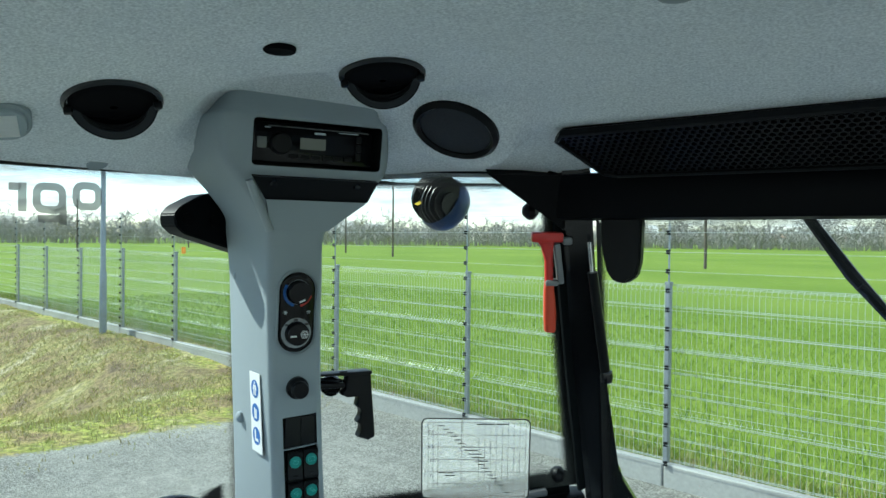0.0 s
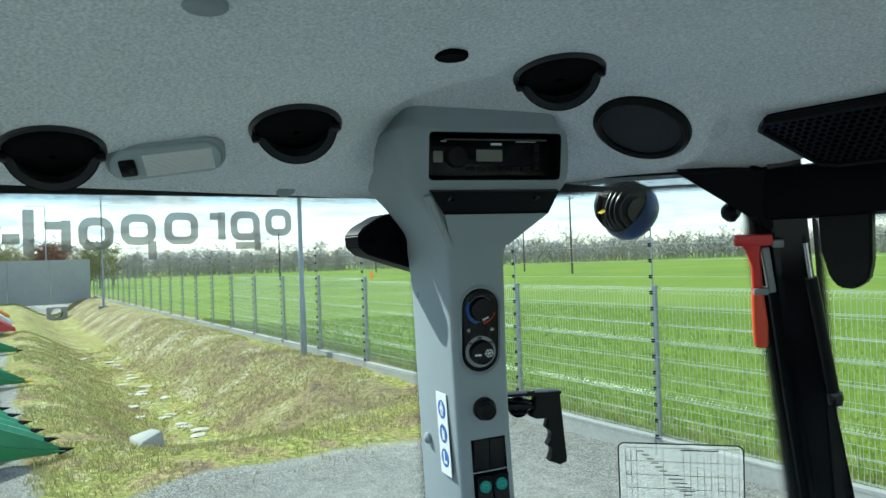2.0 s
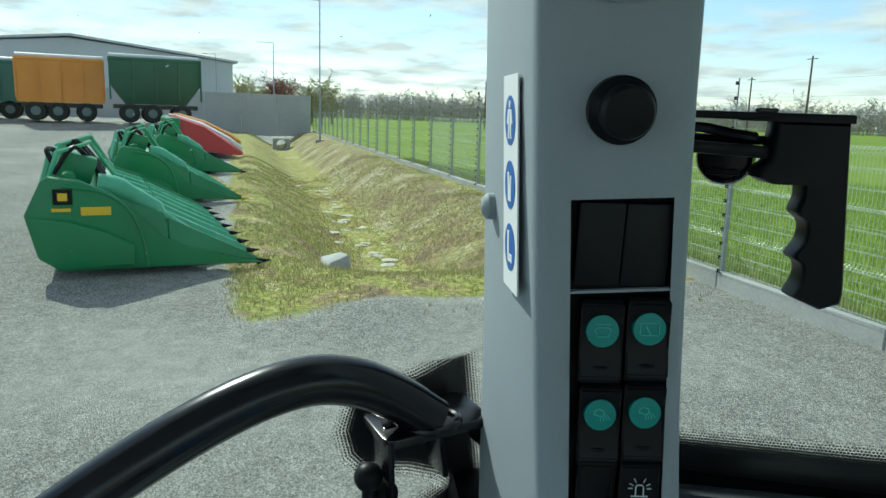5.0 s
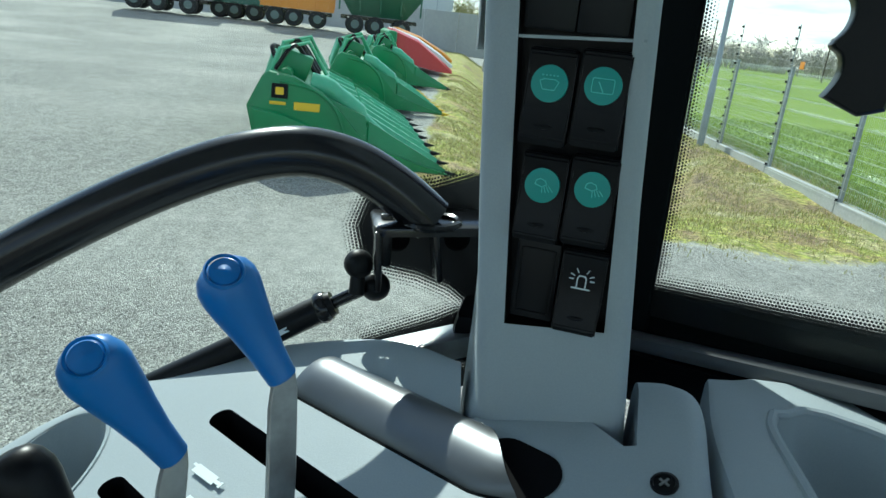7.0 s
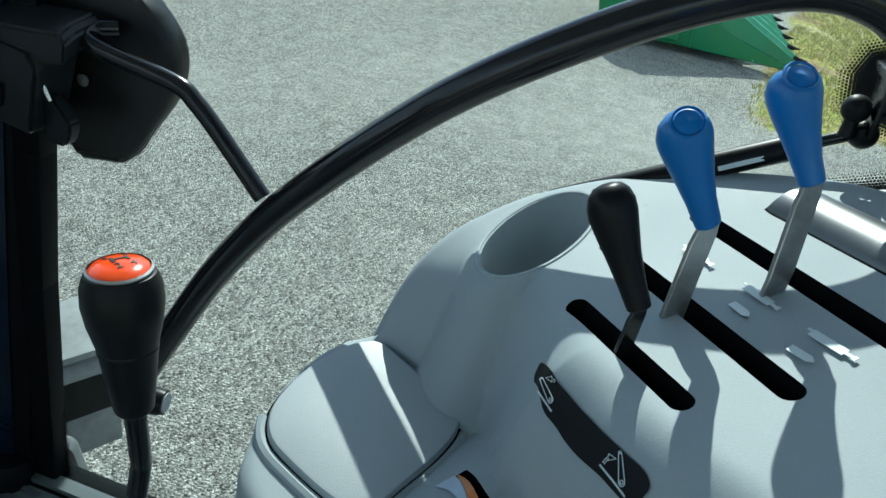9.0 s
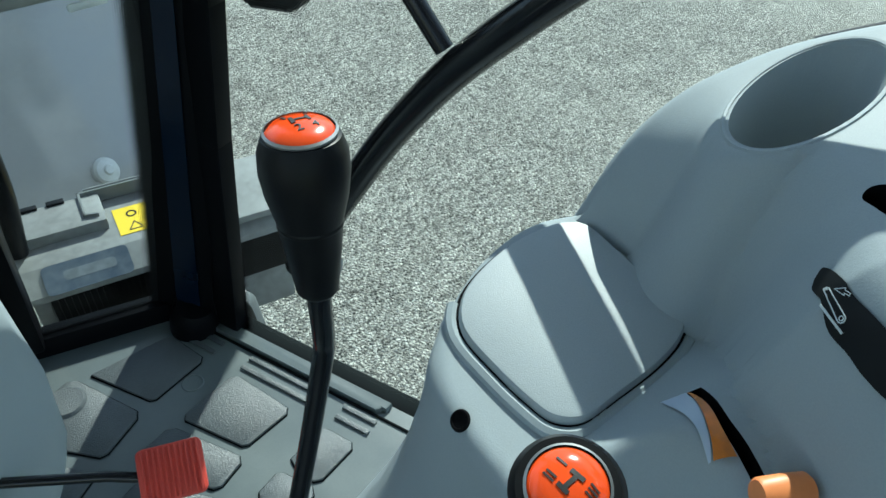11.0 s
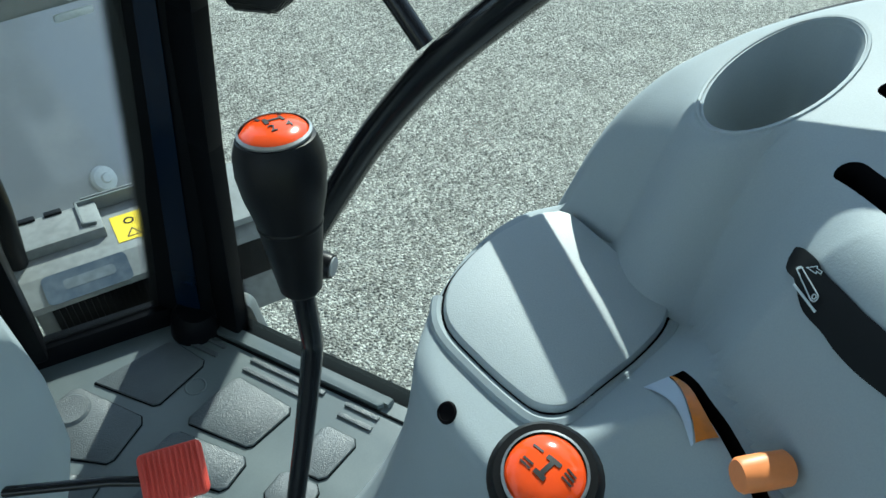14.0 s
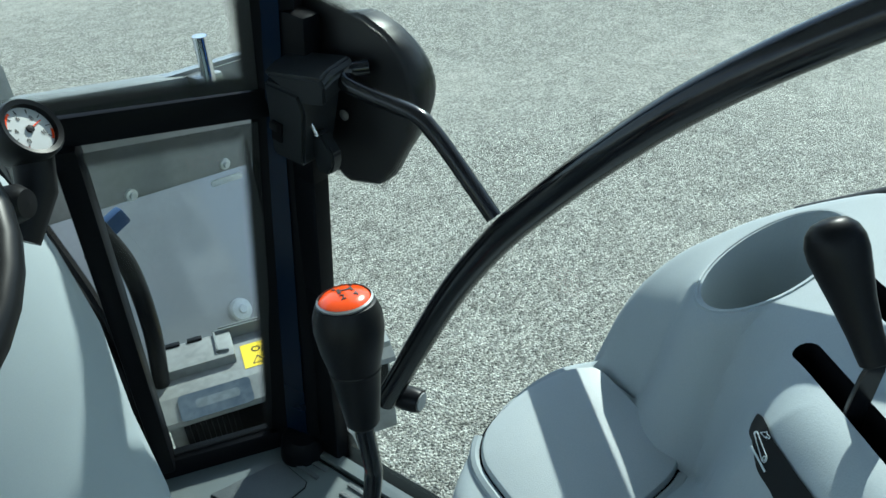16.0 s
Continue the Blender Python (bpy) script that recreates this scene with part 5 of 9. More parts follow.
part("post_reflection", bm, NAVY, frame_s, "raised strip with the post's navy reflection painted in")
part("post_foot", b_lathe([(0.0, 0.060), (0.030, 0.056), (0.040, 0.040), (0.043, 0.004), (0.043, 0.0), (0.0, 0.0)], 20, basis((0.944, 0.262, 0.893), (1, 0, 0), (0, -0.20, 1))), POSTB, frame_s)
bar([(0.974, 0.208, 0.90), (0.969, 0.165, 1.30), (0.967, 0.136, 1.50), (0.962, 0.101, 1.72)], 0.052, 0.03, POSTB, frame_s, "door_seal", up=(1, 0, 0), bev=0.006)
bar([(0.970, -0.874, 0.9), (0.960, -0.870, 2.40)], 0.05, 0.055, POSTB, frame_s, "middle_post", up=(1, 0, 0))
def slab(rows, depth, material, parent, name, label="", bev=0.006):
    """A closed post between a left and a right edge, row by row, of the given depth."""
    rings = []
    for a, b in rows:
        a, b = Vector(a), Vector(b)
        back = Vector((0, 0, 1)).cross(b - a).normalized() * depth
        if back.y > 0:
            back = -back
        rings.append([a, b, b + back, a + back])
    bm = b_loft(rings)
    bmesh.ops.bevel(bm, geom=bm.edges[:], offset=bev, segments=2, affect="EDGES")
    return part(name, bm, material, parent, label)


slab([((0.515, -1.095, 2.40), (0.462, -1.112, 2.40)), ((0.509, -1.128, 2.20), (0.461, -1.148, 2.20)), ((0.506, -1.162, 2.03), (0.456, -1.184, 2.03)), ((0.499, -1.207, 1.80), (0.443, -1.232, 1.83)), ((0.494, -1.226, 1.70), (0.400, -1.262, 1.745)), ((0.488, -1.246, 1.60), (0.340, -1.300, 1.66))], 0.055, BLACK, frame_s, "rear_post", bev=0.010)
bar([(0.523, -1.100, 2.39), (0.518, -1.132, 2.20), (0.515, -1.165, 2.03), (0.508, -1.212, 1.80)], 0.008, 0.016, SEAL, frame_s, "post_seal", up=(0.5, 0.8, 0), bev=0.004)
bar([(0.51, -1.135, 2.325), (-0.6, -1.135, 2.325)], 0.07, 0.078, POSTB, frame_s, "rear_beam", bev=0.012)
bm = b_loft([[Vector(p) for p in ((0.60, -1.02, 2.36), (0.50, -1.105, 2.36), (0.505, -1.112, 2.27))], [Vector(p) for p in ((0.61, -1.03, 2.37), (0.51, -1.125, 2.37), (0.515, -1.13, 2.27))]])
part("gusset", bm, POSTB, frame_s)
bar([(0.985, 0.35, 2.375), (0.985, -0.83, 2.378), (0.545, -1.125, 2.378)], 0.045, 0.026, SEAL, frame_s, "upper_rail", bev=0.004)
bar([(0.965, -0.78, 1.708), (0.920, -0.910, 1.700)], 0.060, 0.04, POSTB, frame_s, "waist_rail", bev=0.010)
bar([(0.925, -0.905, 1.700), (0.52, -1.228, 1.772)], 0.060, 0.04, POSTB, frame_s, "waist_rail", bev=0.010)
bar([(0.927, -0.884, 1.722), (0.562, -1.173, 1.796)], 0.020, 0.012, RAILG, frame_s, "waist_lip", bev=0.005, label="satin dark grey window rail")
bar([(0.945, -0.66, 1.672), (0.945, -0.80, 1.712)], 0.03, 0.018, STEEL, frame_s, "door_ledge", bev=0.004)
bar([(0.989, 0.30, 0.868), (0.990, -0.45, 0.868)], 0.034, 0.05, SEAL, frame_s, "door_sill", bev=0.004)
bar([(0.955, 0.305, 0.905), (0.69, 0.485, 0.905)], 0.035, 0.06, POSTB, frame_s, "front_lower_rail", bev=0.008)
bar([(0.945, 0.166, 1.610), (0.60, 0.385, 1.622)], 0.035, 0.040, POSTB, frame_s, "front_cross_rail", bev=0.01)
bar([(0.735, 0.30, 1.60), (0.765, 0.43, 0.93)], 0.03, 0.06, POSTB, frame_s, "inner_post", up=(0.5, 0.8, 0), bev=0.008)
for p in ((0.563, -1.105, 2.302), (0.552, -1.205, 1.82)):
    part("stop_knob", b_lathe([(0, 0.014), (0.010, 0.012), (0.0155, 0.004), (0.0155, -0.004), (0.008, -0.012), (0, -0.012)], 16, basis(p, (0, 1, 0), (0.5, 0.8, 0))), BLACKP, frame_s)
# left side closes the cab
bar([(-0.965, 0.3, 0.9), (-0.95, 0.05, 2.38)], 0.06, 0.09, POSTB, frame_s, "front_post", up=(1, 0, 0))
bar([(-0.965, -0.85, 0.9), (-0.955, -0.85, 2.4)], 0.07, 0.10, POSTB, frame_s, "middle_post", up=(1, 0, 0))
bar([(-0.51, -1.11, 2.40), (-0.48, -1.23, 1.6)], 0.06, 0.065, POSTB, frame_s, "rear_post", up=(1, 0, 0))
bar([(-0.985, 0.35, 2.385), (-0.985, -0.83, 2.385), (-0.545, -1.125, 2.385)], 0.05, 0.03, SEAL, frame_s, "upper_rail", bev=0.004)

bar([(0.931, -0.900, 1.715), (0.903, -0.864, 2.372)], 0.034, 0.006, SEAL, frame_s, "window_strip", up=(-0.56, 0.82, 0.06), bev=0.001)
# rear quarter window
w2 = thing("window_2", (0.7, -1.05, 1.78), "clear rear quarter window with a dotted enamel border", "window", kind="structure")
Q = [(0.940, -0.894, 1.722), (0.911, -0.858, 2.37), (0.524, -1.116, 2.37), (0.511, -1.231, 1.775)]
quad_pane("pane", Q, w2)
frit_band([(0.9393, -0.8931, 1.738), (0.911, -0.858, 2.37), (0.524, -1.116, 2.37), (0.5115, -1.226, 1.806)], (0.72, -1.02, 2.05), w2, 0.022)
bar([(0.938, -0.8975, 1.728), (0.533, -1.2145, 1.790)], 0.006, 0.028, SEAL, w2, "lower_seal", bev=0.002)
w3 = thing("window_3", (0, -1.2, 1.6), "clear rear window", "window", kind="structure")
R3 = [(0.46, -1.215, 1.60), (0.46, -1.145, 2.29), (-0.46, -1.145, 2.29), (-0.46, -1.215, 1.60)]
quad_pane("pane", R3, w3)
frit_band(R3, (0, -1.18, 1.9), w3, 0.004)
w4 = thing("window_4", (0.8, 0.3, 0.95), "clear front quarter windows with a dotted border", "window", kind="structure")
F1 = [(0.935, 0.318, 0.92), (0.928, 0.172, 1.584), (0.722, 0.318, 1.580), (0.755, 0.437, 0.92)]
quad_pane("pane", F1, w4)
frit_band(F1, (0.84, 0.3, 1.3), w4, 0.012)
F2 = [(0.930, 0.160, 1.630), (0.922, 0.055, 2.25), (0.58, 0.295, 2.25), (0.60, 0.37, 1.645)]
quad_pane("pane", F2, w4)
frit_band(F2, (0.78, 0.22, 1.9), w4, 0.012)

w5 = thing("window_5", (0, 0.4, 1.63), "clear curved windscreen of the cab", "window", kind="structure")
quad_pane("pane", [(0.60, 0.475, 1.63), (0.58, 0.33, 2.33), (-0.58, 0.33, 2.33), (-0.60, 0.475, 1.63)], w5, material=CLEAR)
w6 = thing("window_6", (-0.985, -0.3, 0.9), "clear glass of the opposite cab door", "window", kind="structure")
quad_pane("pane", [(-0.985, 0.22, 0.85), (-0.985, 0.04, 2.36), (-0.985, -0.80, 2.36), (-0.985, -0.80, 0.85)], w6, material=CLEAR)
# front wall below the windscreen
bm = b_box(1.30, 0.03, 0.78, Matrix.Translation((0.02, 0.485, 1.235)), 0.004)
solo("wall_front", bm, POSTB, "black steel front wall below the windscreen", "wall", kind="structure")

# floor with a rubber mat
solo("floor", b_prism([(0.972, 0.31), (0.70, 0.50), (-0.7, 0.50), (-0.98, 0.30), (-0.98, -1.2), (0.972, -1.2)], 0.80, 0.895), RUBBER_S, "dusty black rubber cab floor", "floor", kind="structure")
mat_t = thing("floor_mat", (0.8, 0.1, 0.895), "black rubber floor mat with raised pads, dusty", "mat")

# ---- things on the ceiling ----
def ceil_normal(x, y):
    e = 0.01
    return Vector(((ceil_z(x + e, y) - ceil_z(x - e, y)) / (2 * e), (ceil_z(x, y + e) - ceil_z(x, y - e)) / (2 * e), -1)).normalized()


def ceil_pose(x, y, xdir, tilt=None):
    n = tilt or ceil_normal(x, y)
    return basis((x, y, ceil_z(x, y)), xdir, n)


def air_vent(c, n, face, r=0.054):
    """A flush ring with a ball of louvres swung out of it towards the seat."""
    n = Vector(n).normalized()
    face = Vector(face).normalized()
    c = Vector(c)
    side = n.cross(face).normalized()
    m = basis(c, side, n)
    t = thing("air_vent", c, "round black swivelling air vent in the headliner", "air vent", "ceiling vents")
    part("ring", b_lathe([(r * 0.86, -0.012), (r * 0.88, 0.003), (r * 0.92, 0.005), (r * 0.98, 0.003), (r * 1.0, -0.006)], 40, m, caps=False), WORNFIN, t)
    part("bowl", b_lathe([(r * 0.86, 0.0005), (r * 0.80, 0.004), (r * 0.70, 0.006), (0.004, 0.008)], 32, m, caps=False), DARKIN, t)
    far = -(face - n * face.dot(n)).normalized()
    def on_ball(rho, phi, tau):
        return c + side * rho * math.cos(phi) + (far * math.cos(tau) + n * math.sin(tau)) * rho * math.sin(phi)
    arc = [math.pi * k / 28 for k in range(29)]
    taus = [radians(a) for a in (6, 14, 22, 30, 38, 42)]
    part("ball", b_loft([[on_ball(r * 0.85, f, a) for a in taus] + [on_ball(r * 0.88, f, a) for a in taus[::-1]] for f in arc]), BLACKP, t)
    flap = [on_ball(r * 0.80, f, radians(10)) for f in arc]
    part("flap", b_loft([flap, [p + n * 0.002 for p in flap]]), GLOSSB, t)
    for a in (20, 29.5, 40):
        part("louvre", b_loft([[on_ball(r * k, f, radians(a + w)) for k, w in ((0.70, -1.3), (0.86, -2.0), (0.86, 2.0), (0.70, 1.3))] for f in arc]), WORNFIN, t)
    for s in (-1, 1):
        part("lug", b_box(0.010, 0.008, 0.009, m @ Matrix.Translation((s * r * 0.86, 0, 0.008)), 0.003), BLACKP, t)
    return t


air_vent((0.873, -0.231, 2.374), (-0.36, 0.05, -1), (-0.86, 0.20, -0.30))
air_vent((0.757, -0.457, 2.403), (-0.30, 0.06, -1), (-0.74, 0.50, -0.34))
air_vent((0.551, -0.681, 2.452), (-0.16, 0.08, -1), (-0.52, 0.72, -0.36))

# loudspeaker grille
m = basis((0.573, -0.880, 2.412), (-0.80, -0.48, -0.25), Vector((-0.057, 0.54, -0.915))) @ Matrix.Scale(0.93, 4)
sp = thing("loudspeaker", m.translation, "round black mesh loudspeaker cover", "speaker")
part("rim", b_lathe([(0.058, -0.03), (0.058, 0.004), (0.063, 0.009), (0.070, 0.004), (0.072, -0.012)], 40, m, caps=False), BLACKP, sp)
part("mesh", b_lathe([(0.0, 0.004), (0.03, 0.0035), (0.058, 0.001)], 36, m), mat("speaker cloth", (0.03, 0.034, 0.042), 0.8, grain=0.9, scale=700, bump=0.8, col2=(0.006, 0.007, 0.009), dist=0.001), sp)

# dome light
m = basis((0.850, -0.343, 2.371), (-0.49, -0.87, 0.12), Vector((-0.62, 0.30, -0.72)))
dl = thing("dome_light", m.translation, "oblong clear ribbed dome light with a switch", "lamp")
part("lens", b_prism(rrect(0.122, 0.040, 0.018, 6), -0.01, 0.010, m, bev=0.005), LENSPL, dl)
bm = bmesh.new()
for i in range(16):
    b_box(0.075, 0.0010, 0.0016, m @ Matrix.Translation((0.014, -0.013 + i * 0.0018, 0.0105)), bm=bm)
part("ribs", bm, WHITE, dl)
part("switch", b_box(0.018, 0.022, 0.010, m @ Matrix.Translation((-0.041, 0.0, 0.009)), 0.003), GLOSSB, dl)
part("bezel", b_prism(rrect(0.130, 0.048, 0.022, 6), -0.012, 0.003, m, bev=0.002), GREY, dl)

for x, y, dark in ((0.564, -0.268, 0), (0.225, -0.352, 0), (0.176, -0.612, 0), (0.557, -0.519, 1)):
    m = ceil_pose(x, y, (1, 0, 0)) @ Matrix.Translation((0, 0, 0.0022))
    solo("ceiling_plug", b_lathe([(0.0, 0.002), (0.015, 0.0018), (0.0175, 0.0), (0.0175, -0.004)] if not dark else [(0.0, 0.001), (0.012, 0.001), (0.0155, 0.0015), (0.017, 0.0), (0.017, -0.004)], 24, m), DARKIN if dark else GREY, "small round cap in the headliner" if not dark else "small dark round hole cap in the headliner", "cap", "headliner caps")
solo("ceiling_plug", b_lathe([(0.0, 0.002), (0.014, 0.0015), (0.016, -0.004)], 20, basis((0.958, -0.555, 2.352), (0, 1, 0), (-0.5, 0, -0.85))), GREY, "small round cap in the headliner", "cap", "headliner caps")

# rear air intake grille with a honeycomb
g0, g1 = Vector((0.452, -1.010, 2.377)), Vector((-0.35, -1.010, 2.377))
gn = Vector((0.0, 0.45, -0.90))
m = basis((g0 + g1) / 2 + Vector((0, 0, 0.004)), g1 - g0, gn)
gr = thing("air_grille", m.translation, "black honeycomb air intake grille at the rear edge", "grille")
L_ = (g1 - g0).length
ol = [(-L_ / 2, 0.045), (-L_ / 2 + 0.012, 0.058), (L_ / 2, 0.072), (L_ / 2, -0.066), (-L_ / 2 + 0.06, -0.058), (-L_ / 2 + 0.04, -0.050)]
part("backing", b_prism(ol, -0.016, -0.008, m), DARKIN, gr)
bm = bmesh.new()
for i in range(len(ol)):
    a, b = Vector((*ol[i], 0)), Vector((*ol[(i + 1) % len(ol)], 0))
    b_box((b - a).length + 0.006, 0.006, 0.014, m @ basis((a + b) / 2, b - a, (0, 0, 1)), 0.002, 1, bm)
part("rim", bm, BLACKP, gr)
bm = bmesh.new()
cell = 0.0105
for j in range(16):
    for i in range(74):
        cx, cy = -L_ / 2 + 0.012 + (i + (j % 2) * 0.5) * cell * 1.0, -0.060 + j * cell * 0.87
        if cy > 0.052 + (cx + L_ / 2) * 0.018 or cx + L_ / 2 < 0.006 + max(0.0, 0.045 - cy) * 0.36:
            continue
        hexa = [(cx + cell * 0.577 * math.sin(radians(60 * k)), cy + cell * 0.577 * math.cos(radians(60 * k))) for k in range(6)]
        inn = [(cx + cell * 0.42 * math.sin(radians(60 * k)), cy + cell * 0.42 * math.cos(radians(60 * k))) for k in range(6)]
        o = [bm.verts.new(m @ Vector((*p, 0.002))) for p in hexa]
        q = [bm.verts.new(m @ Vector((*p, 0.002))) for p in inn]
        d = [bm.verts.new(m @ Vector((*p, -0.008))) for p in inn]
        for k in range(6):
            bm.faces.new((o[k], o[(k + 1) % 6], q[(k + 1) % 6], q[k]))
            bm.faces.new((q[k], q[(k + 1) % 6], d[(k + 1) % 6], d[k]))
part("honeycomb", bm, BLACKP, gr, "hexagon mesh")

# emergency hammer on the rear post
hm = thing("emergency_hammer", (0.52, -1.09, 2.09), "red emergency hammer in a grey clip on the rear post", "hammer")
m = basis((0.530, -1.112, 2.178), (-0.80, -0.55, 0.0), (0.03, 0.20, 1.0))
part("handle", b_loft([[m @ Vector((x + dx, y, z)) for x, y in rrect(w, 0.016, 0.006, 3)] for z, w, dx in ((-0.085, 0.016, 0.004), (-0.082, 0.020, 0.004), (-0.05, 0.022, 0.003), (-0.01, 0.018, 0.0), (0.0, 0.016, 0.0))]), REDORANGE, hm)
part("shaft", b_loft([[m @ Vector((x + dx, y, z)) for x, y in rrect(w, 0.014, 0.005, 3)] for z, w, dx in ((0.0, 0.015, 0.0), (0.04, 0.014, -0.002), (0.065, 0.022, -0.006), (0.072, 0.030, -0.008))]), RED, hm)
part("head", b_box(0.054, 0.018, 0.017, m @ Matrix.Translation((-0.006, 0, 0.080)), 0.004), RED, hm)
bm = b_box(0.010, 0.022, 0.070, m @ Matrix.Translation((0.015, 0.0, 0.035)) @ Matrix.Rotation(radians(-8), 4, "Y"), 0.003)
b_box(0.022, 0.022, 0.010, m @ Matrix.Translation((0.004, 0.0, 0.002)), 0.003, bm=bm)
b_box(0.016, 0.020, 0.012, m @ Matrix.Translation((0.028, 0.0, 0.074)), 0.003, bm=bm)
part("clip", bm, mat("grey clip", (0.22, 0.23, 0.24), 0.4), hm)
# rear window bracket, strut and wiper
rb = thing("window_bracket", (0.41, -1.14, 2.18), "black bracket of the rear window stay", "bracket")
bm = b_loft([[Vector((x, -1.118 + o, z)) for x, z in ((0.442, 2.29), (0.372, 2.29), (0.374, 2.22), (0.380, 2.195), (0.398, 2.183), (0.418, 2.185), (0.430, 2.20), (0.440, 2.24))] for o in (0, -0.018)])
bmesh.ops.bevel(bm, geom=bm.edges[:], offset=0.003, segments=2, affect="EDGES")
part("plate", bm, BLACKP, rb)
rs = thing("gas_strut", (0.46, -1.17, 2.0), "thin black gas strut along the rear post", "strut")
part("rod", b_tube([(0.452, -1.098, 2.25), (0.451, -1.112, 2.19)], 0.004, 10), CHROME, rs)
part("sleeve", b_tube([(0.451, -1.110, 2.20), (0.446, -1.160, 2.03)], 0.0085, 14), BLACKP, rs)
part("end", b_lathe([(0, 0.014), (0.010, 0.010), (0.012, 0.0), (0.010, -0.010), (0, -0.014)], 12, Matrix.Translation((0.445, -1.163, 2.020))), BLACK, rs)
wp = thing("rear_wiper", (0.1, -1.17, 2.2), "black rear wiper arm outside the glass", "wiper")
part("arm", b_tube([(0.142, -1.175, 2.29), (0.085, -1.195, 2.205), (0.0, -1.21, 2.10)], [0.008, 0.010, 0.006], 8), BLACKP, wp)
part("blade", b_tube([(0.075, -1.190, 2.19), (0.05, -1.20, 2.165), (-0.06, -1.21, 2.02)], 0.006, 8), BLACKP, wp)

# work lamp outside the quarter window
wk = thing("work_lamp", (0.80, -1.12, 2.36), "round black finned work lamp under the roof edge", "lamp")
wa = Vector((-0.16, -0.78, -0.42)).normalized()
wu = Vector((-0.85, 0.30, -0.22)); wu = (wu - wa * wu.dot(wa)).normalized()
m = basis(Vector((0.780, -1.140, 2.328)) + wa * 0.006, wu, wa)
part("body", b_lathe([(0.0, -0.040), (0.022, -0.038), (0.036, -0.028), (0.042, -0.010), (0.046, 0.004), (0.046, 0.012)], 28, m), BLACKP, wk)


def fin_back(o, v):
    return -0.006 - 0.052 * max(0.0, 1 - (o * o + v * v) / 0.050 ** 2) ** 0.42


for i in range(13):
    o = -0.045 + i * 0.0075
    half = math.sqrt(0.050 ** 2 - o * o) * 0.995
    vs_ = [-half + 2 * half * k / 18 for k in range(19)]
    notch = 0.012 if abs(i - 6) < 2 else 0.0
    rim = [(v, fin_back(o, v) + (notch if v > 0.008 else 0.0)) for v in vs_] + [(half, 0.004), (-half, 0.004)]
    part("fin", b_loft([[m @ Vector((o + w, v, a)) for v, a in rim] for w in (-0.0011, 0.0011)]), WORNFIN, wk)
part("bezel", b_lathe([(0.050, -0.004), (0.054, 0.004), (0.053, 0.022), (0.047, 0.034), (0.043, 0.036)], 36, m, caps=False), mat("dark blue lamp rim", (0.008, 0.035, 0.12), 0.3, stain=0.2), wk)
part("lens", b_lathe([(0, 0.033), (0.044, 0.031)], 28, m), DISPLAY, wk)
part("sticker", b_box(0.012, 0.020, 0.001, m @ Matrix.Translation((0, 0.026, -0.040)) @ Matrix.Rotation(radians(-30), 4, "X")), YELLOW, wk, "yellow sticker")
part("stalk", b_tube([m.translation, m.translation + Vector((0.0, 0.0, 0.08))], 0.012, 10), BLACKP, wk)

# latch grip of the quarter window
gp = thing("window_grip", (0.79, -0.86, 2.03), "black moulded window latch with a finger grip", "handle")
e1 = Vector((0.7678, -0.9204, 2.0235))
ax = Vector((-0.494, -0.869, 0.0)).normalized()
m = basis(e1, ax, (0, 0, 1))
part("upper_arm", b_box(0.088, 0.026, 0.0045, m @ Matrix.Translation((-0.061, 0.0, 0.0065)), 0.0018), BLACKP, gp, "flat upper arm")
part("top_plate", b_prism([(0.000, -0.014), (0.000, 0.014), (-0.030, 0.015), (-0.058, 0.011), (-0.058, -0.011), (-0.030, -0.015)], 0.0035, 0.0085, m, bev=0.0012), BLACKP, gp)
part("lower_arm", b_box(0.068, 0.012, 0.0075, m @ Matrix.Translation((-0.076, 0.0, -0.0130)) @ Matrix.Rotation(radians(3), 4, "Y"), 0.002), BLACKP, gp)
part("spring_clip", b_tube(spline([m @ Vector(p) for p in ((-0.098, -0.004, -0.004), (-0.085, -0.006, -0.001), (-0.066, -0.004, -0.004), (-0.050, 0.0, -0.006))], 4), 0.0030, 8), BLACK, gp)
part("catch", b_box(0.012, 0.006, 0.003, m @ Matrix.Translation((-0.048, -0.008, 0.0095)), 0.001), BLACK, gp)
hubm = basis((0.822, -0.886, 2.004), (0, 0, 1), (-0.62, 0.78, 0))
part("hub", b_lathe([(0, -0.012), (0.0165, -0.011), (0.0178, -0.006), (0.0178, 0.004), (0.0165, 0.008), (0.0145, 0.009), (0.0135, 0.006), (0, 0.006)], 28, hubm), GLOSSB, gp, "round black hub on the glass")
part("hub_stem", b_lathe([(0.009, -0.075), (0.009, -0.010)], 16, hubm), BLACKP, gp)
for dz in (-0.009, 0.009):
    part("hub_lug", b_box(0.004, 0.020, 0.010, hubm @ Matrix.Translation((dz, 0.0, 0.009)), 0.0015), BLACKP, gp)
part("pull_rod", b_tube([m @ Vector((-0.030, 0.004, -0.008)), m @ Vector((-0.110, 0.004, -0.007)), m @ Vector((-0.200, 0.006, -0.006))], 0.0028, 8), BLACK, gp)
side = [(0.0, 0.004), (0.0035, -0.040), (0.0085, -0.098), (0.0075, -0.104), (-0.004, -0.108), (-0.0215, -0.101)]
grooves = [(-0.0215, -0.101), (-0.0175, -0.093), (-0.0165, -0.086), (-0.0185, -0.080), (-0.0235, -0.076), (-0.0185, -0.068), (-0.0170, -0.060), (-0.0190, -0.054), (-0.0245, -0.049), (-0.0222, -0.040), (-0.0225, -0.032)]
grooves = [(p.x, p.y) for p in spline([(*p, 0) for p in grooves], 3)]
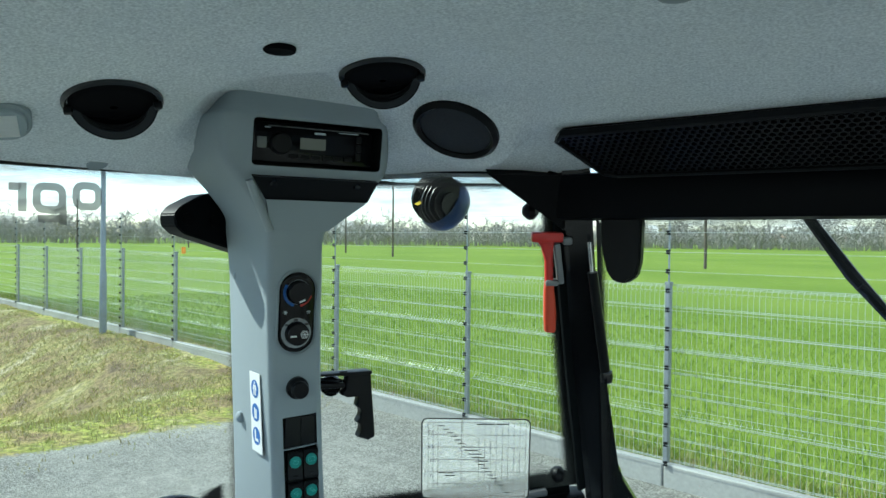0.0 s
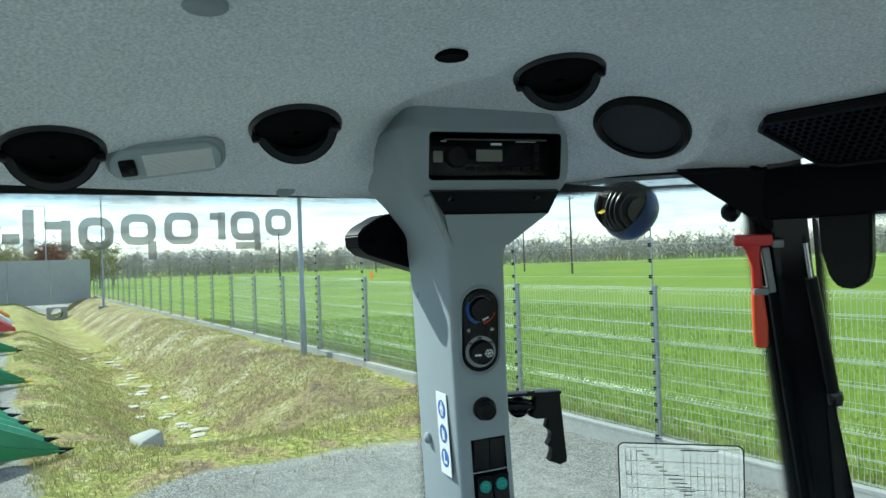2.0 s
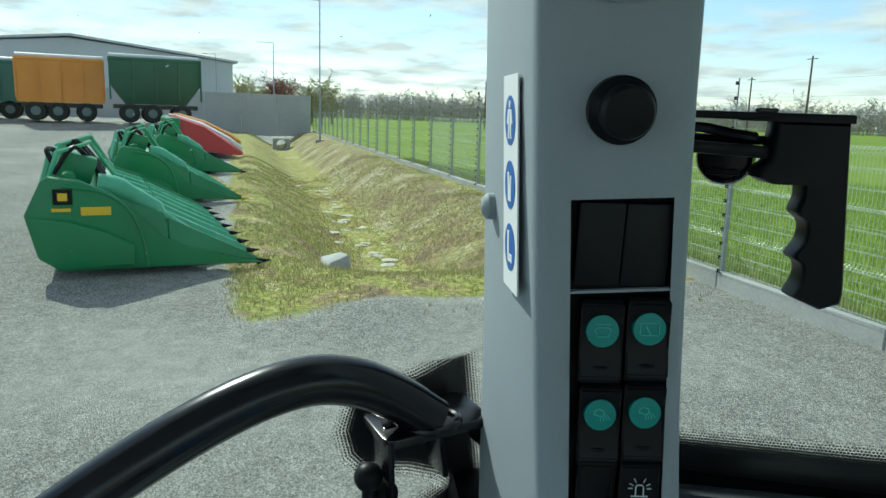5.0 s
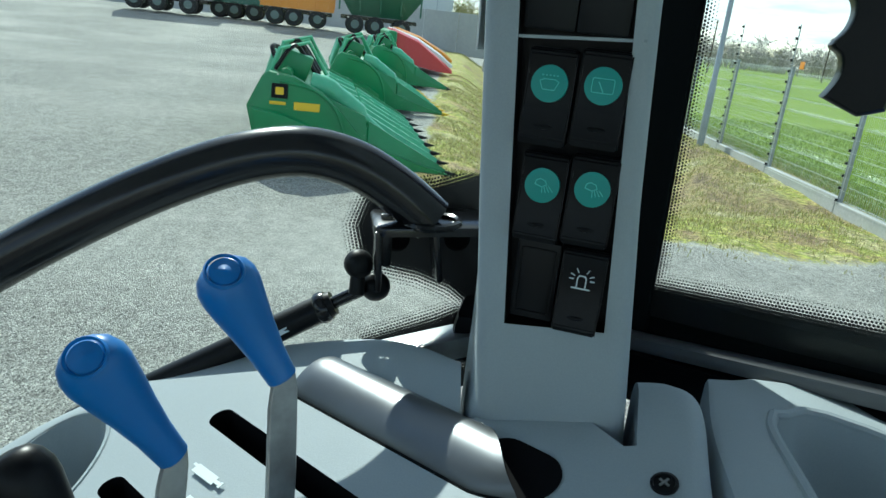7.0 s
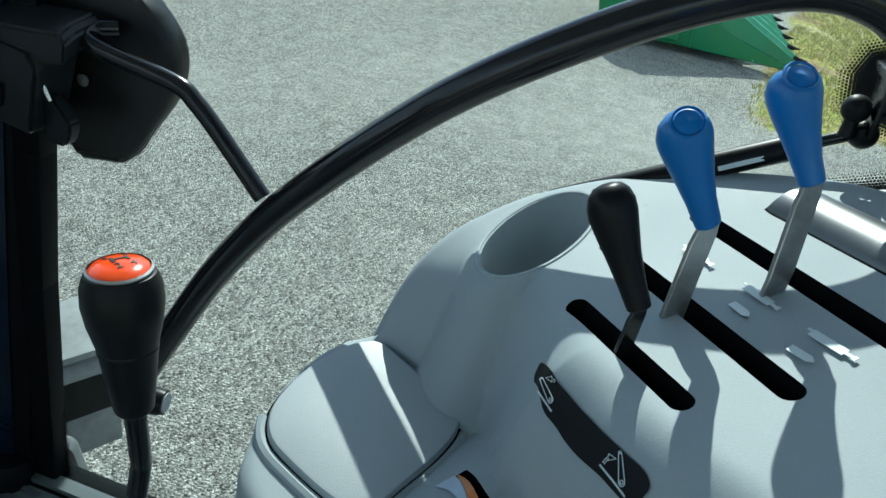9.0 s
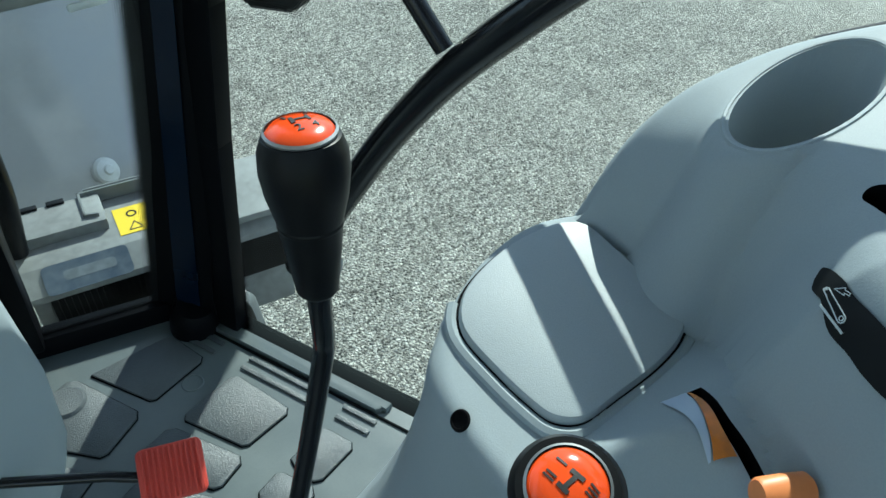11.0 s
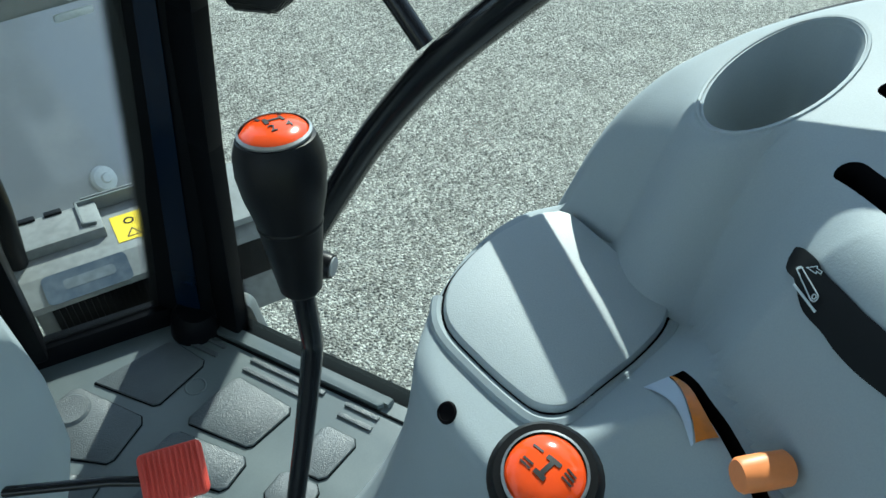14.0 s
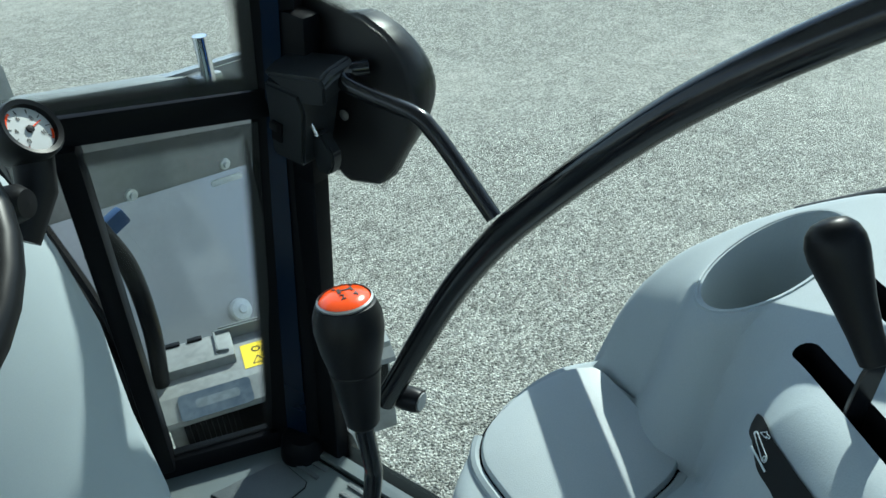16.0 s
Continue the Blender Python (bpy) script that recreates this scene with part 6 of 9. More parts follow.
prof = side[:-1] + grooves + [(-0.044, -0.032), (-0.050, -0.029), (-0.050, -0.024), (-0.044, -0.019), (-0.042, 0.004)]
gx, gz = -0.010, -0.055
bm = b_loft([[m @ Vector((gx + (x - gx) * k, o, gz + (z - gz) * (1 - (1 - k) * 0.3))) for x, z in prof] for o, k in ((-0.0105, 0.88), (-0.009, 0.96), (-0.006, 1.0), (0.006, 1.0), (0.009, 0.96), (0.0105, 0.88))])
part("grip", bm, BLACKP, gp, "grip with finger grooves")

# speed chart stuck on the quarter window
c0, c1, c2 = Vector((0.719, -1.003, 1.943)), Vector((0.561, -1.108, 1.943)), Vector((0.729, -1.022, 1.795))
ch = thing("speed_chart", (0.65, -1.06, 1.79), "clear rectangular speed chart sticker on the window", "sticker")
W_, H_ = (c1 - c0).length, (c0 - c2).length
m = basis((c0 + c1) / 2 + (c2 - c0) / 2, c1 - c0, (c1 - c0).cross(c0 - c2))
sheet = bpy.data.materials.new("milky film"); sheet.use_nodes = True
sn, sl = sheet.node_tree.nodes, sheet.node_tree.links
mxs = sn.new("ShaderNodeMixShader"); mxs.inputs[0].default_value = 0.26
tr = sn.new("ShaderNodeBsdfTransparent"); tl = sn.new("ShaderNodeBsdfTranslucent"); tl.inputs["Color"].default_value = (0.7, 0.72, 0.68, 1)
sl.new(tr.outputs[0], mxs.inputs[1]); sl.new(tl.outputs[0], mxs.inputs[2]); sl.new(mxs.outputs[0], sn["Material Output"].inputs[0])
part("film", b_prism(rrect(W_, H_, 0.010, 4), 0.004, 0.0045, m), sheet, ch, "milky see-through film", False)
part("border", b_line(rrect(W_ - 0.002, H_ - 0.002, 0.010, 4), 0.0022, 0.0048, 0.0052, m, closed=True), BLACKPRINT, ch)
bm = bmesh.new()
x0, x1, y0, y1 = -W_ / 2 + 0.012, W_ / 2 - 0.008, -H_ / 2 + 0.006, H_ / 2 - 0.008
for k in range(7):
    yy = y0 + (y1 - y0) * k / 6
    b_line([(x0, yy), (x1, yy)], 0.0007, 0.0048, 0.0051, m, bm)
for k in (0, 0.05, 0.10, 0.34, 0.52, 0.58, 0.64, 0.70, 0.76, 0.82, 0.88, 0.94, 1.0):
    xx = x0 + (x1 - x0) * k
    b_line([(xx, y0), (xx, y1)], 0.0006, 0.0048, 0.0051, m, bm)
part("grid", bm, BLACKPRINT, ch)
bm = bmesh.new()
for k in range(20):
    xx = x0 + 0.018 + (x1 - x0 - 0.05) * (k / 20) ** 0.9
    yy = y1 - 0.006 - (y1 - y0 - 0.010) * k / 19.5
    b_line([(xx, yy), (xx + 0.010 + 0.012 * (k in (6, 7, 8, 9, 10)), yy)], 0.0016, 0.0048, 0.0052, m, bm)
part("speed_bars", bm, BLACKPRINT, ch)
for k, s in enumerate(("C1", "C2", "I", "II", "III")):
    part("print", text_bm(s, 0.008, m @ Matrix.Translation((x0 + 0.0045, y1 - 0.018 - k * 0.0265, 0.0050))), BLACKPRINT, ch)
part("print", text_bm("12 x 12", 0.005, m @ Matrix.Translation((x0 - 0.005, y0 + 0.045, 0.0050)) @ Matrix.Rotation(radians(90), 4, "Z")), BLACKPRINT, ch)
bm = bmesh.new()
for xx, yy, w in ((0.02, -0.026, 0.012), (0.035, -0.026, 0.008), (0.03, -0.031, 0.016), (0.085, 0.064, 0.03), (0.12, 0.064, 0.02)):
    b_line([(x0 + xx, yy), (x0 + xx + w, yy)], 0.002, 0.0048, 0.0052, m, bm)
for xx, yy in ((0.028, -0.052), (0.05, -0.052), (0.05, -0.045), (0.062, -0.038)):
    b_line(circle(0.004, 12, x0 + xx, yy), 0.0006, 0.0048, 0.0052, m, bm, True)
part("small_print", bm, BLACKPRINT, ch)

# film shapes on the door glass
sg = thing("glass_film", (0.983, -0.4, 2.27), "grey see-through film shapes on the door glass", "sticker")
FILM = bpy.data.materials.new("grey film"); FILM.use_nodes = True
fn_, fl_ = FILM.node_tree.nodes, FILM.node_tree.links
mxf = fn_.new("ShaderNodeMixShader"); mxf.inputs[0].default_value = 0.80
trf = fn_.new("ShaderNodeBsdfTransparent"); fn_["Principled BSDF"].inputs["Base Color"].default_value = (0.27, 0.27, 0.255, 1)
fl_.new(trf.outputs[0], mxf.inputs[1]); fl_.new(fn_["Principled BSDF"].outputs[0], mxf.inputs[2]); fl_.new(mxf.outputs[0], fn_["Material Output"].inputs[0])
gm_ = basis((0.9815, 0, 0), (0, -1, 0), (-1, 0, 0))


def flat_shape(outer, inner=None):
    """A flat film shape; a ring where an inner outline is given."""
    bm = bmesh.new()
    o = [bm.verts.new(gm_ @ Vector((x, z, 0))) for x, z in outer]
    if inner:
        q = [bm.verts.new(gm_ @ Vector((x, z, 0))) for x, z in inner]
        n = len(o)
        for i in range(n):
            bm.faces.new((o[i], o[(i + 1) % n], q[(i + 1) % n], q[i]))
    else:
        bm.faces.new(o)
    part("shape", bm, FILM, sg, smooth=False)


def film_z(y):
    return 2.3075 - 0.065 * (y + 0.555)


def ring_shape(y, w, h, dz=0.0, stroke=0.0105):
    z = film_z(y) + dz
    flat_shape(rrect(w, h, 0.015, 5, -y, z), rrect(w - 2 * stroke, h - 2 * stroke, 0.006, 5, -y, z))


def bar_shape(y, w, h, dz=0.0):
    flat_shape(rrect(w, h, 0.001, 2, -y, film_z(y) + dz))


for y, w, h, dz in ((-0.5545, 0.043, 0.040, 0.0), (-0.502, 0.045, 0.042, -0.002), (-0.410, 0.046, 0.043, 0.0), (-0.354, 0.044, 0.040, 0.002), (-0.303, 0.041, 0.041, 0.0)):
    ring_shape(y, w, h, dz)
for y, w, h, dz in ((-0.505, 0.038, 0.010, -0.030), (-0.520, 0.010, 0.026, -0.026), (-0.4665, 0.011, 0.038, 0.0), (-0.4575, 0.016, 0.010, 0.014), (-0.371, 0.011, 0.024, -0.026), (-0.2690, 0.011, 0.037, 0.0), (-0.2550, 0.018, 0.010, 0.013), (-0.2290, 0.012, 0.055, 0.006), (-0.211, 0.018, 0.012, 0.0)):
    bar_shape(y, w, h, dz)

# ---- control pillar ----
PU = Vector((-0.431, -0.902, 0))                       # along the face
PN = Vector((-0.898, 0.429, -0.10)).normalized()       # out of the face, into the cab
PV = PU.cross(PN)
PV = PV if PV.z > 0 else -PV
PO = Vector((0.7715, -0.7705, 1.9155))


def pf(u, z, n=0.0):
    """A point of the pillar's face by its place along the face, its height and its distance out of it."""
    return PO + PU * u + PV * ((z - PO.z) / PV.z) + PN * n


def face_pose(u, z, n=0.0):
    return basis(pf(u, z, n), PU, PN)


cp = thing("control_pillar", (0.85, -0.78, 1.70), "grey moulded plastic control pillar between door and quarter window", "pillar")


def section(z, ul, ur, n, bl, br, r=0.012):
    """Outline of the pillar at height z: front corners along the face, back corners in the plan, rounded."""
    c = [pf(ul, z, n), pf(ur, z, n), Vector((br[0], br[1], z)), Vector((bl[0], bl[1], z))]
    o = []
    for i in range(4):
        a, b, d = c[i - 1], c[i], c[(i + 1) % 4]
        r1, r2 = min(r, (a - b).length * 0.4), min(r, (d - b).length * 0.4)
        p, q = b + (a - b).normalized() * r1, b + (d - b).normalized() * r2
        for k in range(5):
            t = k / 4
            o.append(p * (1 - t) ** 2 + b * (2 * t * (1 - t)) + q * t * t)
    return o


secs = [section(1.655, -0.034, 0.059, 0.004, (0.933, -0.775), (0.90, -0.88)),
        section(1.712, -0.034, 0.0580, 0.002, (0.933, -0.775), (0.90, -0.88)),
        section(1.727, -0.0290, 0.0560, 0.0, (0.933, -0.775), (0.90, -0.88)),
        section(1.86, -0.0415, 0.0400, 0.0, (0.935, -0.775), (0.90, -0.87)),
        section(2.04, -0.0545, 0.0262, 0.0, (0.940, -0.772), (0.90, -0.86)),
        section(2.19, -0.063, 0.021, 0.0, (0.944, -0.770), (0.90, -0.86)),
        section(2.255, -0.066, 0.021, 0.0, (0.948, -0.766), (0.90, -0.87)),
        section(2.285, -0.078, 0.042, 0.006, (0.930, -0.748), (0.90, -0.885)),
        section(2.32, -0.104, 0.078, 0.014, (0.940, -0.725), (0.89, -0.91)),
        section(2.335, -0.118, 0.096, 0.020, (0.945, -0.712), (0.88, -0.92), 0.016),
        section(2.36, -0.136, 0.108, 0.026, (0.950, -0.690), (0.87, -0.93), 0.016),
        section(2.415, -0.142, 0.106, 0.030, (0.950, -0.655), (0.86, -0.92), 0.02),
        section(2.432, -0.128, 0.094, 0.024, (0.92, -0.65), (0.85, -0.91), 0.02),
        section(2.50, -0.11, 0.08, 0.0, (0.90, -0.65), (0.84, -0.90), 0.02)]
def dense(secs, k=4):
    o = []
    for i in range(len(secs) - 1):
        a, b = secs[max(0, i - 1)], secs[i]
        c, d = secs[i + 1], secs[min(len(secs) - 1, i + 2)]
        for j in range(k):
            t = j / k
            o.append([p1 + (p2 - p1) * t for p1, p2 in zip(b, c)] if i < 3 else
                     [0.5 * ((2 * p1) + (p2 - p0) * t + (2 * p0 - 5 * p1 + 4 * p2 - p3) * t * t + (3 * p1 - p0 - 3 * p2 + p3) * t ** 3) for p0, p1, p2, p3 in zip(a, b, c, d)])
    return o + [secs[-1]]
body = part("body", b_loft(dense(secs)), GREY, cp, "grey pillar cover")
cuts = []
# radio opening, switch panel recess, lower pocket of the head
m = face_pose(-0.004, 2.384, 0.0)
cuts.append((b_prism(rrect(0.190, 0.064, 0.006, 3), -0.05, 0.08, m), BLACKP))
m2 = face_pose(-0.001, 1.896, 0.0)
shear = [(-0.0325, 0.0890), (0.0195, 0.0920), (0.0350, -0.1040), (-0.0180, -0.1110)]
cuts.append((b_prism(shear, -0.012, 0.03, m2), BLACKP))
ctrl = face_pose(-0.0185, 2.1425, 0.0)
cuts.append((b_prism(rrect(0.054, 0.119, 0.0265, 8), -0.004, 0.03, ctrl), GLOSSB))
carve(body, cuts)
# pocket flap under the radio
m = face_pose(-0.006, 2.322, 0.0)
bm = b_loft([[pf(u, z, n) for u, z, n in ((-0.098, 2.337, 0.030), (0.088, 2.337, 0.030), (0.080, 2.306, 0.012), (-0.074, 2.306, 0.012))], [pf(u, z, n) for u, z, n in ((-0.098, 2.340, 0.020), (0.088, 2.340, 0.020), (0.080, 2.306, 0.004), (-0.074, 2.306, 0.004))]])
part("pocket_flap", bm, BLACKP, cp, "dark hinged flap under the radio")
for u in (-0.068, 0.056):
    part("flap_screw", b_lathe([(0, 0.004), (0.005, 0.0035), (0.006, 0)], 12, basis(pf(u, 2.330, 0.024), PU, PN * 0.7 + Vector((0, 0, -0.6)))), BLACK, cp)
bm = b_loft([[pf(u, z, n) for u, z, n in ((-0.074, 2.306, 0.016), (0.078, 2.306, 0.016), (0.022, 2.262, 0.004), (-0.062, 2.262, 0.004))], [pf(u, z, n) for u, z, n in ((-0.074, 2.306, -0.01), (0.078, 2.306, -0.01), (0.022, 2.262, -0.01), (-0.062, 2.262, -0.01))]])
part("chin", bm, GREY, cp)
part("chin_strip", b_tube(spline([pf(u, z, n) for u, z, n in ((-0.100, 2.333, 0.022), (-0.086, 2.305, 0.014), (-0.070, 2.275, 0.006), (-0.064, 2.262, 0.004))], 4), 0.006, 10), GREY_LID, cp)

# heater panel with two dials
hp_ = part("heater_panel", b_prism(rrect(0.050, 0.115, 0.0245, 8), -0.004, 0.0012, ctrl, bev=0.0006), GLOSSB, cp, "black oblong heater panel")
bm = b_line(rrect(0.060, 0.125, 0.0295, 10), 0.003, 0.0, 0.003, ctrl, closed=True)
part("panel_rim", bm, GREY, cp)
for k, zz in enumerate((0.0305, -0.0305)):
    dm = ctrl @ Matrix.Translation((0, zz, 0.0012))
    d = part("dial_ring", b_lathe([(0.0175, 0.0), (0.0180, 0.0012), (0.0222, 0.0012), (0.0226, 0.0)], 40, dm, caps=False), GLOSSB if k == 0 else RINGG, cp, "dark dial ring" if k == 0 else "grey dial ring")
    part("dial_edge", b_lathe([(0.0176, 0.0012), (0.0180, 0.0017), (0.0184, 0.0012)], 40, dm, caps=False), RINGG, d)
    part("dial_knob", b_lathe([(0.0172, 0.0), (0.0168, 0.010), (0.0155, 0.0125), (0.0, 0.0130)], 36, dm), GLOSSB, cp)
    part("dial_pointer", b_box(0.0095, 0.0026, 0.0008, dm @ Matrix.Translation((-0.008, -0.002, 0.0132)) if k else dm @ Matrix.Translation((0.003, -0.0115, 0.0132)) @ Matrix.Rotation(radians(22), 4, "Z"), 0.0003, 1), WHITE, cp)
    if k == 0:
        part("cold_arc", b_line(circle(0.0202, 10, a0=150, a1=250), 0.004, 0.0012, 0.0018, dm), BLUEPRINT, cp, "blue arc")
        part("hot_arc", b_line(circle(0.0202, 8, a0=285, a1=340), 0.004, 0.0012, 0.0018, dm), REDPRINT, cp, "red arc")
    else:
        fl = bmesh.new()
        for a in range(0, 180, 60):
            ca, sa = math.cos(radians(a)), math.sin(radians(a))
            b_line([(0.0085 - 0.0065 * ca, -0.0065 * sa), (0.0085 + 0.0065 * ca, 0.0065 * sa)], 0.0009, 0.0130, 0.0136, dm, fl)
            for s in (-1, 1):
                for o in (-28, 28):
                    cb, sb = math.cos(radians(a + o)), math.sin(radians(a + o))
                    b_line([(0.0085 + s * 0.004 * ca, s * 0.004 * sa), (0.0085 + s * 0.0058 * cb, s * 0.0058 * sb)], 0.0008, 0.0130, 0.0136, dm, fl)
        part("snowflake", fl, WHITE, cp, "white snowflake print")
        for a, wd in ((140, 0.003), (95, 0.0045), (40, 0.0045)):
            part("mark", b_line([(0.0202 * math.cos(radians(a)) - wd / 2, 0.0202 * math.sin(radians(a))), (0.0202 * math.cos(radians(a)) + wd / 2, 0.0202 * math.sin(radians(a)))], 0.0028, 0.0012, 0.0018, dm), BLACKPRINT, cp)
fl = bmesh.new()
for sx in (-0.0175, 0.0175):
    for a in range(0, 180, 60):
        ca, sa = math.cos(radians(a)), math.sin(radians(a))
        b_line([(sx - 0.003 * ca, 0.0005 - 0.003 * sa), (sx + 0.003 * ca, 0.0005 + 0.003 * sa)], 0.0006, 0.0012, 0.0017, ctrl, fl)
part("panel_print", fl, LIGHTPRINT, cp)
# push knob
km = face_pose(-0.0135, 2.030, 0.0)
kb = part("push_knob", b_lathe([(0.0165, -0.001), (0.0165, 0.006), (0.013, 0.008), (0.0120, 0.010), (0.0128, 0.011), (0.0128, 0.018), (0.0112, 0.0205), (0.0, 0.0212)], 32, km), BLACKP, cp, "black push knob")
# rocker switches and blanks
def rocker(u, z, kind):
    sw = face_pose(u, z, -0.004)
    w, h = 0.0228, 0.0445
    if kind == "blank":
        return part("blank_cover", b_prism(rrect(w + 0.001, h, 0.0015, 2), -0.004, 0.0015, sw, bev=0.0008), PLATEB, cp, "black blank cover")
    if kind == "frame":
        b = part("blank_cover", b_prism(rrect(w, h, 0.0015, 2), -0.004, 0.003, sw, bev=0.0008), BLACKP, cp, "black blank cover with a raised frame")
        part("raised_frame", b_line(rrect(w - 0.005, h - 0.008, 0.001, 2), 0.0008, 0.003, 0.0038, sw, closed=True), BLACKP, b)
        return b
    prof = [(-h / 2, 0.0), (-h / 2, 0.0105), (-h / 2 + 0.004, 0.0125), (-h * 0.12, 0.0075), (h * 0.22, 0.0045), (h / 2 - 0.002, 0.0055), (h / 2, 0.003), (h / 2, 0.0)]
    bm = b_loft([[sw @ Vector((x, y, z_)) for y, z_ in prof] for x in (-w / 2, w / 2)])
    bmesh.ops.bevel(bm, geom=bm.edges[:], offset=0.0009, segments=2, affect="EDGES")
    s = part("rocker_switch", bm, BLACKP, cp, "black rocker switch")
    part("nub", b_tube([sw @ Vector((x, -h * 0.30, 0.0105 - abs(x) * 0.25)) for x in (-0.006, 0, 0.006)], 0.0012, 8), BLACKP, s)
    im = sw @ Matrix.Translation((0, h * 0.15, 0.0074)) @ Matrix.Rotation(radians(-11), 4, "X")
    ic = bmesh.new()
    if kind != "beacon":
        part("lens", b_lathe([(0.0086, -0.003), (0.0086, 0.0006), (0.0, 0.0009)], 28, im), TEAL, s, "round teal lens")
        if kind == "wash":
            b_line([(-0.0045, 0.001), (-0.0028, -0.0028), (0.0028, -0.0028), (0.0045, 0.001), (0.0025, 0.002), (-0.0025, 0.002)], 0.0004, 0.0009, 0.0013, im, ic, True)
            for k in range(5):
                b_box(0.0007, 0.0007, 0.0004, im @ Matrix.Translation((-0.0034 + k * 0.0017, 0.0038, 0.0011)), bm=ic)
        elif kind == "rear":
            b_line(rrect(0.010, 0.0065, 0.0008, 2), 0.0004, 0.0009, 0.0013, im, ic, True)
            b_line([(-0.002, 0.0015), (0.0005, -0.003)], 0.0005, 0.0009, 0.0013, im, ic)
        else:
            b_line([(-0.0035, 0.0004), (-0.003, 0.0025), (-0.001, 0.0034), (0.0015, 0.0025), (0.0022, 0.0006), (0.0, -0.0006)], 0.0005, 0.0009, 0.0013, im, ic, True)
            for k in range(4):
                b_line([(0.0002 + k * 0.0010, -0.0010 + k * 0.0004), (0.0004 + k * 0.0017, -0.0035 + k * 0.0004)], 0.0004, 0.0009, 0.0013, im, ic)
        part("symbol", ic, TEALLINE, s)
    else:
        b_line([(-0.0022, -0.0035), (-0.0022, 0.0015), (-0.0014, 0.0028), (0.0014, 0.0028), (0.0022, 0.0015), (0.0022, -0.0035)], 0.0006, -0.0004, 0.0003, im, ic)
        b_line([(-0.0045, -0.0038), (0.0045, -0.0038)], 0.0007, -0.0004, 0.0003, im, ic)
        for a in (25, 60, 120, 155, 0, 180):
            ca, sa = math.cos(radians(a)), math.sin(radians(a))
            b_line([(0.0042 * ca, 0.0008 + 0.0042 * sa), (0.0064 * ca, 0.0008 + 0.0064 * sa)], 0.0005, -0.0004, 0.0003, im, ic)
        part("symbol", ic, LIGHTPRINT, s, "pale beacon symbol")
    return s
for u0, dz in ((-0.0122, 0.0), (0.0122, 0.0)):
    rocker(u0 - 0.0040, 1.961, "blank")
rocker(-0.0118, 1.909, "wash"); rocker(0.0128, 1.911, "rear")
rocker(-0.0085, 1.860, "lamp"); rocker(0.0158, 1.862, "lamp")
rocker(-0.0058, 1.8135, "frame"); rocker(0.0182, 1.8135, "beacon")
bm = b_line([(-0.030, 0.039), (0.029, 0.043)], 0.0014, -0.004, -0.001, m2)
part("divider", bm, GREY, cp)
# side face: sticker with three blue signs, two caps
sd = Vector((0.151, -0.0525, 0)).normalized()
sn_ = Vector((-sd.y, sd.x, -0.045)).normalized()
sm = basis(Vector((0.8325, -0.7365, 1.987)) + sn_ * 0.0022, -sd, sn_)
st = part("safety_sticker", b_prism(rrect(0.039, 0.122, 0.0015, 2), 0.0, 0.0009, sm), WHITE, cp, "white sticker with three blue safety signs", False)
for k, yy in enumerate((0.036, 0.0, -0.036)):
    part("blue_sign", b_prism(circle(0.0138, 24, 0, yy), 0.0009, 0.0012, sm), BLUEPRINT, st, "", False)
    g = bmesh.new()
    if k == 0:
        b_line([(-0.003, yy - 0.009), (-0.002, yy + 0.003)], 0.0032, 0.0012, 0.0015, sm, g)
        b_line([(0.003, yy - 0.009), (0.002, yy + 0.003)], 0.0032, 0.0012, 0.0015, sm, g)
        b_line([(-0.006, yy - 0.001), (-0.004, yy + 0.005), (0.004, yy + 0.005), (0.006, yy - 0.001)], 0.0026, 0.0012, 0.0015, sm, g)
        b_prism(circle(0.0022, 10, 0, yy + 0.009), 0.0012, 0.0015, sm, g)
    elif k == 1:
        b_line([(-0.002, yy - 0.008), (-0.003, yy + 0.006)], 0.004, 0.0012, 0.0015, sm, g)
        b_line([(0.002, yy - 0.008), (0.003, yy + 0.004)], 0.004, 0.0012, 0.0015, sm, g)
    else:
        b_line([(-0.003, yy + 0.008), (-0.003, yy - 0.006), (0.006, yy - 0.006)], 0.0045, 0.0012, 0.0015, sm, g)
    part("sign_print", g, WHITE, st, "", False)
for x, y, z in ((0.909, -0.7603, 2.191), (0.897, -0.7568, 1.966)):
    part("screw_cap", b_lathe([(0, 0.006), (0.006, 0.005), (0.0088, 0.002), (0.009, -0.004)], 18, basis((x, y, z), (0, 0, 1), sn_)), GREY, cp)

# car radio
rd = thing("car_radio", pf(-0.004, 2.384), "black single-slot car radio in the pillar head", "radio")
m = face_pose(-0.004, 2.384, 0.004)
part("case", b_prism(rrect(0.180, 0.054, 0.003, 2), -0.03, 0.006, m, bev=0.002), GLOSSB, rd)
part("display", b_prism(rrect(0.038, 0.016, 0.001, 2, -0.004, 0.002), 0.006, 0.0068, m), DISPLAY, rd)
part("volume_knob", b_lathe([(0.0155, 0.005), (0.0150, 0.014), (0.013, 0.016), (0.0, 0.0165)], 28, m @ Matrix.Translation((-0.052, 0, 0))), BLACKP, rd)
for k in range(6):
    part("preset_button", b_box(0.013, 0.006, 0.003, m @ Matrix.Translation((-0.032 + k * 0.0165, -0.0165, 0.007)), 0.001), BLACKP, rd)
for k in range(3):
    part("side_button", b_box(0.008, 0.010, 0.003, m @ Matrix.Translation((0.066, 0.013 - k * 0.0125, 0.007)), 0.001), BLACKP, rd)
part("cut_button", b_box(0.014, 0.016, 0.004, m @ Matrix.Translation((-0.078, 0.0, 0.007)), 0.002), DISPLAY, rd)
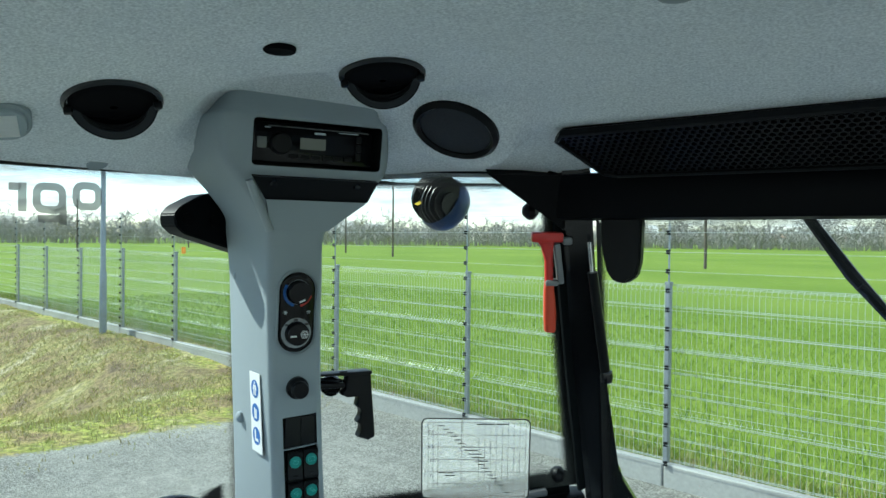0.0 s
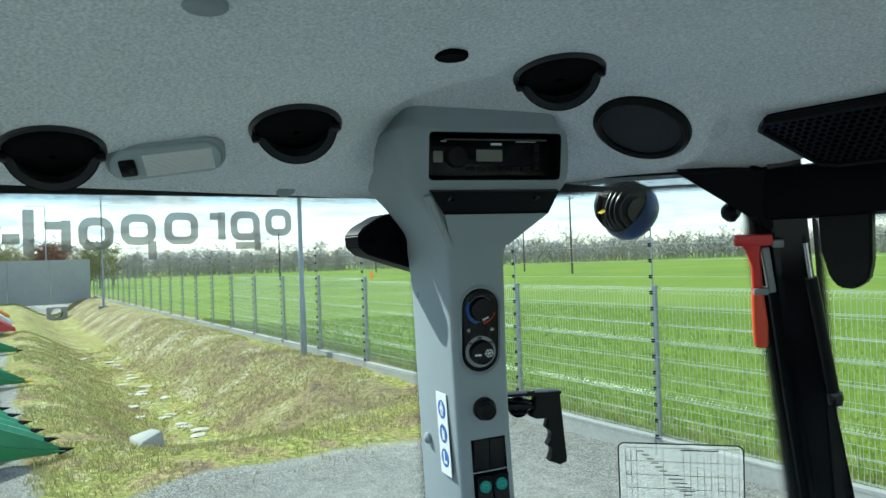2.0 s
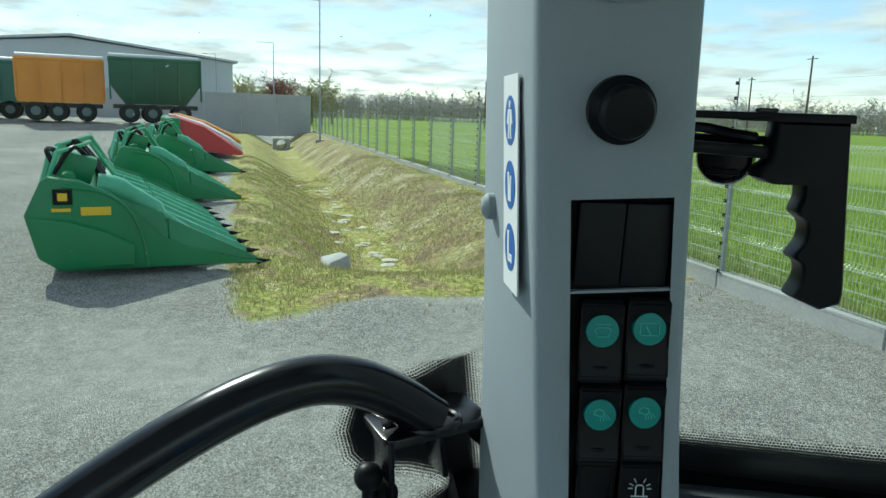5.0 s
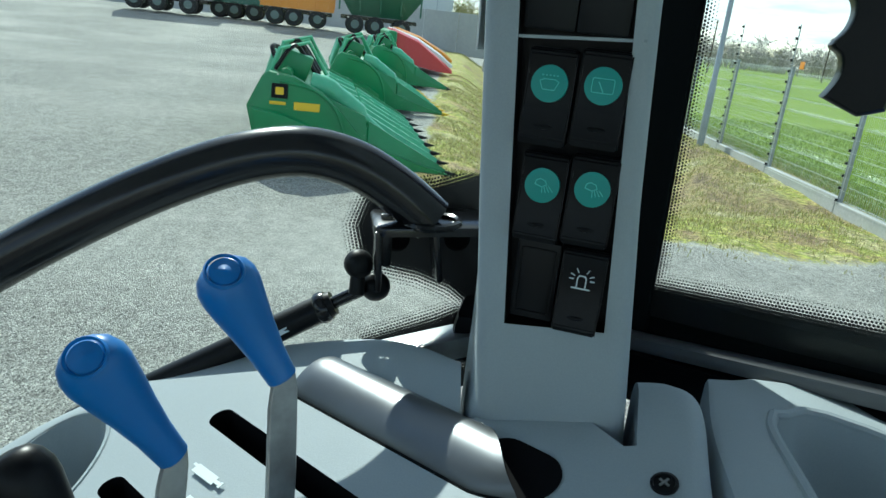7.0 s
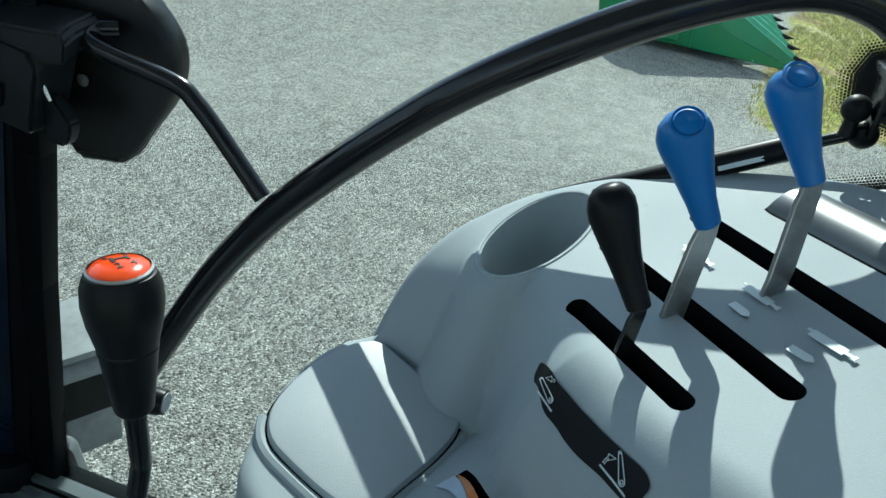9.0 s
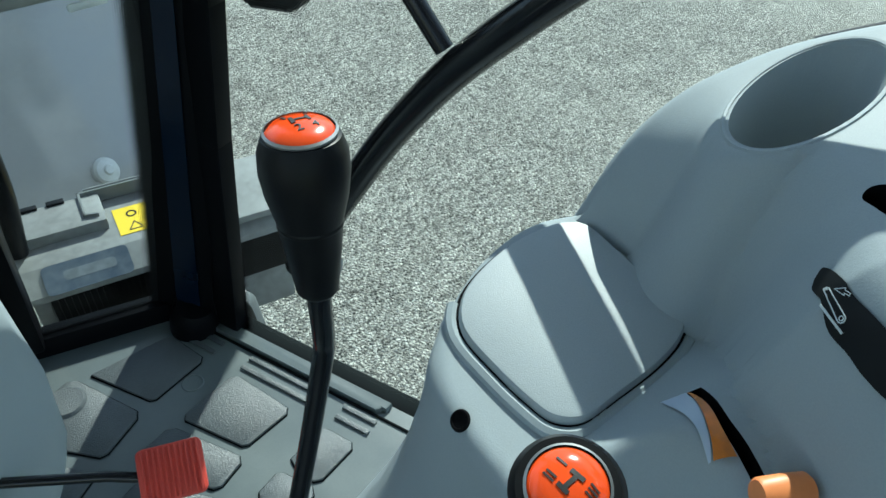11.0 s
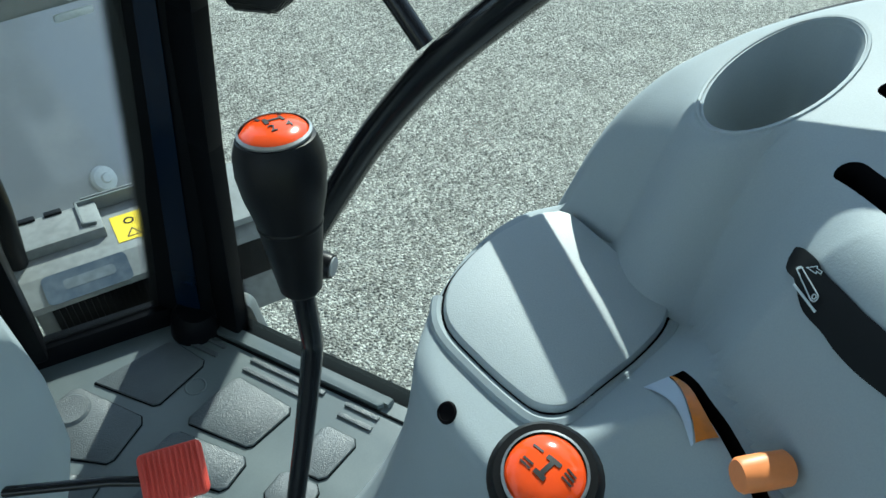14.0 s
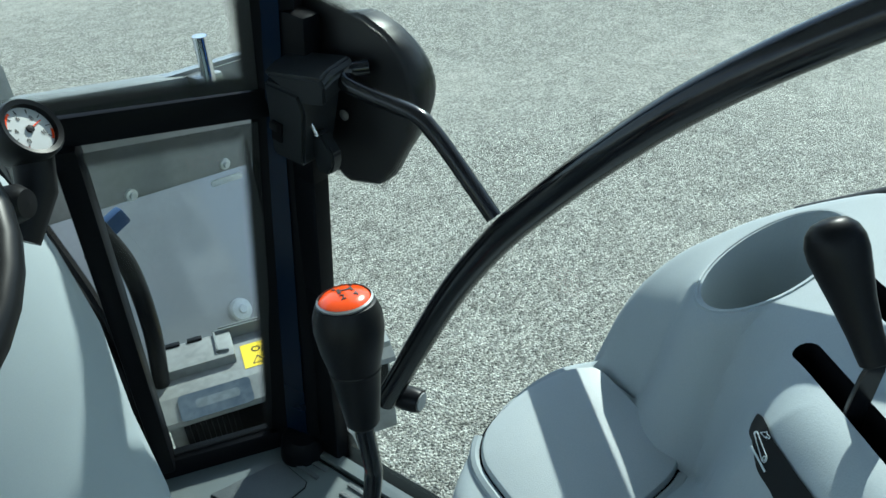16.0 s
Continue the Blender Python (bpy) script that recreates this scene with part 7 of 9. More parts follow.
for w_, h_, x_, y_ in ((0.016, 0.003, 0.006, 0.0175), (0.03, 0.0012, 0.05, 0.021), (0.008, 0.0012, -0.07, 0.021)):
    part("print_bar", b_box(w_, h_, 0.0006, m @ Matrix.Translation((x_, y_, 0.0065))), LIGHTPRINT, rd)
part("slot_line", b_box(0.150, 0.0016, 0.0008, m @ Matrix.Translation((0.006, 0.0235, 0.0064))), RAILG, rd)

# ---- side console ----
def deck_z(x, y):
    return 1.656 + 0.137 * (x - 0.74) - 0.363 * (y + 0.6)


def shelf_z(x, y):
    z = 1.494 + 0.15 * (x - 0.75)
    past = (x - 0.66) * -0.393 + (y + 0.4265) * -0.9197      # how far beyond the lid's edge
    r = math.hypot(x - 0.612, y + 0.489)
    return z + 0.040 * cutmask(past, 0.006, 0.060) * (1 - cutmask(x, 0.755, 0.785)) - 0.050 * cutmask(0.056 - r, 0.0, 0.040)


WALL = [(0.875, -0.325), (0.822, -0.377), (0.800, -0.430), (0.784, -0.468), (0.750, -0.493), (0.700, -0.508), (0.670, -0.535), (0.640, -0.558), (0.59, -0.600), (0.50, -0.65)]


def wall_side(x, y):
    """Signed distance to the step between shelf and deck, positive on the deck."""
    best, sign = 9.0, 1.0
    for (ax, ay), (bx, by) in zip(WALL, WALL[1:]):
        dx, dy = bx - ax, by - ay
        t = min(1, max(0, ((x - ax) * dx + (y - ay) * dy) / (dx * dx + dy * dy)))
        d = math.hypot(x - ax - t * dx, y - ay - t * dy)
        if d < best:
            best, sign = d, (1.0 if (dx * (y - ay) - dy * (x - ax)) > 0 else -1.0)
    return best * sign


def top_z(x, y):
    d = wall_side(x, y)
    w0 = 0.048 - 0.007 * cutmask(y, -0.50, -0.47) * cutmask(x, 0.755, 0.78) + 0.02 * cutmask(-x, -0.68, -0.58) + 0.05 * cutmask(y, -0.50, -0.41) * cutmask(x, 0.80, 0.88)
    t = 1 - (1 - min(1.0, max(0.0, d / w0))) ** 3.2
    ca, sa = math.cos(radians(-18)), math.sin(radians(-18))
    lx, ly = (x - 0.861) * ca + (y + 0.485) * sa, -(x - 0.861) * sa + (y + 0.485) * ca
    t = max(t, 1 - cutmask(math.hypot(lx / 0.064, ly / 0.038), 1.06, 1.75))      # a level rim round the cup
    z = shelf_z(x, y) + (deck_z(x, y) - shelf_z(x, y)) * t
    inner = cutmask(0.60 - x, 0.0, 0.12)
    z -= 0.06 * inner * cutmask(-y, 0.45, 0.6)
    return z


CC = Vector((0.745, -0.585, 0))
OUT = [(0.700, -0.322), (0.755, -0.323), (0.805, -0.340), (0.842, -0.378), (0.888, -0.416), (0.928, -0.458), (0.952, -0.518), (0.957, -0.582), (0.947, -0.645), (0.922, -0.705), (0.893, -0.738), (0.868, -0.757), (0.840, -0.785), (0.815, -0.825), (0.797, -0.850), (0.786, -0.866), (0.765, -0.872), (0.705, -0.850), (0.60, -0.815), (0.50, -0.81), (0.47, -0.72), (0.50, -0.63), (0.54, -0.56), (0.575, -0.49), (0.605, -0.42), (0.632, -0.365), (0.660, -0.334)]
loop = spline([(x, y, 0) for x, y in OUT] + [(*OUT[0], 0)], 6)[:-1]
RS = [0.02] + [0.02 + 0.90 * i / 46 for i in range(1, 47)] + [0.94, 0.955, 0.968, 0.979, 0.988, 0.994, 1.0]
rings = []
for r in RS:
    ring = []
    for b in loop:
        p = CC + (b - CC) * r
        e = (1 - r) * (b - CC).length
        z = top_z(p.x, p.y)
        R_ = 0.014
        if e < R_:
            z -= R_ - math.sqrt(max(0, R_ * R_ - (R_ - e) ** 2))
        ring.append(Vector((p.x, p.y, z)))
    rings.append(ring)
edge = rings[-1]
for k, (f, off) in enumerate(((0.05, 0.002), (0.12, 0.006), (0.25, 0.018), (0.42, 0.042), (0.60, 0.075), (0.80, 0.115), (1.0, 0.15))):
    ring = []
    for v in edge:
        d = Vector((v.x - CC.x, v.y - CC.y, 0)).normalized()
        fl = max(0.0, d.y * 0.9 - d.x * 0.25) if v.y > -0.45 else max(0.0, -d.x) * 0.15
        ring.append(Vector((v.x + d.x * off * fl * 0.5, v.y + (d.y * off * fl * 1.25), v.z + (0.895 - v.z) * f)))
    rings.append(ring)
con = thing("side_console", (0.75, -0.6, 0.9), "grey moulded side console with lever slots and a cup holder", "console")
cbody = part("body", b_loft(rings), GREY, con, "grey moulded console body")


def slot_cut(a, b, w, depth=0.10):
    a, b = Vector((*a, 0)), Vector((*b, 0))
    d = b - a
    z = top_z((a.x + b.x) / 2, (a.y + b.y) / 2)
    poly = []
    for k in range(9):
        g = radians(-90 + 22.5 * k)
        poly.append((d.length / 2 + w / 2 * math.cos(g) - w / 2, w / 2 * math.sin(g)))
    poly += [(-x, -y) for x, y in poly]
    return b_prism(poly, z - depth, z + 0.08, basis((a + b) / 2, d, (0, 0, 1)))


# open joints on both sides of the pillar's foot
joint_a = b_prism([(0.8065, -0.7455), (0.862, -0.7545), (0.91, -0.762), (0.91, -0.80), (0.80, -0.80), (0.803, -0.7500)], 1.665, 1.84)
joint_b = b_prism([(0.7487, -0.8205), (0.7467, -0.8265), (0.786, -0.8425), (0.800, -0.846), (0.88, -0.86), (0.88, -0.82), (0.80, -0.80)], 1.665, 1.84)
# lever slots are lined near-black for the shade inside them
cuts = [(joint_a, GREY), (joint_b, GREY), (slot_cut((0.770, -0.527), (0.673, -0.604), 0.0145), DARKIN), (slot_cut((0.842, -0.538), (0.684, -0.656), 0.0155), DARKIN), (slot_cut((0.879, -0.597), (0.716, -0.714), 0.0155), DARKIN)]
cup = []
cm = Matrix.Translation((0.861, -0.485, 0)) @ Matrix.Rotation(radians(-18), 4, "Z")
cup = b_loft([[cm @ Vector((rx * math.cos(2 * math.pi * i / 40), ry * math.sin(2 * math.pi * i / 40), z)) for i in range(40)] for z, rx, ry in ((1.535, 0.052, 0.028), (1.60, 0.061, 0.034), (1.75, 0.069, 0.040))])
cuts.append((cup, GREY))
arc = [(0.6992, -0.487), (0.6891, -0.4953), (0.6794, -0.5052), (0.671, -0.5157), (0.6634, -0.5233), (0.6532, -0.5325), (0.6432, -0.5416), (0.6318, -0.5503), (0.620, -0.560)]
arcp = spline([(*p, 0) for p in arc], 4)
bm = bmesh.new()
lft, rgt = [], []
for i, p in enumerate(arcp):
    t = (arcp[min(i + 1, len(arcp) - 1)] - arcp[max(i - 1, 0)]).normalized()
    nn_ = Vector((-t.y, t.x, 0)) * 0.0040
    lft.append(p + nn_); rgt.append(p - nn_)
poly = [(v.x, v.y) for v in lft] + [(v.x, v.y) for v in reversed(rgt)]
cuts.append((b_prism(poly, 1.42, 1.72), DARKIN))
carve(cbody, cuts)
bm = b_loft([[cm @ Vector((rx * math.cos(2 * math.pi * i / 40), ry * math.sin(2 * math.pi * i / 40), 0)) + Vector((0, 0, dz + top_z(*(cm @ Vector((rx * math.cos(2 * math.pi * i / 40), ry * math.sin(2 * math.pi * i / 40), 0))).xy))) for i in range(40)] for dz, rx, ry in ((-0.004, 0.0630, 0.0356), (0.0008, 0.0642, 0.0368), (0.0012, 0.0660, 0.0385), (-0.003, 0.0690, 0.0412))], False)
part("cup_rim", bm, GREY, con)

# lid of the storage bin on the shelf
lidp = spline([(x, y, 0) for x, y in ((0.812, -0.374), (0.800, -0.358), (0.770, -0.340), (0.737, -0.331), (0.710, -0.331), (0.688, -0.344), (0.673, -0.374), (0.662, -0.404), (0.659, -0.422), (0.668, -0.438), (0.692, -0.450), (0.723, -0.464), (0.750, -0.471), (0.767, -0.466), (0.784, -0.439), (0.799, -0.410), (0.811, -0.386))] + [(0.812, -0.374, 0)], 4)[:-1]
lc = sum(lidp, Vector()) / len(lidp)
lr = []
for k, dz in ((1.0, -0.002), (0.995, 0.003), (0.975, 0.0052), (0.93, 0.0058), (0.5, 0.0068), (0.02, 0.0072)):
    lr.append([Vector((lc.x + (p.x - lc.x) * k, lc.y + (p.y - lc.y) * k, 0)) for p in lidp])
    for v in lr[-1]:
        v.z = 1.494 + 0.15 * (v.x - 0.75) + 0.003 + dz
lid = part("lid", b_loft(lr), GREY_LID, con, "lighter grained bin lid")
part("lid_joint", b_tube([Vector((lc.x + (p.x - lc.x) * 1.012, lc.y + (p.y - lc.y) * 1.012, 1.494 + 0.15 * (p.x - 0.75) + 0.0015)) for p in lidp + lidp[:1]], 0.0016, 6), DARKIN, con)
part("lid_rim", b_tube([Vector((lc.x + (p.x - lc.x) * 1.06, lc.y + (p.y - lc.y) * 1.06, 1.494 + 0.15 * (p.x - 0.75) - 0.001)) for p in lidp[16:50]], 0.005, 8), GREY, con)
# no opening here: a dark disc paints the hole's shade
hole = part("cable_hole", b_lathe([(0.0, 0.0012), (0.0048, 0.0012), (0.0052, 0.0018), (0.0064, 0.0018), (0.0072, 0.0)], 20, basis((0.636, -0.371, 1.476), (0.5, 0.86, 0), (-0.57, 0.35, 0.74))), DARKIN, con, "flat dark disc standing in for a shaded cable hole")
# symbol plate beside the black lever
def top_n(x, y):
    e = 0.006
    return Vector((-(top_z(x + e, y) - top_z(x - e, y)) / (2 * e), -(top_z(x, y + e) - top_z(x, y - e)) / (2 * e), 1)).normalized()


def on_top(x, y, ang, lift=0.002):
    n = top_n(x, y)
    d = Vector((math.cos(radians(ang)), math.sin(radians(ang)), 0))
    return basis(Vector((x, y, top_z(x, y))) + n * lift, d - n * n.dot(d), n)


def wrap(g, x, y, ang, lift):
    """Lays a flat drawing on the curved console."""
    m = on_top(x, y, ang, 0.0)
    for v in g.verts:
        q = m @ Vector((v.co.x, v.co.y, 0))
        v.co = Vector((q.x, q.y, top_z(q.x, q.y))) + top_n(q.x, q.y) * (lift + v.co.z)
    return g


low = spline([(x, y, 0) for x, y in ((0.7265, -0.5192), (0.7225, -0.5185), (0.716, -0.5200), (0.699, -0.529), (0.685, -0.541), (0.668, -0.555), (0.652, -0.570), (0.641, -0.5805), (0.635, -0.5865), (0.6325, -0.5900))], 5)
high = spline([(x, y, 0) for x, y in ((0.7270, -0.5198), (0.7220, -0.5232), (0.708, -0.531), (0.695, -0.542), (0.681, -0.554), (0.668, -0.565), (0.654, -0.578), (0.643, -0.589), (0.636, -0.5935), (0.6330, -0.5910))], 5)
rows_ = []
for a, b in zip(low, high):
    row = []
    for k in range(9):
        q = a.lerp(b, k / 8)
        row.append(Vector((q.x, q.y, top_z(q.x, q.y))) + top_n(q.x, q.y) * 0.0012)
    rows_.append(row)
part("symbol_plate", b_loft(rows_, False, closed=False), PLATEB, con, "black curved plate with two lever symbols")
FLAT = Matrix.Identity(4)
for x, y, ang, bar_, s0, s1, tail, tip, bend in (
        (0.7035, -0.530, -140, ((-6.3, -6.0), (11.0, -6.0)), (-10.6, 3.3), (5.7, -2.2), (-0.2, 8.4), (-6.6, 5.0), (-3.0, 7.6)),
        (0.6490, -0.577, -137, ((-9.8, -4.8), (13.0, -4.8)), (-3.8, 10.2), (7.0, -1.1), (-8.7, -2.2), (-4.6, 5.0), (-8.2, 2.6))):
    mm_ = lambda p: (p[0] * 0.001, p[1] * 0.001)
    g = bmesh.new()
    b_line([mm_(bar_[0]), mm_(((bar_[0][0] + bar_[1][0]) / 2, bar_[0][1])), mm_(bar_[1])], 0.0011, 0, 0.0004, FLAT, g)
    p0, p1 = Vector((*mm_(s0), 0)), Vector((*mm_(s1), 0))
    ax_ = (p1 - p0).normalized(); pr_ = Vector((-ax_.y, ax_.x, 0))
    a0 = math.atan2(pr_.y, pr_.x)
    shape = [(p0.x + 0.0012 * math.cos(a0 + k * math.pi / 6), p0.y + 0.0012 * math.sin(a0 + k * math.pi / 6)) for k in range(7)]
    shape += [(p1.x + 0.0021 * math.cos(a0 + math.pi + k * math.pi / 6), p1.y + 0.0021 * math.sin(a0 + math.pi + k * math.pi / 6)) for k in range(7)]
    b_line(shape, 0.0005, 0, 0.0004, FLAT, g, True)
    b_line([(p0.x + cx, p0.y + cy) for cx, cy in circle(0.0005, 8)], 0.0004, 0, 0.0004, FLAT, g, True)
    b_line([(p1.x + cx, p1.y + cy) for cx, cy in circle(0.0011, 10)], 0.0005, 0, 0.0004, FLAT, g, True)
    t0, t1, tb = (Vector((*mm_(q), 0)) for q in (tail, tip, bend))
    hd = (t1 - tb).normalized(); hp = Vector((-hd.y, hd.x, 0))
    arrow = [t0 + (tb - t0).cross(Vector((0, 0, 1))).normalized() * 0.0008, tb + hp * -0.0008, tb + hp * -0.0020, t1 + hd * 0.001, tb + hp * 0.0020, tb + hp * 0.0008, t0 - (tb - t0).cross(Vector((0, 0, 1))).normalized() * 0.0008]
    b_line([(q.x, q.y) for q in arrow], 0.0004, 0, 0.0004, FLAT, g, True)
    part("symbol", wrap(g, x, y, ang, 0.0018), LIGHTPRINT, con)
# ram symbols printed between the slots
for (a, b), (c, d) in ((((0.832, -0.590), (0.806, -0.612)), ((0.804, -0.592), (0.790, -0.603))), (((0.785, -0.628), (0.758, -0.649)), ((0.764, -0.623), (0.751, -0.633))), (((0.740, -0.660), (0.714, -0.684)), ((0.723, -0.652), (0.711, -0.664)))):
    g = bmesh.new()
    for p, q, w in ((a, b, 0.0062), (c, d, 0.0058)):
        v = Vector((*q, 0)) - Vector((*p, 0))
        mm = on_top((p[0] + q[0]) / 2, (p[1] + q[1]) / 2, math.degrees(math.atan2(v.y, v.x)), 0.0018)
        L2 = v.length
        if w > 0.006:
            b_prism([(-L2 * 0.36, -w / 2), (L2 * 0.30, -w / 2), (L2 * 0.30, -0.0012), (L2 * 0.44, -0.0012), (L2 * 0.44, -0.002), (L2 * 0.5, -0.002), (L2 * 0.5, 0.002), (L2 * 0.44, 0.002), (L2 * 0.44, 0.0012), (L2 * 0.30, 0.0012), (L2 * 0.30, w / 2), (-L2 * 0.36, w / 2), (-L2 * 0.36, 0.0022), (-L2 * 0.46, 0.0022), (-L2 * 0.46, 0.0005), (-L2 * 0.36, 0.0005)], 0, 0.0005, mm, g)
        else:
            b_prism([(-L2 * 0.5, -w / 2), (L2 * 0.3, -w / 2), (L2 * 0.5, 0.0), (L2 * 0.3, w / 2), (-L2 * 0.5, w / 2)], 0, 0.0005, mm, g)
    part("ram_symbol", g, LIGHTPRINT, con, "pale printed hydraulic symbol", False)
# half-round polished cover beside the pillar
A_, B_ = Vector((0.896, -0.655, 0)), Vector((0.741, -0.7715, 0))
dA = (B_ - A_).normalized(); sA = Vector((-dA.y, dA.x, 0))
SIDE = -1.0 if sA.x > 0 else 1.0        # the end is cut on a slant that leaves the cab side longer
cr = []
for i in range(31):
    row = []
    for k in range(13):
        w, up_ = math.cos(math.pi * k / 12), math.sin(math.pi * k / 12)
        f = i / 30 * (0.885 + 0.115 * w * SIDE)
        grow = math.sqrt(max(0.0, 1 - max(0.0, 1 - f / 0.05) ** 2))
        p = A_ + (B_ - A_) * f
        p = p + sA * (w * (0.0008 + 0.0180 * grow) * (1.0 - 0.45 * cutmask(f, 0.86, 1.04) * max(0.0, w * SIDE)))
        row.append(Vector((p.x, p.y, deck_z(p.x, p.y) - 0.001 + 0.0115 * grow * up_)))
    cr.append(row)
part("slot_cover", b_loft(cr, False, closed=False), ALU, con, "polished half-round slot cover")
part("cover_seal", b_tube([v[0] for v in cr] + [v[-1] for v in reversed(cr)] + [cr[0][0]], 0.0016, 6), SEAL, con)
rc = Vector((0.7555, -0.7665, 0))
rcm = on_top(rc.x, rc.y, math.degrees(math.atan2(dA.y, dA.x)), 0.0)
# flat dark oval paints the shade of the open slot
part("slot_end", b_prism(rrect(0.052, 0.0330, 0.0160, 6), -0.004, 0.0009, rcm), DARKIN, con, "flat dark oval standing in for the shaded slot end")
for x, y in ((0.718, -0.829),):
    mm = on_top(x, y, 20, 0.0005)
    s = part("screw", b_lathe([(0.0068, -0.002), (0.0068, 0.0010), (0.0055, 0.0014), (0.0050, 0.0003), (0.0, 0.0006)], 24, mm), BLACKP, con, "cross-head screw in a black cup")
    part("cross", b_box(0.006, 0.0012, 0.0008, mm @ Matrix.Translation((0, 0, 0.001))), STEEL, s)
    part("cross", b_box(0.0012, 0.006, 0.0008, mm @ Matrix.Translation((0, 0, 0.0012))), STEEL, s)
# foil sticker beside the throttle slot
def patch(name, c, material, label):
    """A thin sheet between four corners that follows the moulding."""
    n = 12
    rows = []
    for i in range(n + 1):
        f = i / n
        a, b = Vector(c[0]).lerp(Vector(c[3]), f), Vector(c[1]).lerp(Vector(c[2]), f)
        rows.append([Vector((p.x, p.y, top_z(p.x, p.y) + 0.0016)) for p in (a.lerp(b, j / n) for j in range(n + 1))])
    part(name, b_loft(rows, False, closed=False), material, con, label)


patch("sticker_pale", ((0.689, -0.4728), (0.6958, -0.4838), (0.6562, -0.5068), (0.6552, -0.5062)), mat("pale foil", (0.42, 0.50, 0.62), 0.3), "pale half of a foil sticker")
patch("sticker_orange", ((0.6962, -0.4842), (0.6950, -0.4865), (0.6615, -0.5175), (0.6566, -0.5076)), ORANGEFOIL, "scuffed orange half of a foil sticker")

# storage tray behind the console
tr_ = thing("storage_tray", (0.62, -1.0, 1.6), "grey moulded storage tray with a deep recess", "tray")
tp = [(0.823, -0.907), (0.766, -0.878), (0.706, -0.856), (0.60, -0.821), (0.44, -0.79), (0.40, -0.83), (0.42, -1.12), (0.46, -1.16), (0.56, -1.165), (0.80, -0.985)]
tp = [(p.x, p.y) for p in spline([(*q, 0) for q in tp + tp[:1]], 4)[:-1]]
tbody = part("body", b_prism(tp, 1.50, 1.742, bev=0.006), GREY, tr_)
tin = [(0.775, -0.925), (0.755, -0.912), (0.705, -0.897), (0.60, -0.865), (0.48, -0.84), (0.455, -0.86), (0.47, -1.09), (0.50, -1.115), (0.56, -1.118), (0.76, -0.975)]
tin = [(p.x, p.y) for p in spline([(*q, 0) for q in tin + tin[:1]], 5)[:-1]]
carve(tbody, [(b_loft([[Vector((0.61 + (x - 0.61) * k, -0.99 + (y + 0.99) * k, z)) for x, y in tin] for z, k in ((1.60, 0.80), (1.66, 0.93), (1.735, 1.0), (1.80, 1.06))]), GREY)])
part("rim", b_tube([Vector((0.61 + (x - 0.61) * 1.012, -0.99 + (y + 0.99) * 1.012, 1.7415)) for x, y in tin + tin[:1]], 0.0032, 8), GREY, tr_, "rounded rim of the recess")
part("liner", b_prism([(0.61 + (x - 0.61) * 0.80, -0.99 + (y + 0.99) * 0.80) for x, y in tin], 1.598, 1.603, bev=0.002), GREY_LID, tr_, "lighter grained floor of the recess")

# ---- levers ----
def grip_lever(base, bot, top, material, label, group, rtop, rbot, flat):
    t = thing("hydraulic_lever", base, label, "lever", group)
    base, bot, top = Vector(base), Vector(bot), Vector(top)
    ax = (top - bot)
    L2 = ax.length
    prof = ((0.0, 0.86), (0.015, 1.0), (0.25, 1.14), (0.5, 1.42), (0.72, 1.75), (0.88, 1.96), (0.98, 1.93), (1.07, 1.65), (1.13, 1.15), (1.15, 0.5))
    side = Vector((0.45, -0.85, 0)); side = (side - ax.normalized() * side.dot(ax.normalized())).normalized()
    up = ax.normalized().cross(side)
    rings = []
    for f, k in prof:
        c = bot + ax * f + up * (0.002 * math.sin(f * 3))
        r = rbot * k * (rtop / (rbot * 1.98)) if k > 1.2 else rbot * k
        rings.append([c + side * (r * math.cos(2 * math.pi * i / 20)) + up * (r * 0.86 * math.sin(2 * math.pi * i / 20)) for i in range(20)])
    g = part("grip", b_loft(rings), material, t)
    if flat:
        view = Vector((-0.62, 0.05, 0.62)).normalized()
        mm = basis(bot + ax * 0.955 + view * rtop * 0.80, side, view)
        part("cap_ring", b_lathe([(rtop * 0.50, 0.0), (rtop * 0.56, 0.0016), (rtop * 0.62, 0.0)], 28, mm, caps=False), material, g)
        part("cap", b_lathe([(rtop * 0.52, -0.004), (rtop * 0.45, 0.0006), (0.0, 0.0022)], 24, mm), material, g)
    low = base - Vector((0, 0, 0.05))
    w = 0.009 if flat else 0.006
    bm = bmesh.new()
    rr_ = []
    for p, k in ((low, 1.05), (base, 1.05), (base + (bot - base) * 0.82, 1.0), (bot, 0.8), (bot + ax * 0.1, 0.75)):
        rr_.append([p + side * (sx * w * k) + up * (sy * 0.0022) for sx, sy in ((-1, -1), (1, -1), (1, 1), (-1, 1))])
    arm = b_loft(rr_)
    bmesh.ops.bevel(arm, geom=arm.edges[:], offset=0.0006, segments=1, affect="EDGES")
    part("arm", arm, STEEL if flat else BLACK, t, "flat bare steel arm" if flat else "flat black arm")
    return t


grip_lever((0.756, -0.590, 1.662), (0.767, -0.5925, 1.716), (0.754, -0.559, 1.774), BLUE, "blue hydraulic lever on a flat steel arm", "hydraulic levers", 0.0165, 0.0082, True)
grip_lever((0.776, -0.645, 1.692), (0.788, -0.643, 1.750), (0.793, -0.612, 1.803), BLUE, "blue hydraulic lever on a flat steel arm", "hydraulic levers", 0.0165, 0.0082, True)
grip_lever((0.721, -0.565, 1.640), (0.727, -0.567, 1.668), (0.740, -0.532, 1.726), BLACKP, "black hitch lever in the front slot", "", 0.0155, 0.0078, False)


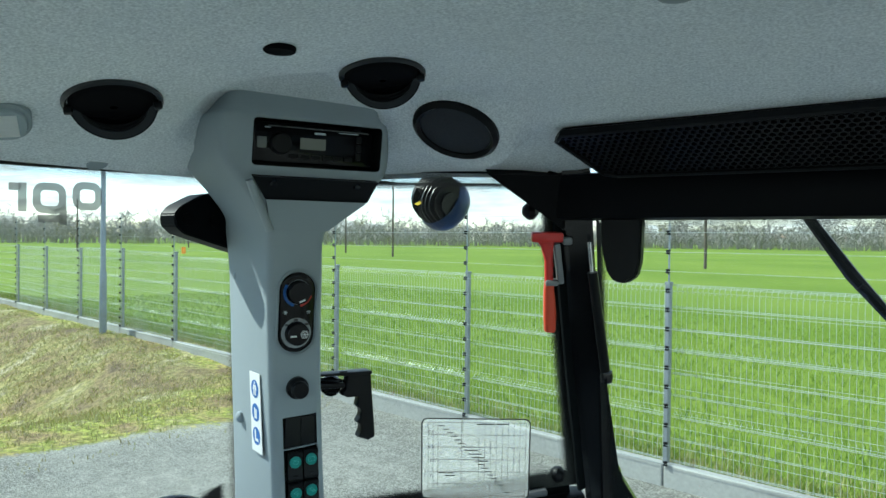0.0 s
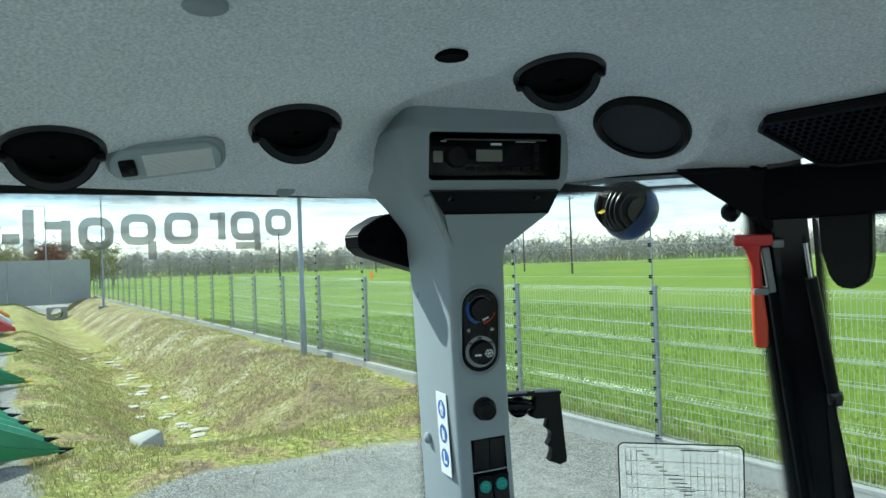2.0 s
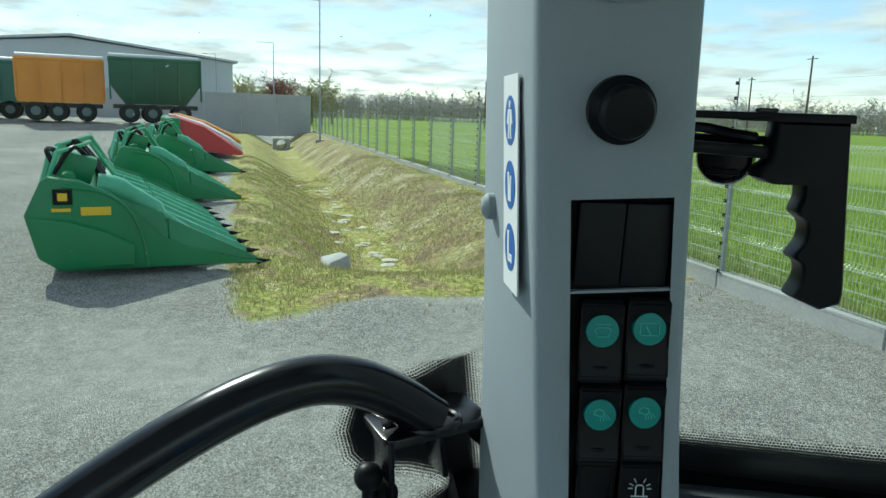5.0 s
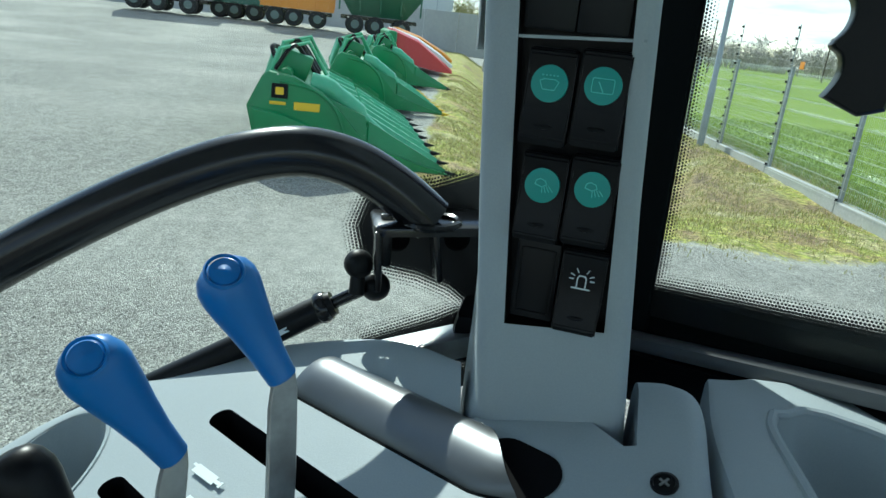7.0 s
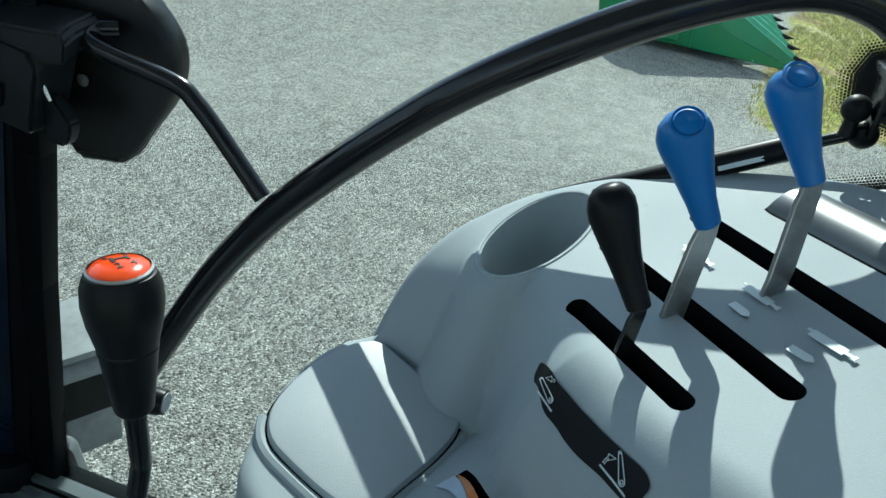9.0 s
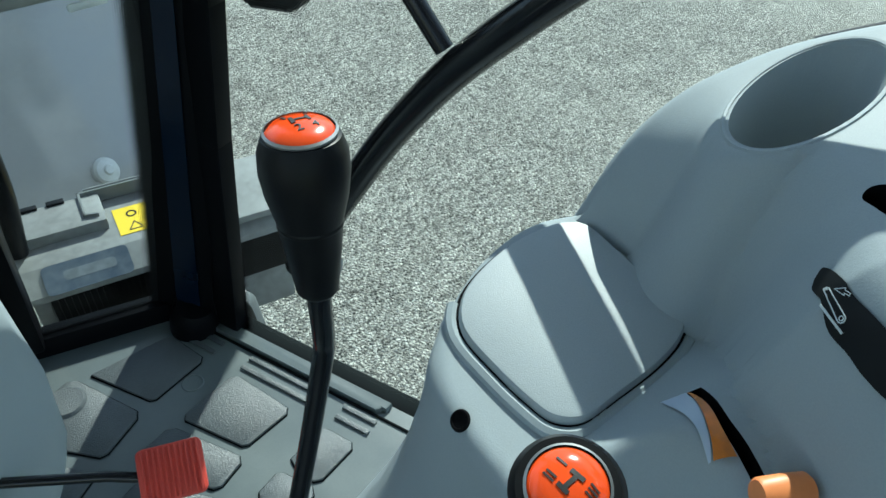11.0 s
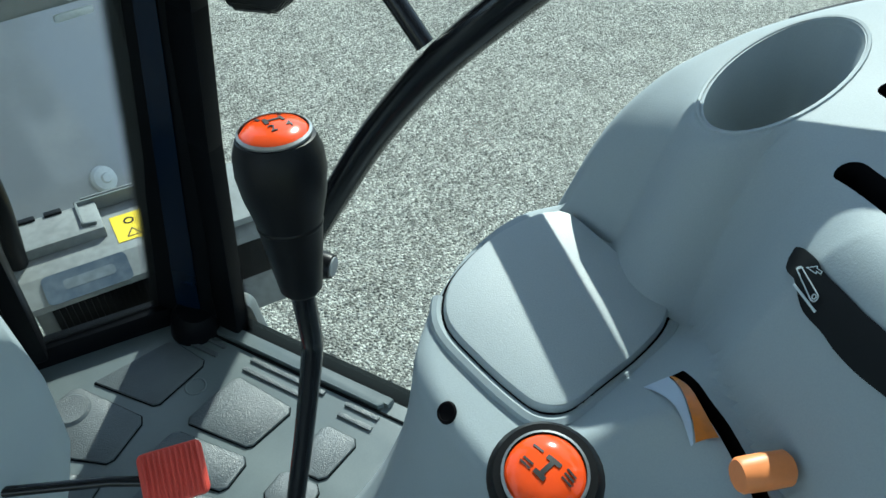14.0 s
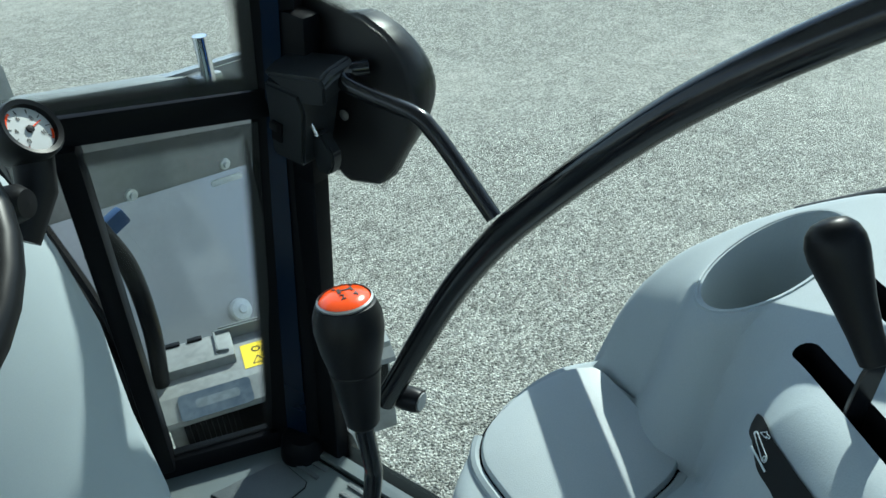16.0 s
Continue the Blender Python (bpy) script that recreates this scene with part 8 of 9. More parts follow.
def ball_cap(m, r, parent, marks, digits=()):
    """A domed orange-red cap with a chrome ring and its printed gear pattern."""
    part("cap_ring", b_lathe([(r * 1.0, -0.002), (r * 1.075, 0.0), (r * 1.075, 0.0014), (r * 1.0, 0.0024)], 36, m, caps=False), STEEL, parent)
    part("cap", b_lathe([(r * 1.02, 0.0), (r * 0.9, 0.0026), (r * 0.5, 0.0048), (0.0, 0.0056)], 32, m), CAPRED, parent, "domed orange-red cap")
    g = bmesh.new()
    for a, b, w in marks:
        a, b = Vector((*a, 0)) * r, Vector((*b, 0)) * r
        b_line([a.lerp(b, k / 3) for k in range(4)], w, 0, 0.0003, None, g)
    for body, x, y, ang, size in digits:
        d = text_bm(body, size, Matrix.Translation((x * r, y * r, 0.0002)) @ Matrix.Rotation(radians(ang), 4, "Z"))
        merge(g, d)
    for v in g.verts:
        v.co.z += 0.0057 - 0.0033 * (v.co.x ** 2 + v.co.y ** 2) / r ** 2
    bmesh.ops.transform(g, matrix=m, verts=g.verts[:])
    part("gear_print", g, BLACKPRINT, parent, "", False)


gl = thing("gear_lever", (0.60, -0.22, 0.92), "tall gear lever with a black knob and orange-red cap", "lever")
KT, KB = Vector((0.660, -0.248, 1.625)), Vector((0.647, -0.261, 1.519))
ax = (KT - KB)
m = basis(KB, Vector((0.455, -0.890, 0.023)) - ax.normalized() * ax.normalized().dot(Vector((0.455, -0.890, 0.023))), ax)
h = ax.length
m = m @ Matrix.Diagonal((1.04, 1.04, 1.07, 1))
part("knob", b_lathe([(0.0, 0.0), (0.0105, 0.0), (0.0128, 0.003), (0.0165, 0.03), (0.0190, 0.050), (0.0232, 0.066), (0.0252, 0.080), (0.0245, 0.091), (0.0215, 0.099), (0.012, 0.102)], 32, m), BLACKP, gl)
part("knob_seam", b_lathe([(0.0187, 0.046), (0.0191, 0.047), (0.0192, 0.048), (0.0188, 0.049)], 32, m, caps=False), BLACKP, gl)
ball_cap(m @ Matrix.Translation((0, -0.0005, 0.1008)) @ Matrix.Rotation(radians(5), 4, "X"), 0.0187, gl, (((-0.60, 0.42), (-0.46, 0.26), 0.0016), ((-0.32, 0.28), (-0.16, 0.00), 0.0022), ((-0.24, 0.14), (0.16, 0.38), 0.0017), ((0.08, 0.50), (0.24, 0.28), 0.0018)), (("2", 0.05, -0.26, 33, 0.0085), ("3", 0.0, 0.76, 33, 0.0075), ("4", 0.45, 0.05, 33, 0.0075)))
part("rod", b_tube(spline([KB + ax * 0.05, KB - ax * 0.05, (0.652, -0.258, 1.470), (0.653, -0.255, 1.445), (0.634, -0.25, 1.36), (0.613, -0.245, 1.28), (0.600, -0.235, 1.20), (0.607, -0.215, 1.13), (0.62, -0.20, 0.9)], 4), 0.0078, 14), BLACK, gl)
rl_ = thing("range_lever", (0.53, -0.42, 1.4), "short range lever with a round black knob and orange-red cap", "lever")
vw = (Vector((0.408, -0.473, 1.835)) - Vector((0.570, -0.447, 1.575))).normalized()
ax = (vw * 0.9 + Vector((0.25, 0.1, 0.2))).normalized()
m = basis(Vector((0.572, -0.449, 1.567)), Vector((0.455, -0.890, 0.023)) - ax * ax.dot(Vector((0.455, -0.890, 0.023))), ax)
part("knob", b_lathe([(0.0, -0.050), (0.009, -0.050), (0.011, -0.042), (0.019, -0.030), (0.0255, -0.012), (0.0258, -0.004), (0.0225, 0.0015), (0.012, 0.002)], 36, m), BLACKP, rl_)
ball_cap(m @ Matrix.Translation((0, 0, 0.001)), 0.0178, rl_, (((-0.22, 0.64), (-0.02, 0.44), 0.0010), ((-0.57, 0.27), (-0.37, 0.05), 0.0010), ((-0.48, 0.34), (-0.29, 0.14), 0.0010), ((0.11, 0.30), (0.35, 0.08), 0.0022), ((0.22, 0.18), (-0.13, -0.12), 0.0022), ((-0.24, -0.02), (-0.06, -0.22), 0.0022), ((0.39, -0.19), (0.57, -0.40), 0.0009), ((0.47, -0.10), (0.64, -0.30), 0.0009), ((0.54, 0.0), (0.70, -0.21), 0.0009)))
e = m @ Vector((0, 0, -0.045))
part("stem", b_tube(spline([e + ax * 0.01, e - ax * 0.03, e + Vector((-0.03, 0.05, -0.14)), (0.52, -0.36, 1.25)], 4), 0.0075, 12), BLACK, rl_)
ol_ = thing("throttle_lever", (0.632, -0.537, 1.5), "pale orange hand throttle tab in a curved slot", "lever")
m = basis((0.6425, -0.539, 1.535), (0.60, -0.80, 0.03), (-0.35, 0.1, 0.9))
part("tab", b_loft([[m @ Vector((x, y, z)) for y, z in rrect(w, 0.017, 0.007, 4)] for x, w in ((-0.0135, 0.0145), (-0.0120, 0.0172), (0.0, 0.0178), (0.0115, 0.0172), (0.0128, 0.0140))]), ORANGE, ol_)
part("arm", b_box(0.006, 0.003, 0.06, m @ Matrix.Translation((0, 0.002, -0.035)), 0.001), BLACK, ol_)

# ---- floor mat, pedal, dash ----
pads = [[(0.774, 0.322), (0.786, 0.209), (0.793, 0.202), (0.882, 0.194), (0.892, 0.200), (0.899, 0.268), (0.893, 0.278)],
        [(0.787, 0.136), (0.796, 0.034), (0.803, 0.026), (0.874, 0.012), (0.884, 0.018), (0.892, 0.122), (0.884, 0.132), (0.795, 0.143)],
        [(0.644, 0.290), (0.678, 0.196), (0.688, 0.191), (0.752, 0.200), (0.762, 0.210), (0.755, 0.332), (0.745, 0.343), (0.700, 0.344)],
        [(0.700, 0.140), (0.722, 0.022), (0.732, 0.015), (0.772, 0.016), (0.781, 0.025), (0.769, 0.138), (0.760, 0.148), (0.712, 0.152)],
        [(0.802, -0.066), (0.803, -0.092), (0.812, -0.101), (0.874, -0.109), (0.884, -0.102), (0.884, -0.056), (0.876, -0.048), (0.815, -0.042)],
        [(0.740, -0.046), (0.752, -0.100), (0.760, -0.107), (0.786, -0.104), (0.795, -0.095), (0.792, -0.046), (0.784, -0.038), (0.750, -0.036)],
        [(0.590, 0.300), (0.606, 0.176), (0.615, 0.169), (0.646, 0.176), (0.655, 0.186), (0.618, 0.290), (0.606, 0.304)],
        [(0.640, 0.110), (0.688, 0.008), (0.698, 0.003), (0.708, 0.004), (0.712, 0.012), (0.684, 0.112), (0.672, 0.121), (0.650, 0.120)]]
for p in pads:
    pad = part("pad", b_prism(p, 0.890, 0.9005, bev=0.0025), RUBBER, mat_t)
    # black tube draws the shadow line round the pad's edge
    part("edge_shade", b_tube([Vector((x, y, 0.8955)) for x, y in p + p[:1]], 0.0019, 6), SEAL, pad)
for y0, y1 in ((0.276, 0.188), (0.132, -0.014), (-0.054, -0.115)):
    for x in (0.911, 0.932):
        part("rib", b_box(0.0085, y0 - y1, 0.010, Matrix.Translation((x, (y0 + y1) / 2, 0.8945)), 0.0018), RUBBER, mat_t)
part("edge_strip", b_prism([(0.9475, 0.262), (0.9475, -0.104), (0.953, -0.110), (0.957, -0.110), (0.957, -0.118), (0.9705, -0.120), (0.9705, 0.262)], 0.893, 0.9055, bev=0.003), RUBBER_S, mat_t)
part("edge_ridge", b_tube([(0.944, 0.27, 0.896), (0.944, -0.25, 0.896)], 0.0025, 8), SEAL, mat_t)
part("drain_cap", b_lathe([(0, 0.008), (0.026, 0.008), (0.030, 0.004), (0.031, 0)], 28, Matrix.Translation((0.717, 0.311, 0.8975))), RUBBER, mat_t)
part("plug_mark", b_lathe([(0.014, 0.0), (0.016, 0.0012), (0.018, 0.0)], 24, Matrix.Translation((0.846, 0.177, 0.8952)), caps=False), RUBBER_S, mat_t)

bp_ = thing("brake_pedal", (0.62, -0.07, 0.92), "red ribbed rubber brake pedal on a thin black arm", "pedal")
pc = Vector((0.6225, -0.0715, 1.176))
px, py = Vector((0.052, -0.041, -0.006)).normalized(), Vector((0.033, 0.033, 0.026)).normalized()
m = basis(pc, px, px.cross(py))
pw, ph = 0.064, 0.056
part("pad", b_prism(rrect(pw, ph, 0.007, 4), -0.008, 0.005, m, bev=0.003), PEDAL, bp_)
for i in range(11):
    part("rib", b_box(0.0032, ph * 0.92, 0.004, m @ Matrix.Translation((-pw / 2 + 0.0055 + i * (pw - 0.011) / 10, 0, 0.0055)), 0.0012, 1), PEDAL, bp_)
part("arm", b_tube([m @ Vector((-pw / 2 + 0.01, 0.0, -0.010)), m @ Vector((-0.06, 0.012, -0.010)), (0.47, 0.10, 1.22), (0.40, 0.16, 1.24)], 0.0055, 10), BLACK, bp_)

# steering column cowl
cw = thing("dash_cowl", (0.42, 0.2, 0.9), "smooth grey moulded dash cowl", "dashboard")
rings = []
for z, xr, yb, k in ((1.03, 0.50, 0.10, 0.7), (1.045, 0.58, 0.05, 0.8), (1.07, 0.622, 0.030, 0.88), (1.11, 0.640, 0.025, 1.0), (1.18, 0.648, 0.030, 1.0), (1.30, 0.650, 0.055, 1.0), (1.42, 0.664, 0.085, 1.0), (1.52, 0.660, 0.115, 1.0), (1.60, 0.650, 0.150, 0.98), (1.66, 0.626, 0.195, 0.92), (1.69, 0.58, 0.23, 0.8), (1.70, 0.50, 0.26, 0.5)):
    cx = 0.36
    hw = xr - cx
    ring = []
    for i in range(32):
        a = 2 * math.pi * i / 32
        ca, sa = math.cos(a), math.sin(a)
        ring.append(Vector((cx + hw * abs(ca) ** 0.95 * (1 if ca > 0 else -1), yb + 0.14 + (0.16 * abs(sa) ** 1.0) * (1 if sa > 0 else -1), z)))
    rings.append(ring)
part("shell", b_loft(rings), GREY, cw)
part("side_seam", b_tube([r[0] + Vector((0.003, 0.010, 0)) for r in rings[1:10]], 0.004, 8), BLACKP, cw)
part("side_panel", b_loft([[r[30] + Vector((0.004, 0.03, 0)), r[30] + Vector((0.008, 0.05, 0)), r[2] + Vector((0.006, 0.05, 0)), r[2] + Vector((0.001, 0.02, 0))] for r in rings[2:9]]), GREY, cw)
ga = thing("gauge", (0.648, 0.165, 1.65), "round pressure gauge with a white dial in a black pod", "gauge")
gv = (Vector((0.383, -0.564, 1.917)) - Vector((0.653, 0.156, 1.682))).normalized()
m = basis((0.653, 0.160, 1.678), (0.93, 0.34, 0.0), gv * 0.85 + Vector((0.05, -0.1, 0.25))) @ Matrix.Scale(0.78, 4)
part("pod", b_lathe([(0.030, -0.055), (0.040, -0.03), (0.041, 0.0), (0.038, 0.006), (0.032, 0.004), (0.031, -0.004), (0.0, -0.004)], 36, m), BLACKP, ga)
part("dial", b_lathe([(0.031, -0.004), (0.0, -0.0035)], 32, m), DIAL, ga, "white dial")
g = bmesh.new()
for i in range(9):
    a = radians(225 - i * 33.75)
    b_line([(0.023 * math.cos(a), 0.023 * math.sin(a)), (0.028 * math.cos(a), 0.028 * math.sin(a))], 0.0012, -0.0034, -0.0028, m, g)
part("ticks", g, BLACKPRINT, ga)
for a0, a1 in ((-50, -25), (110, 150), (205, 225)):
    part("red_zone", b_line(circle(0.0285, 5, a0=a0, a1=a1), 0.003, -0.0034, -0.0028, m), CAPRED, ga, "orange-red arc")
part("needle", b_line([(0.0, 0.0), (0.021, 0.004)], 0.0014, -0.0030, -0.0022, m), CAPRED, ga)
part("hub", b_lathe([(0.005, -0.003), (0.0048, 0.0), (0, 0.0005)], 16, m), BLACKP, ga)
for s, a in (("0", 225), ("4", 165), ("6", 100), ("8", 40), ("10", -40)):
    part("digit", text_bm(s, 0.009, m @ Matrix.Translation((0.0175 * math.cos(radians(a)), 0.0175 * math.sin(radians(a)), -0.0030))), BLACKPRINT, ga)
part("bracket", b_tube([m @ Vector((0, -0.02, -0.03)), m @ Vector((-0.02, -0.06, -0.05)), (0.60, 0.15, 1.58)], 0.020, 12), BLACKP, ga)
sw_ = thing("steering_wheel", (0.345, 0.05, 1.68), "round black steering wheel with three spokes", "steering wheel")
m = basis((0.345, -0.015, 1.735), (1, 0, 0), (0.0, -0.50, 0.87))
part("rim", b_tube([m @ Vector((0.19 * math.cos(radians(a)), 0.19 * math.sin(radians(a)), 0)) for a in range(0, 361, 8)], 0.0125, 12), BLACKP, sw_)
part("hub", b_lathe([(0.0, -0.03), (0.05, -0.03), (0.055, 0.0), (0.04, 0.012), (0, 0.014)], 24, m @ Matrix.Translation((0, 0, -0.04))), BLACKP, sw_)
for a in (90, 210, 330):
    part("spoke", b_tube([m @ Vector((0.04 * math.cos(radians(a)), 0.04 * math.sin(radians(a)), -0.04)), m @ Vector((0.18 * math.cos(radians(a)), 0.18 * math.sin(radians(a)), -0.002))], 0.011, 10), BLACKP, sw_)
ks = thing("column_knob", (0.585, 0.12, 1.60), "small black knob beside the steering column", "knob")
part("knob", b_lathe([(0, 0.02), (0.014, 0.018), (0.019, 0.008), (0.016, -0.01), (0.010, -0.02)], 20, basis((0.598, 0.128, 1.628), (0, 0, 1), (0.5, -0.8, 0.3))), BLACKP, ks)

# ---- tractor outside the front glass ----
bt = thing("battery_box", (0.98, 0.46, 0.8), "dusty dark grey battery box beside the engine", "battery box")
bx = Vector((0.84, -0.50, 0)).normalized()
m = basis((1.050, 0.446, 0.97), bx, (0, 0, 1))
part("case", b_box(0.455, 0.175, 0.22, m @ Matrix.Translation((0, 0.008, -0.125)), 0.010), BATT, bt)
part("grille", b_box(0.42, 0.006, 0.10, m @ Matrix.Translation((0.01, -0.082, -0.082)), 0.002), BLACKP, bt, "dark ribbed front")
gb = bmesh.new()
for i in range(28):
    b_box(0.0035, 0.005, 0.085, m @ Matrix.Translation((-0.19 + i * 0.0103, -0.087, -0.082)), bm=gb)
part("grille_ribs", gb, BLACKP, bt)
part("cover", b_box(0.475, 0.150, 0.026, m @ Matrix.Translation((0, 0.022, -0.006)), 0.007), BATT, bt)
part("cover_lip", b_loft([[m @ Vector((xx, yy, zz)) for yy, zz in ((-0.050, 0.006), (-0.054, 0.004), (-0.092, -0.022), (-0.094, -0.034), (-0.050, -0.034))] for xx in (-0.236, 0.236)]), BATT, bt, "sloped front edge of the cover")
part("cover_step", b_box(0.155, 0.085, 0.024, m @ Matrix.Translation((-0.150, 0.045, 0.017)), 0.005), BATT, bt)
part("cover_step", b_box(0.13, 0.18, 0.016, m @ Matrix.Translation((0.165, 0.0, 0.013)), 0.005), BATT, bt)
part("label_film", b_prism(rrect(0.140, 0.052, 0.009, 4), 0.0, 0.0012, m @ Matrix.Translation((-0.128, -0.0745, -0.0075)) @ Matrix.Rotation(radians(34), 4, "X")), LABELF, bt, "faded dark blue label film")
part("label_patch", b_prism(rrect(0.085, 0.018, 0.006, 3, 0.004, 0.002), 0.0013, 0.0016, m @ Matrix.Translation((-0.128, -0.0745, -0.0075)) @ Matrix.Rotation(radians(34), 4, "X")), mat("worn label print", (0.17, 0.20, 0.235), 0.5, stain=0.7, stain_scale=60), bt, "worn pale field")
bm = bmesh.new()
for a, b in (((-0.105, 0.088), (0.09, 0.088)), ((-0.105, 0.088), (-0.105, 0.022)), ((-0.105, 0.022), (-0.085, 0.018)), ((-0.092, 0.096), (0.09, 0.096))):
    a, b = Vector((*a, 0.022)), Vector((*b, 0.022))
    b_box((b - a).length + 0.006, 0.005, 0.028, m @ basis((a + b) / 2, b - a, (0, 0, 1)), 0.001, 1, bm)
part("handle", bm, GUARD, bt, "moulded carrying handle")
for i in range(7):
    part("cross_rib", b_box(0.003, 0.010, 0.020, m @ Matrix.Translation((-0.075 + i * 0.026, 0.092, 0.020))), GUARD, bt)
part("warning_label", b_box(0.060, 0.078, 0.001, m @ Matrix.Translation((-0.031, 0.010, 0.0078))), YELLOW, bt, "yellow warning label")
bm = b_line([(-0.043, -0.020), (-0.019, -0.020), (-0.031, 0.002)], 0.002, 0.0083, 0.009, m, closed=True)
b_line(circle(0.008, 12, -0.031, 0.026), 0.003, 0.0083, 0.009, m, bm, True)
part("label_print", bm, BLACKPRINT, bt)
for x in (-0.19, -0.145):
    part("clip", b_box(0.03, 0.012, 0.008, m @ Matrix.Translation((x, 0.085, 0.03)), 0.002), BLACKP, bt)
en = thing("engine_side_panel", (1.0, 0.6, 0.7), "grey engine side panel with bolts", "engine panel")
bl, nrm = Vector((1.229, 0.812, 0.826)), Vector((-0.3, -0.8, 0.5)).normalized()
pn0 = [Vector((x, bl.y + ((x - bl.x) * nrm.x + (z - bl.z) * nrm.z) / -nrm.y, z)) for x, z in ((0.92, 1.16), (1.56, 1.19), (1.40, 0.62), (1.02, 0.64), (0.86, 0.86))]
bm = b_loft([pn0, [p - nrm * 0.03 for p in pn0]])
bmesh.ops.bevel(bm, geom=bm.edges[:], offset=0.008, segments=2, affect="EDGES")
part("panel", bm, PANELG, en, "pale grey sheet panel")
mm = basis(bl, (1, 0, 0), nrm)
part("bolt", b_lathe([(0.0, 0.016), (0.010, 0.016), (0.013, 0.011), (0.027, 0.008), (0.032, 0.002), (0.032, -0.01)], 24, mm), ZINC, en, "pale zinc flange bolt")
sh = thing("engine_shroud", (0.9, 0.42, 1.35), "dark shroud plate with two bolts above the panel", "engine panel")
s0 = [Vector(p) for p in ((0.70, 0.425, 1.60), (1.10, 0.385, 1.60), (1.10, 0.393, 1.410), (0.70, 0.428, 1.450))]
bm = b_loft([s0, [p + Vector((0, 0.03, 0)) for p in s0]])
bmesh.ops.bevel(bm, geom=bm.edges[:], offset=0.006, segments=2, affect="EDGES")
part("plate", bm, PANELD, sh)
for p in ((0.850, 0.413, 1.446), (1.014, 0.400, 1.434)):
    part("bolt", b_lathe([(0.0, 0.0075), (0.0050, 0.0075), (0.0058, 0.0035), (0.0095, 0.0025), (0.0105, -0.006)], 16, basis(p, (1, 0, 0), (-0.1, -1, -0.05))), ZINC, sh, "pale zinc bolt")
part("tab", b_prism(rrect(0.060, 0.010, 0.004), 0.0, 0.004, basis((1.008, 0.396, 1.409), (1, -0.09, -0.09), (0, -1, 0.05)), bev=0.001), ZINC, sh, "pale tab")
eb = thing("engine_block", (0.55, 0.9, 0.4), "dark dusty engine block under the hood", "engine")
part("block", b_box(0.56, 0.75, 0.85, Matrix.Translation((0.50, 0.98, 1.02)), 0.03), PANELD, eb)
part("housing", b_box(0.45, 0.40, 1.05, Matrix.Translation((0.90, 1.62, 0.92)), 0.03), PANELD, eb)
part("manifold", b_tube(spline([(0.80, 0.60, 0.72), (0.82, 0.66, 0.95), (0.80, 0.72, 1.20), (0.72, 0.80, 1.36)], 5), 0.045, 12), BLACKP, eb)
for i in range(4):
    part("pipe", b_tube(spline([(0.79, 0.66 + 0.07 * i, 1.38), (0.83, 0.64 + 0.07 * i, 1.15 + 0.03 * i), (0.84, 0.62 + 0.08 * i, 0.9)], 4), 0.012, 8), BLACK, eb)
ho = thing("engine_hose", (0.85, 0.5, 1.2), "black hoses and a painted blue reflection beside the engine", "hose")
part("hose", b_tube(spline([(0.80, 0.45, 1.40), (0.835, 0.47, 1.30), (0.85, 0.50, 1.15), (0.86, 0.56, 0.98)], 5), 0.016, 12), BLACKP, ho)
part("bracket", b_tube(spline([(0.78, 0.46, 1.36), (0.81, 0.50, 1.22), (0.83, 0.55, 1.05)], 5), 0.010, 10), BLACK, ho)
# added block whose dark blue stands in for a reflected patch of bonnet
part("cap", b_box(0.05, 0.02, 0.030, Matrix.Translation((0.828, 0.46, 1.392)) @ Matrix.Rotation(-0.35, 4, "Y"), 0.006), mat("dark blue reflection", (0.012, 0.05, 0.15), 0.4, stain=0.3), ho, "dark blue block painted as a bonnet reflection")
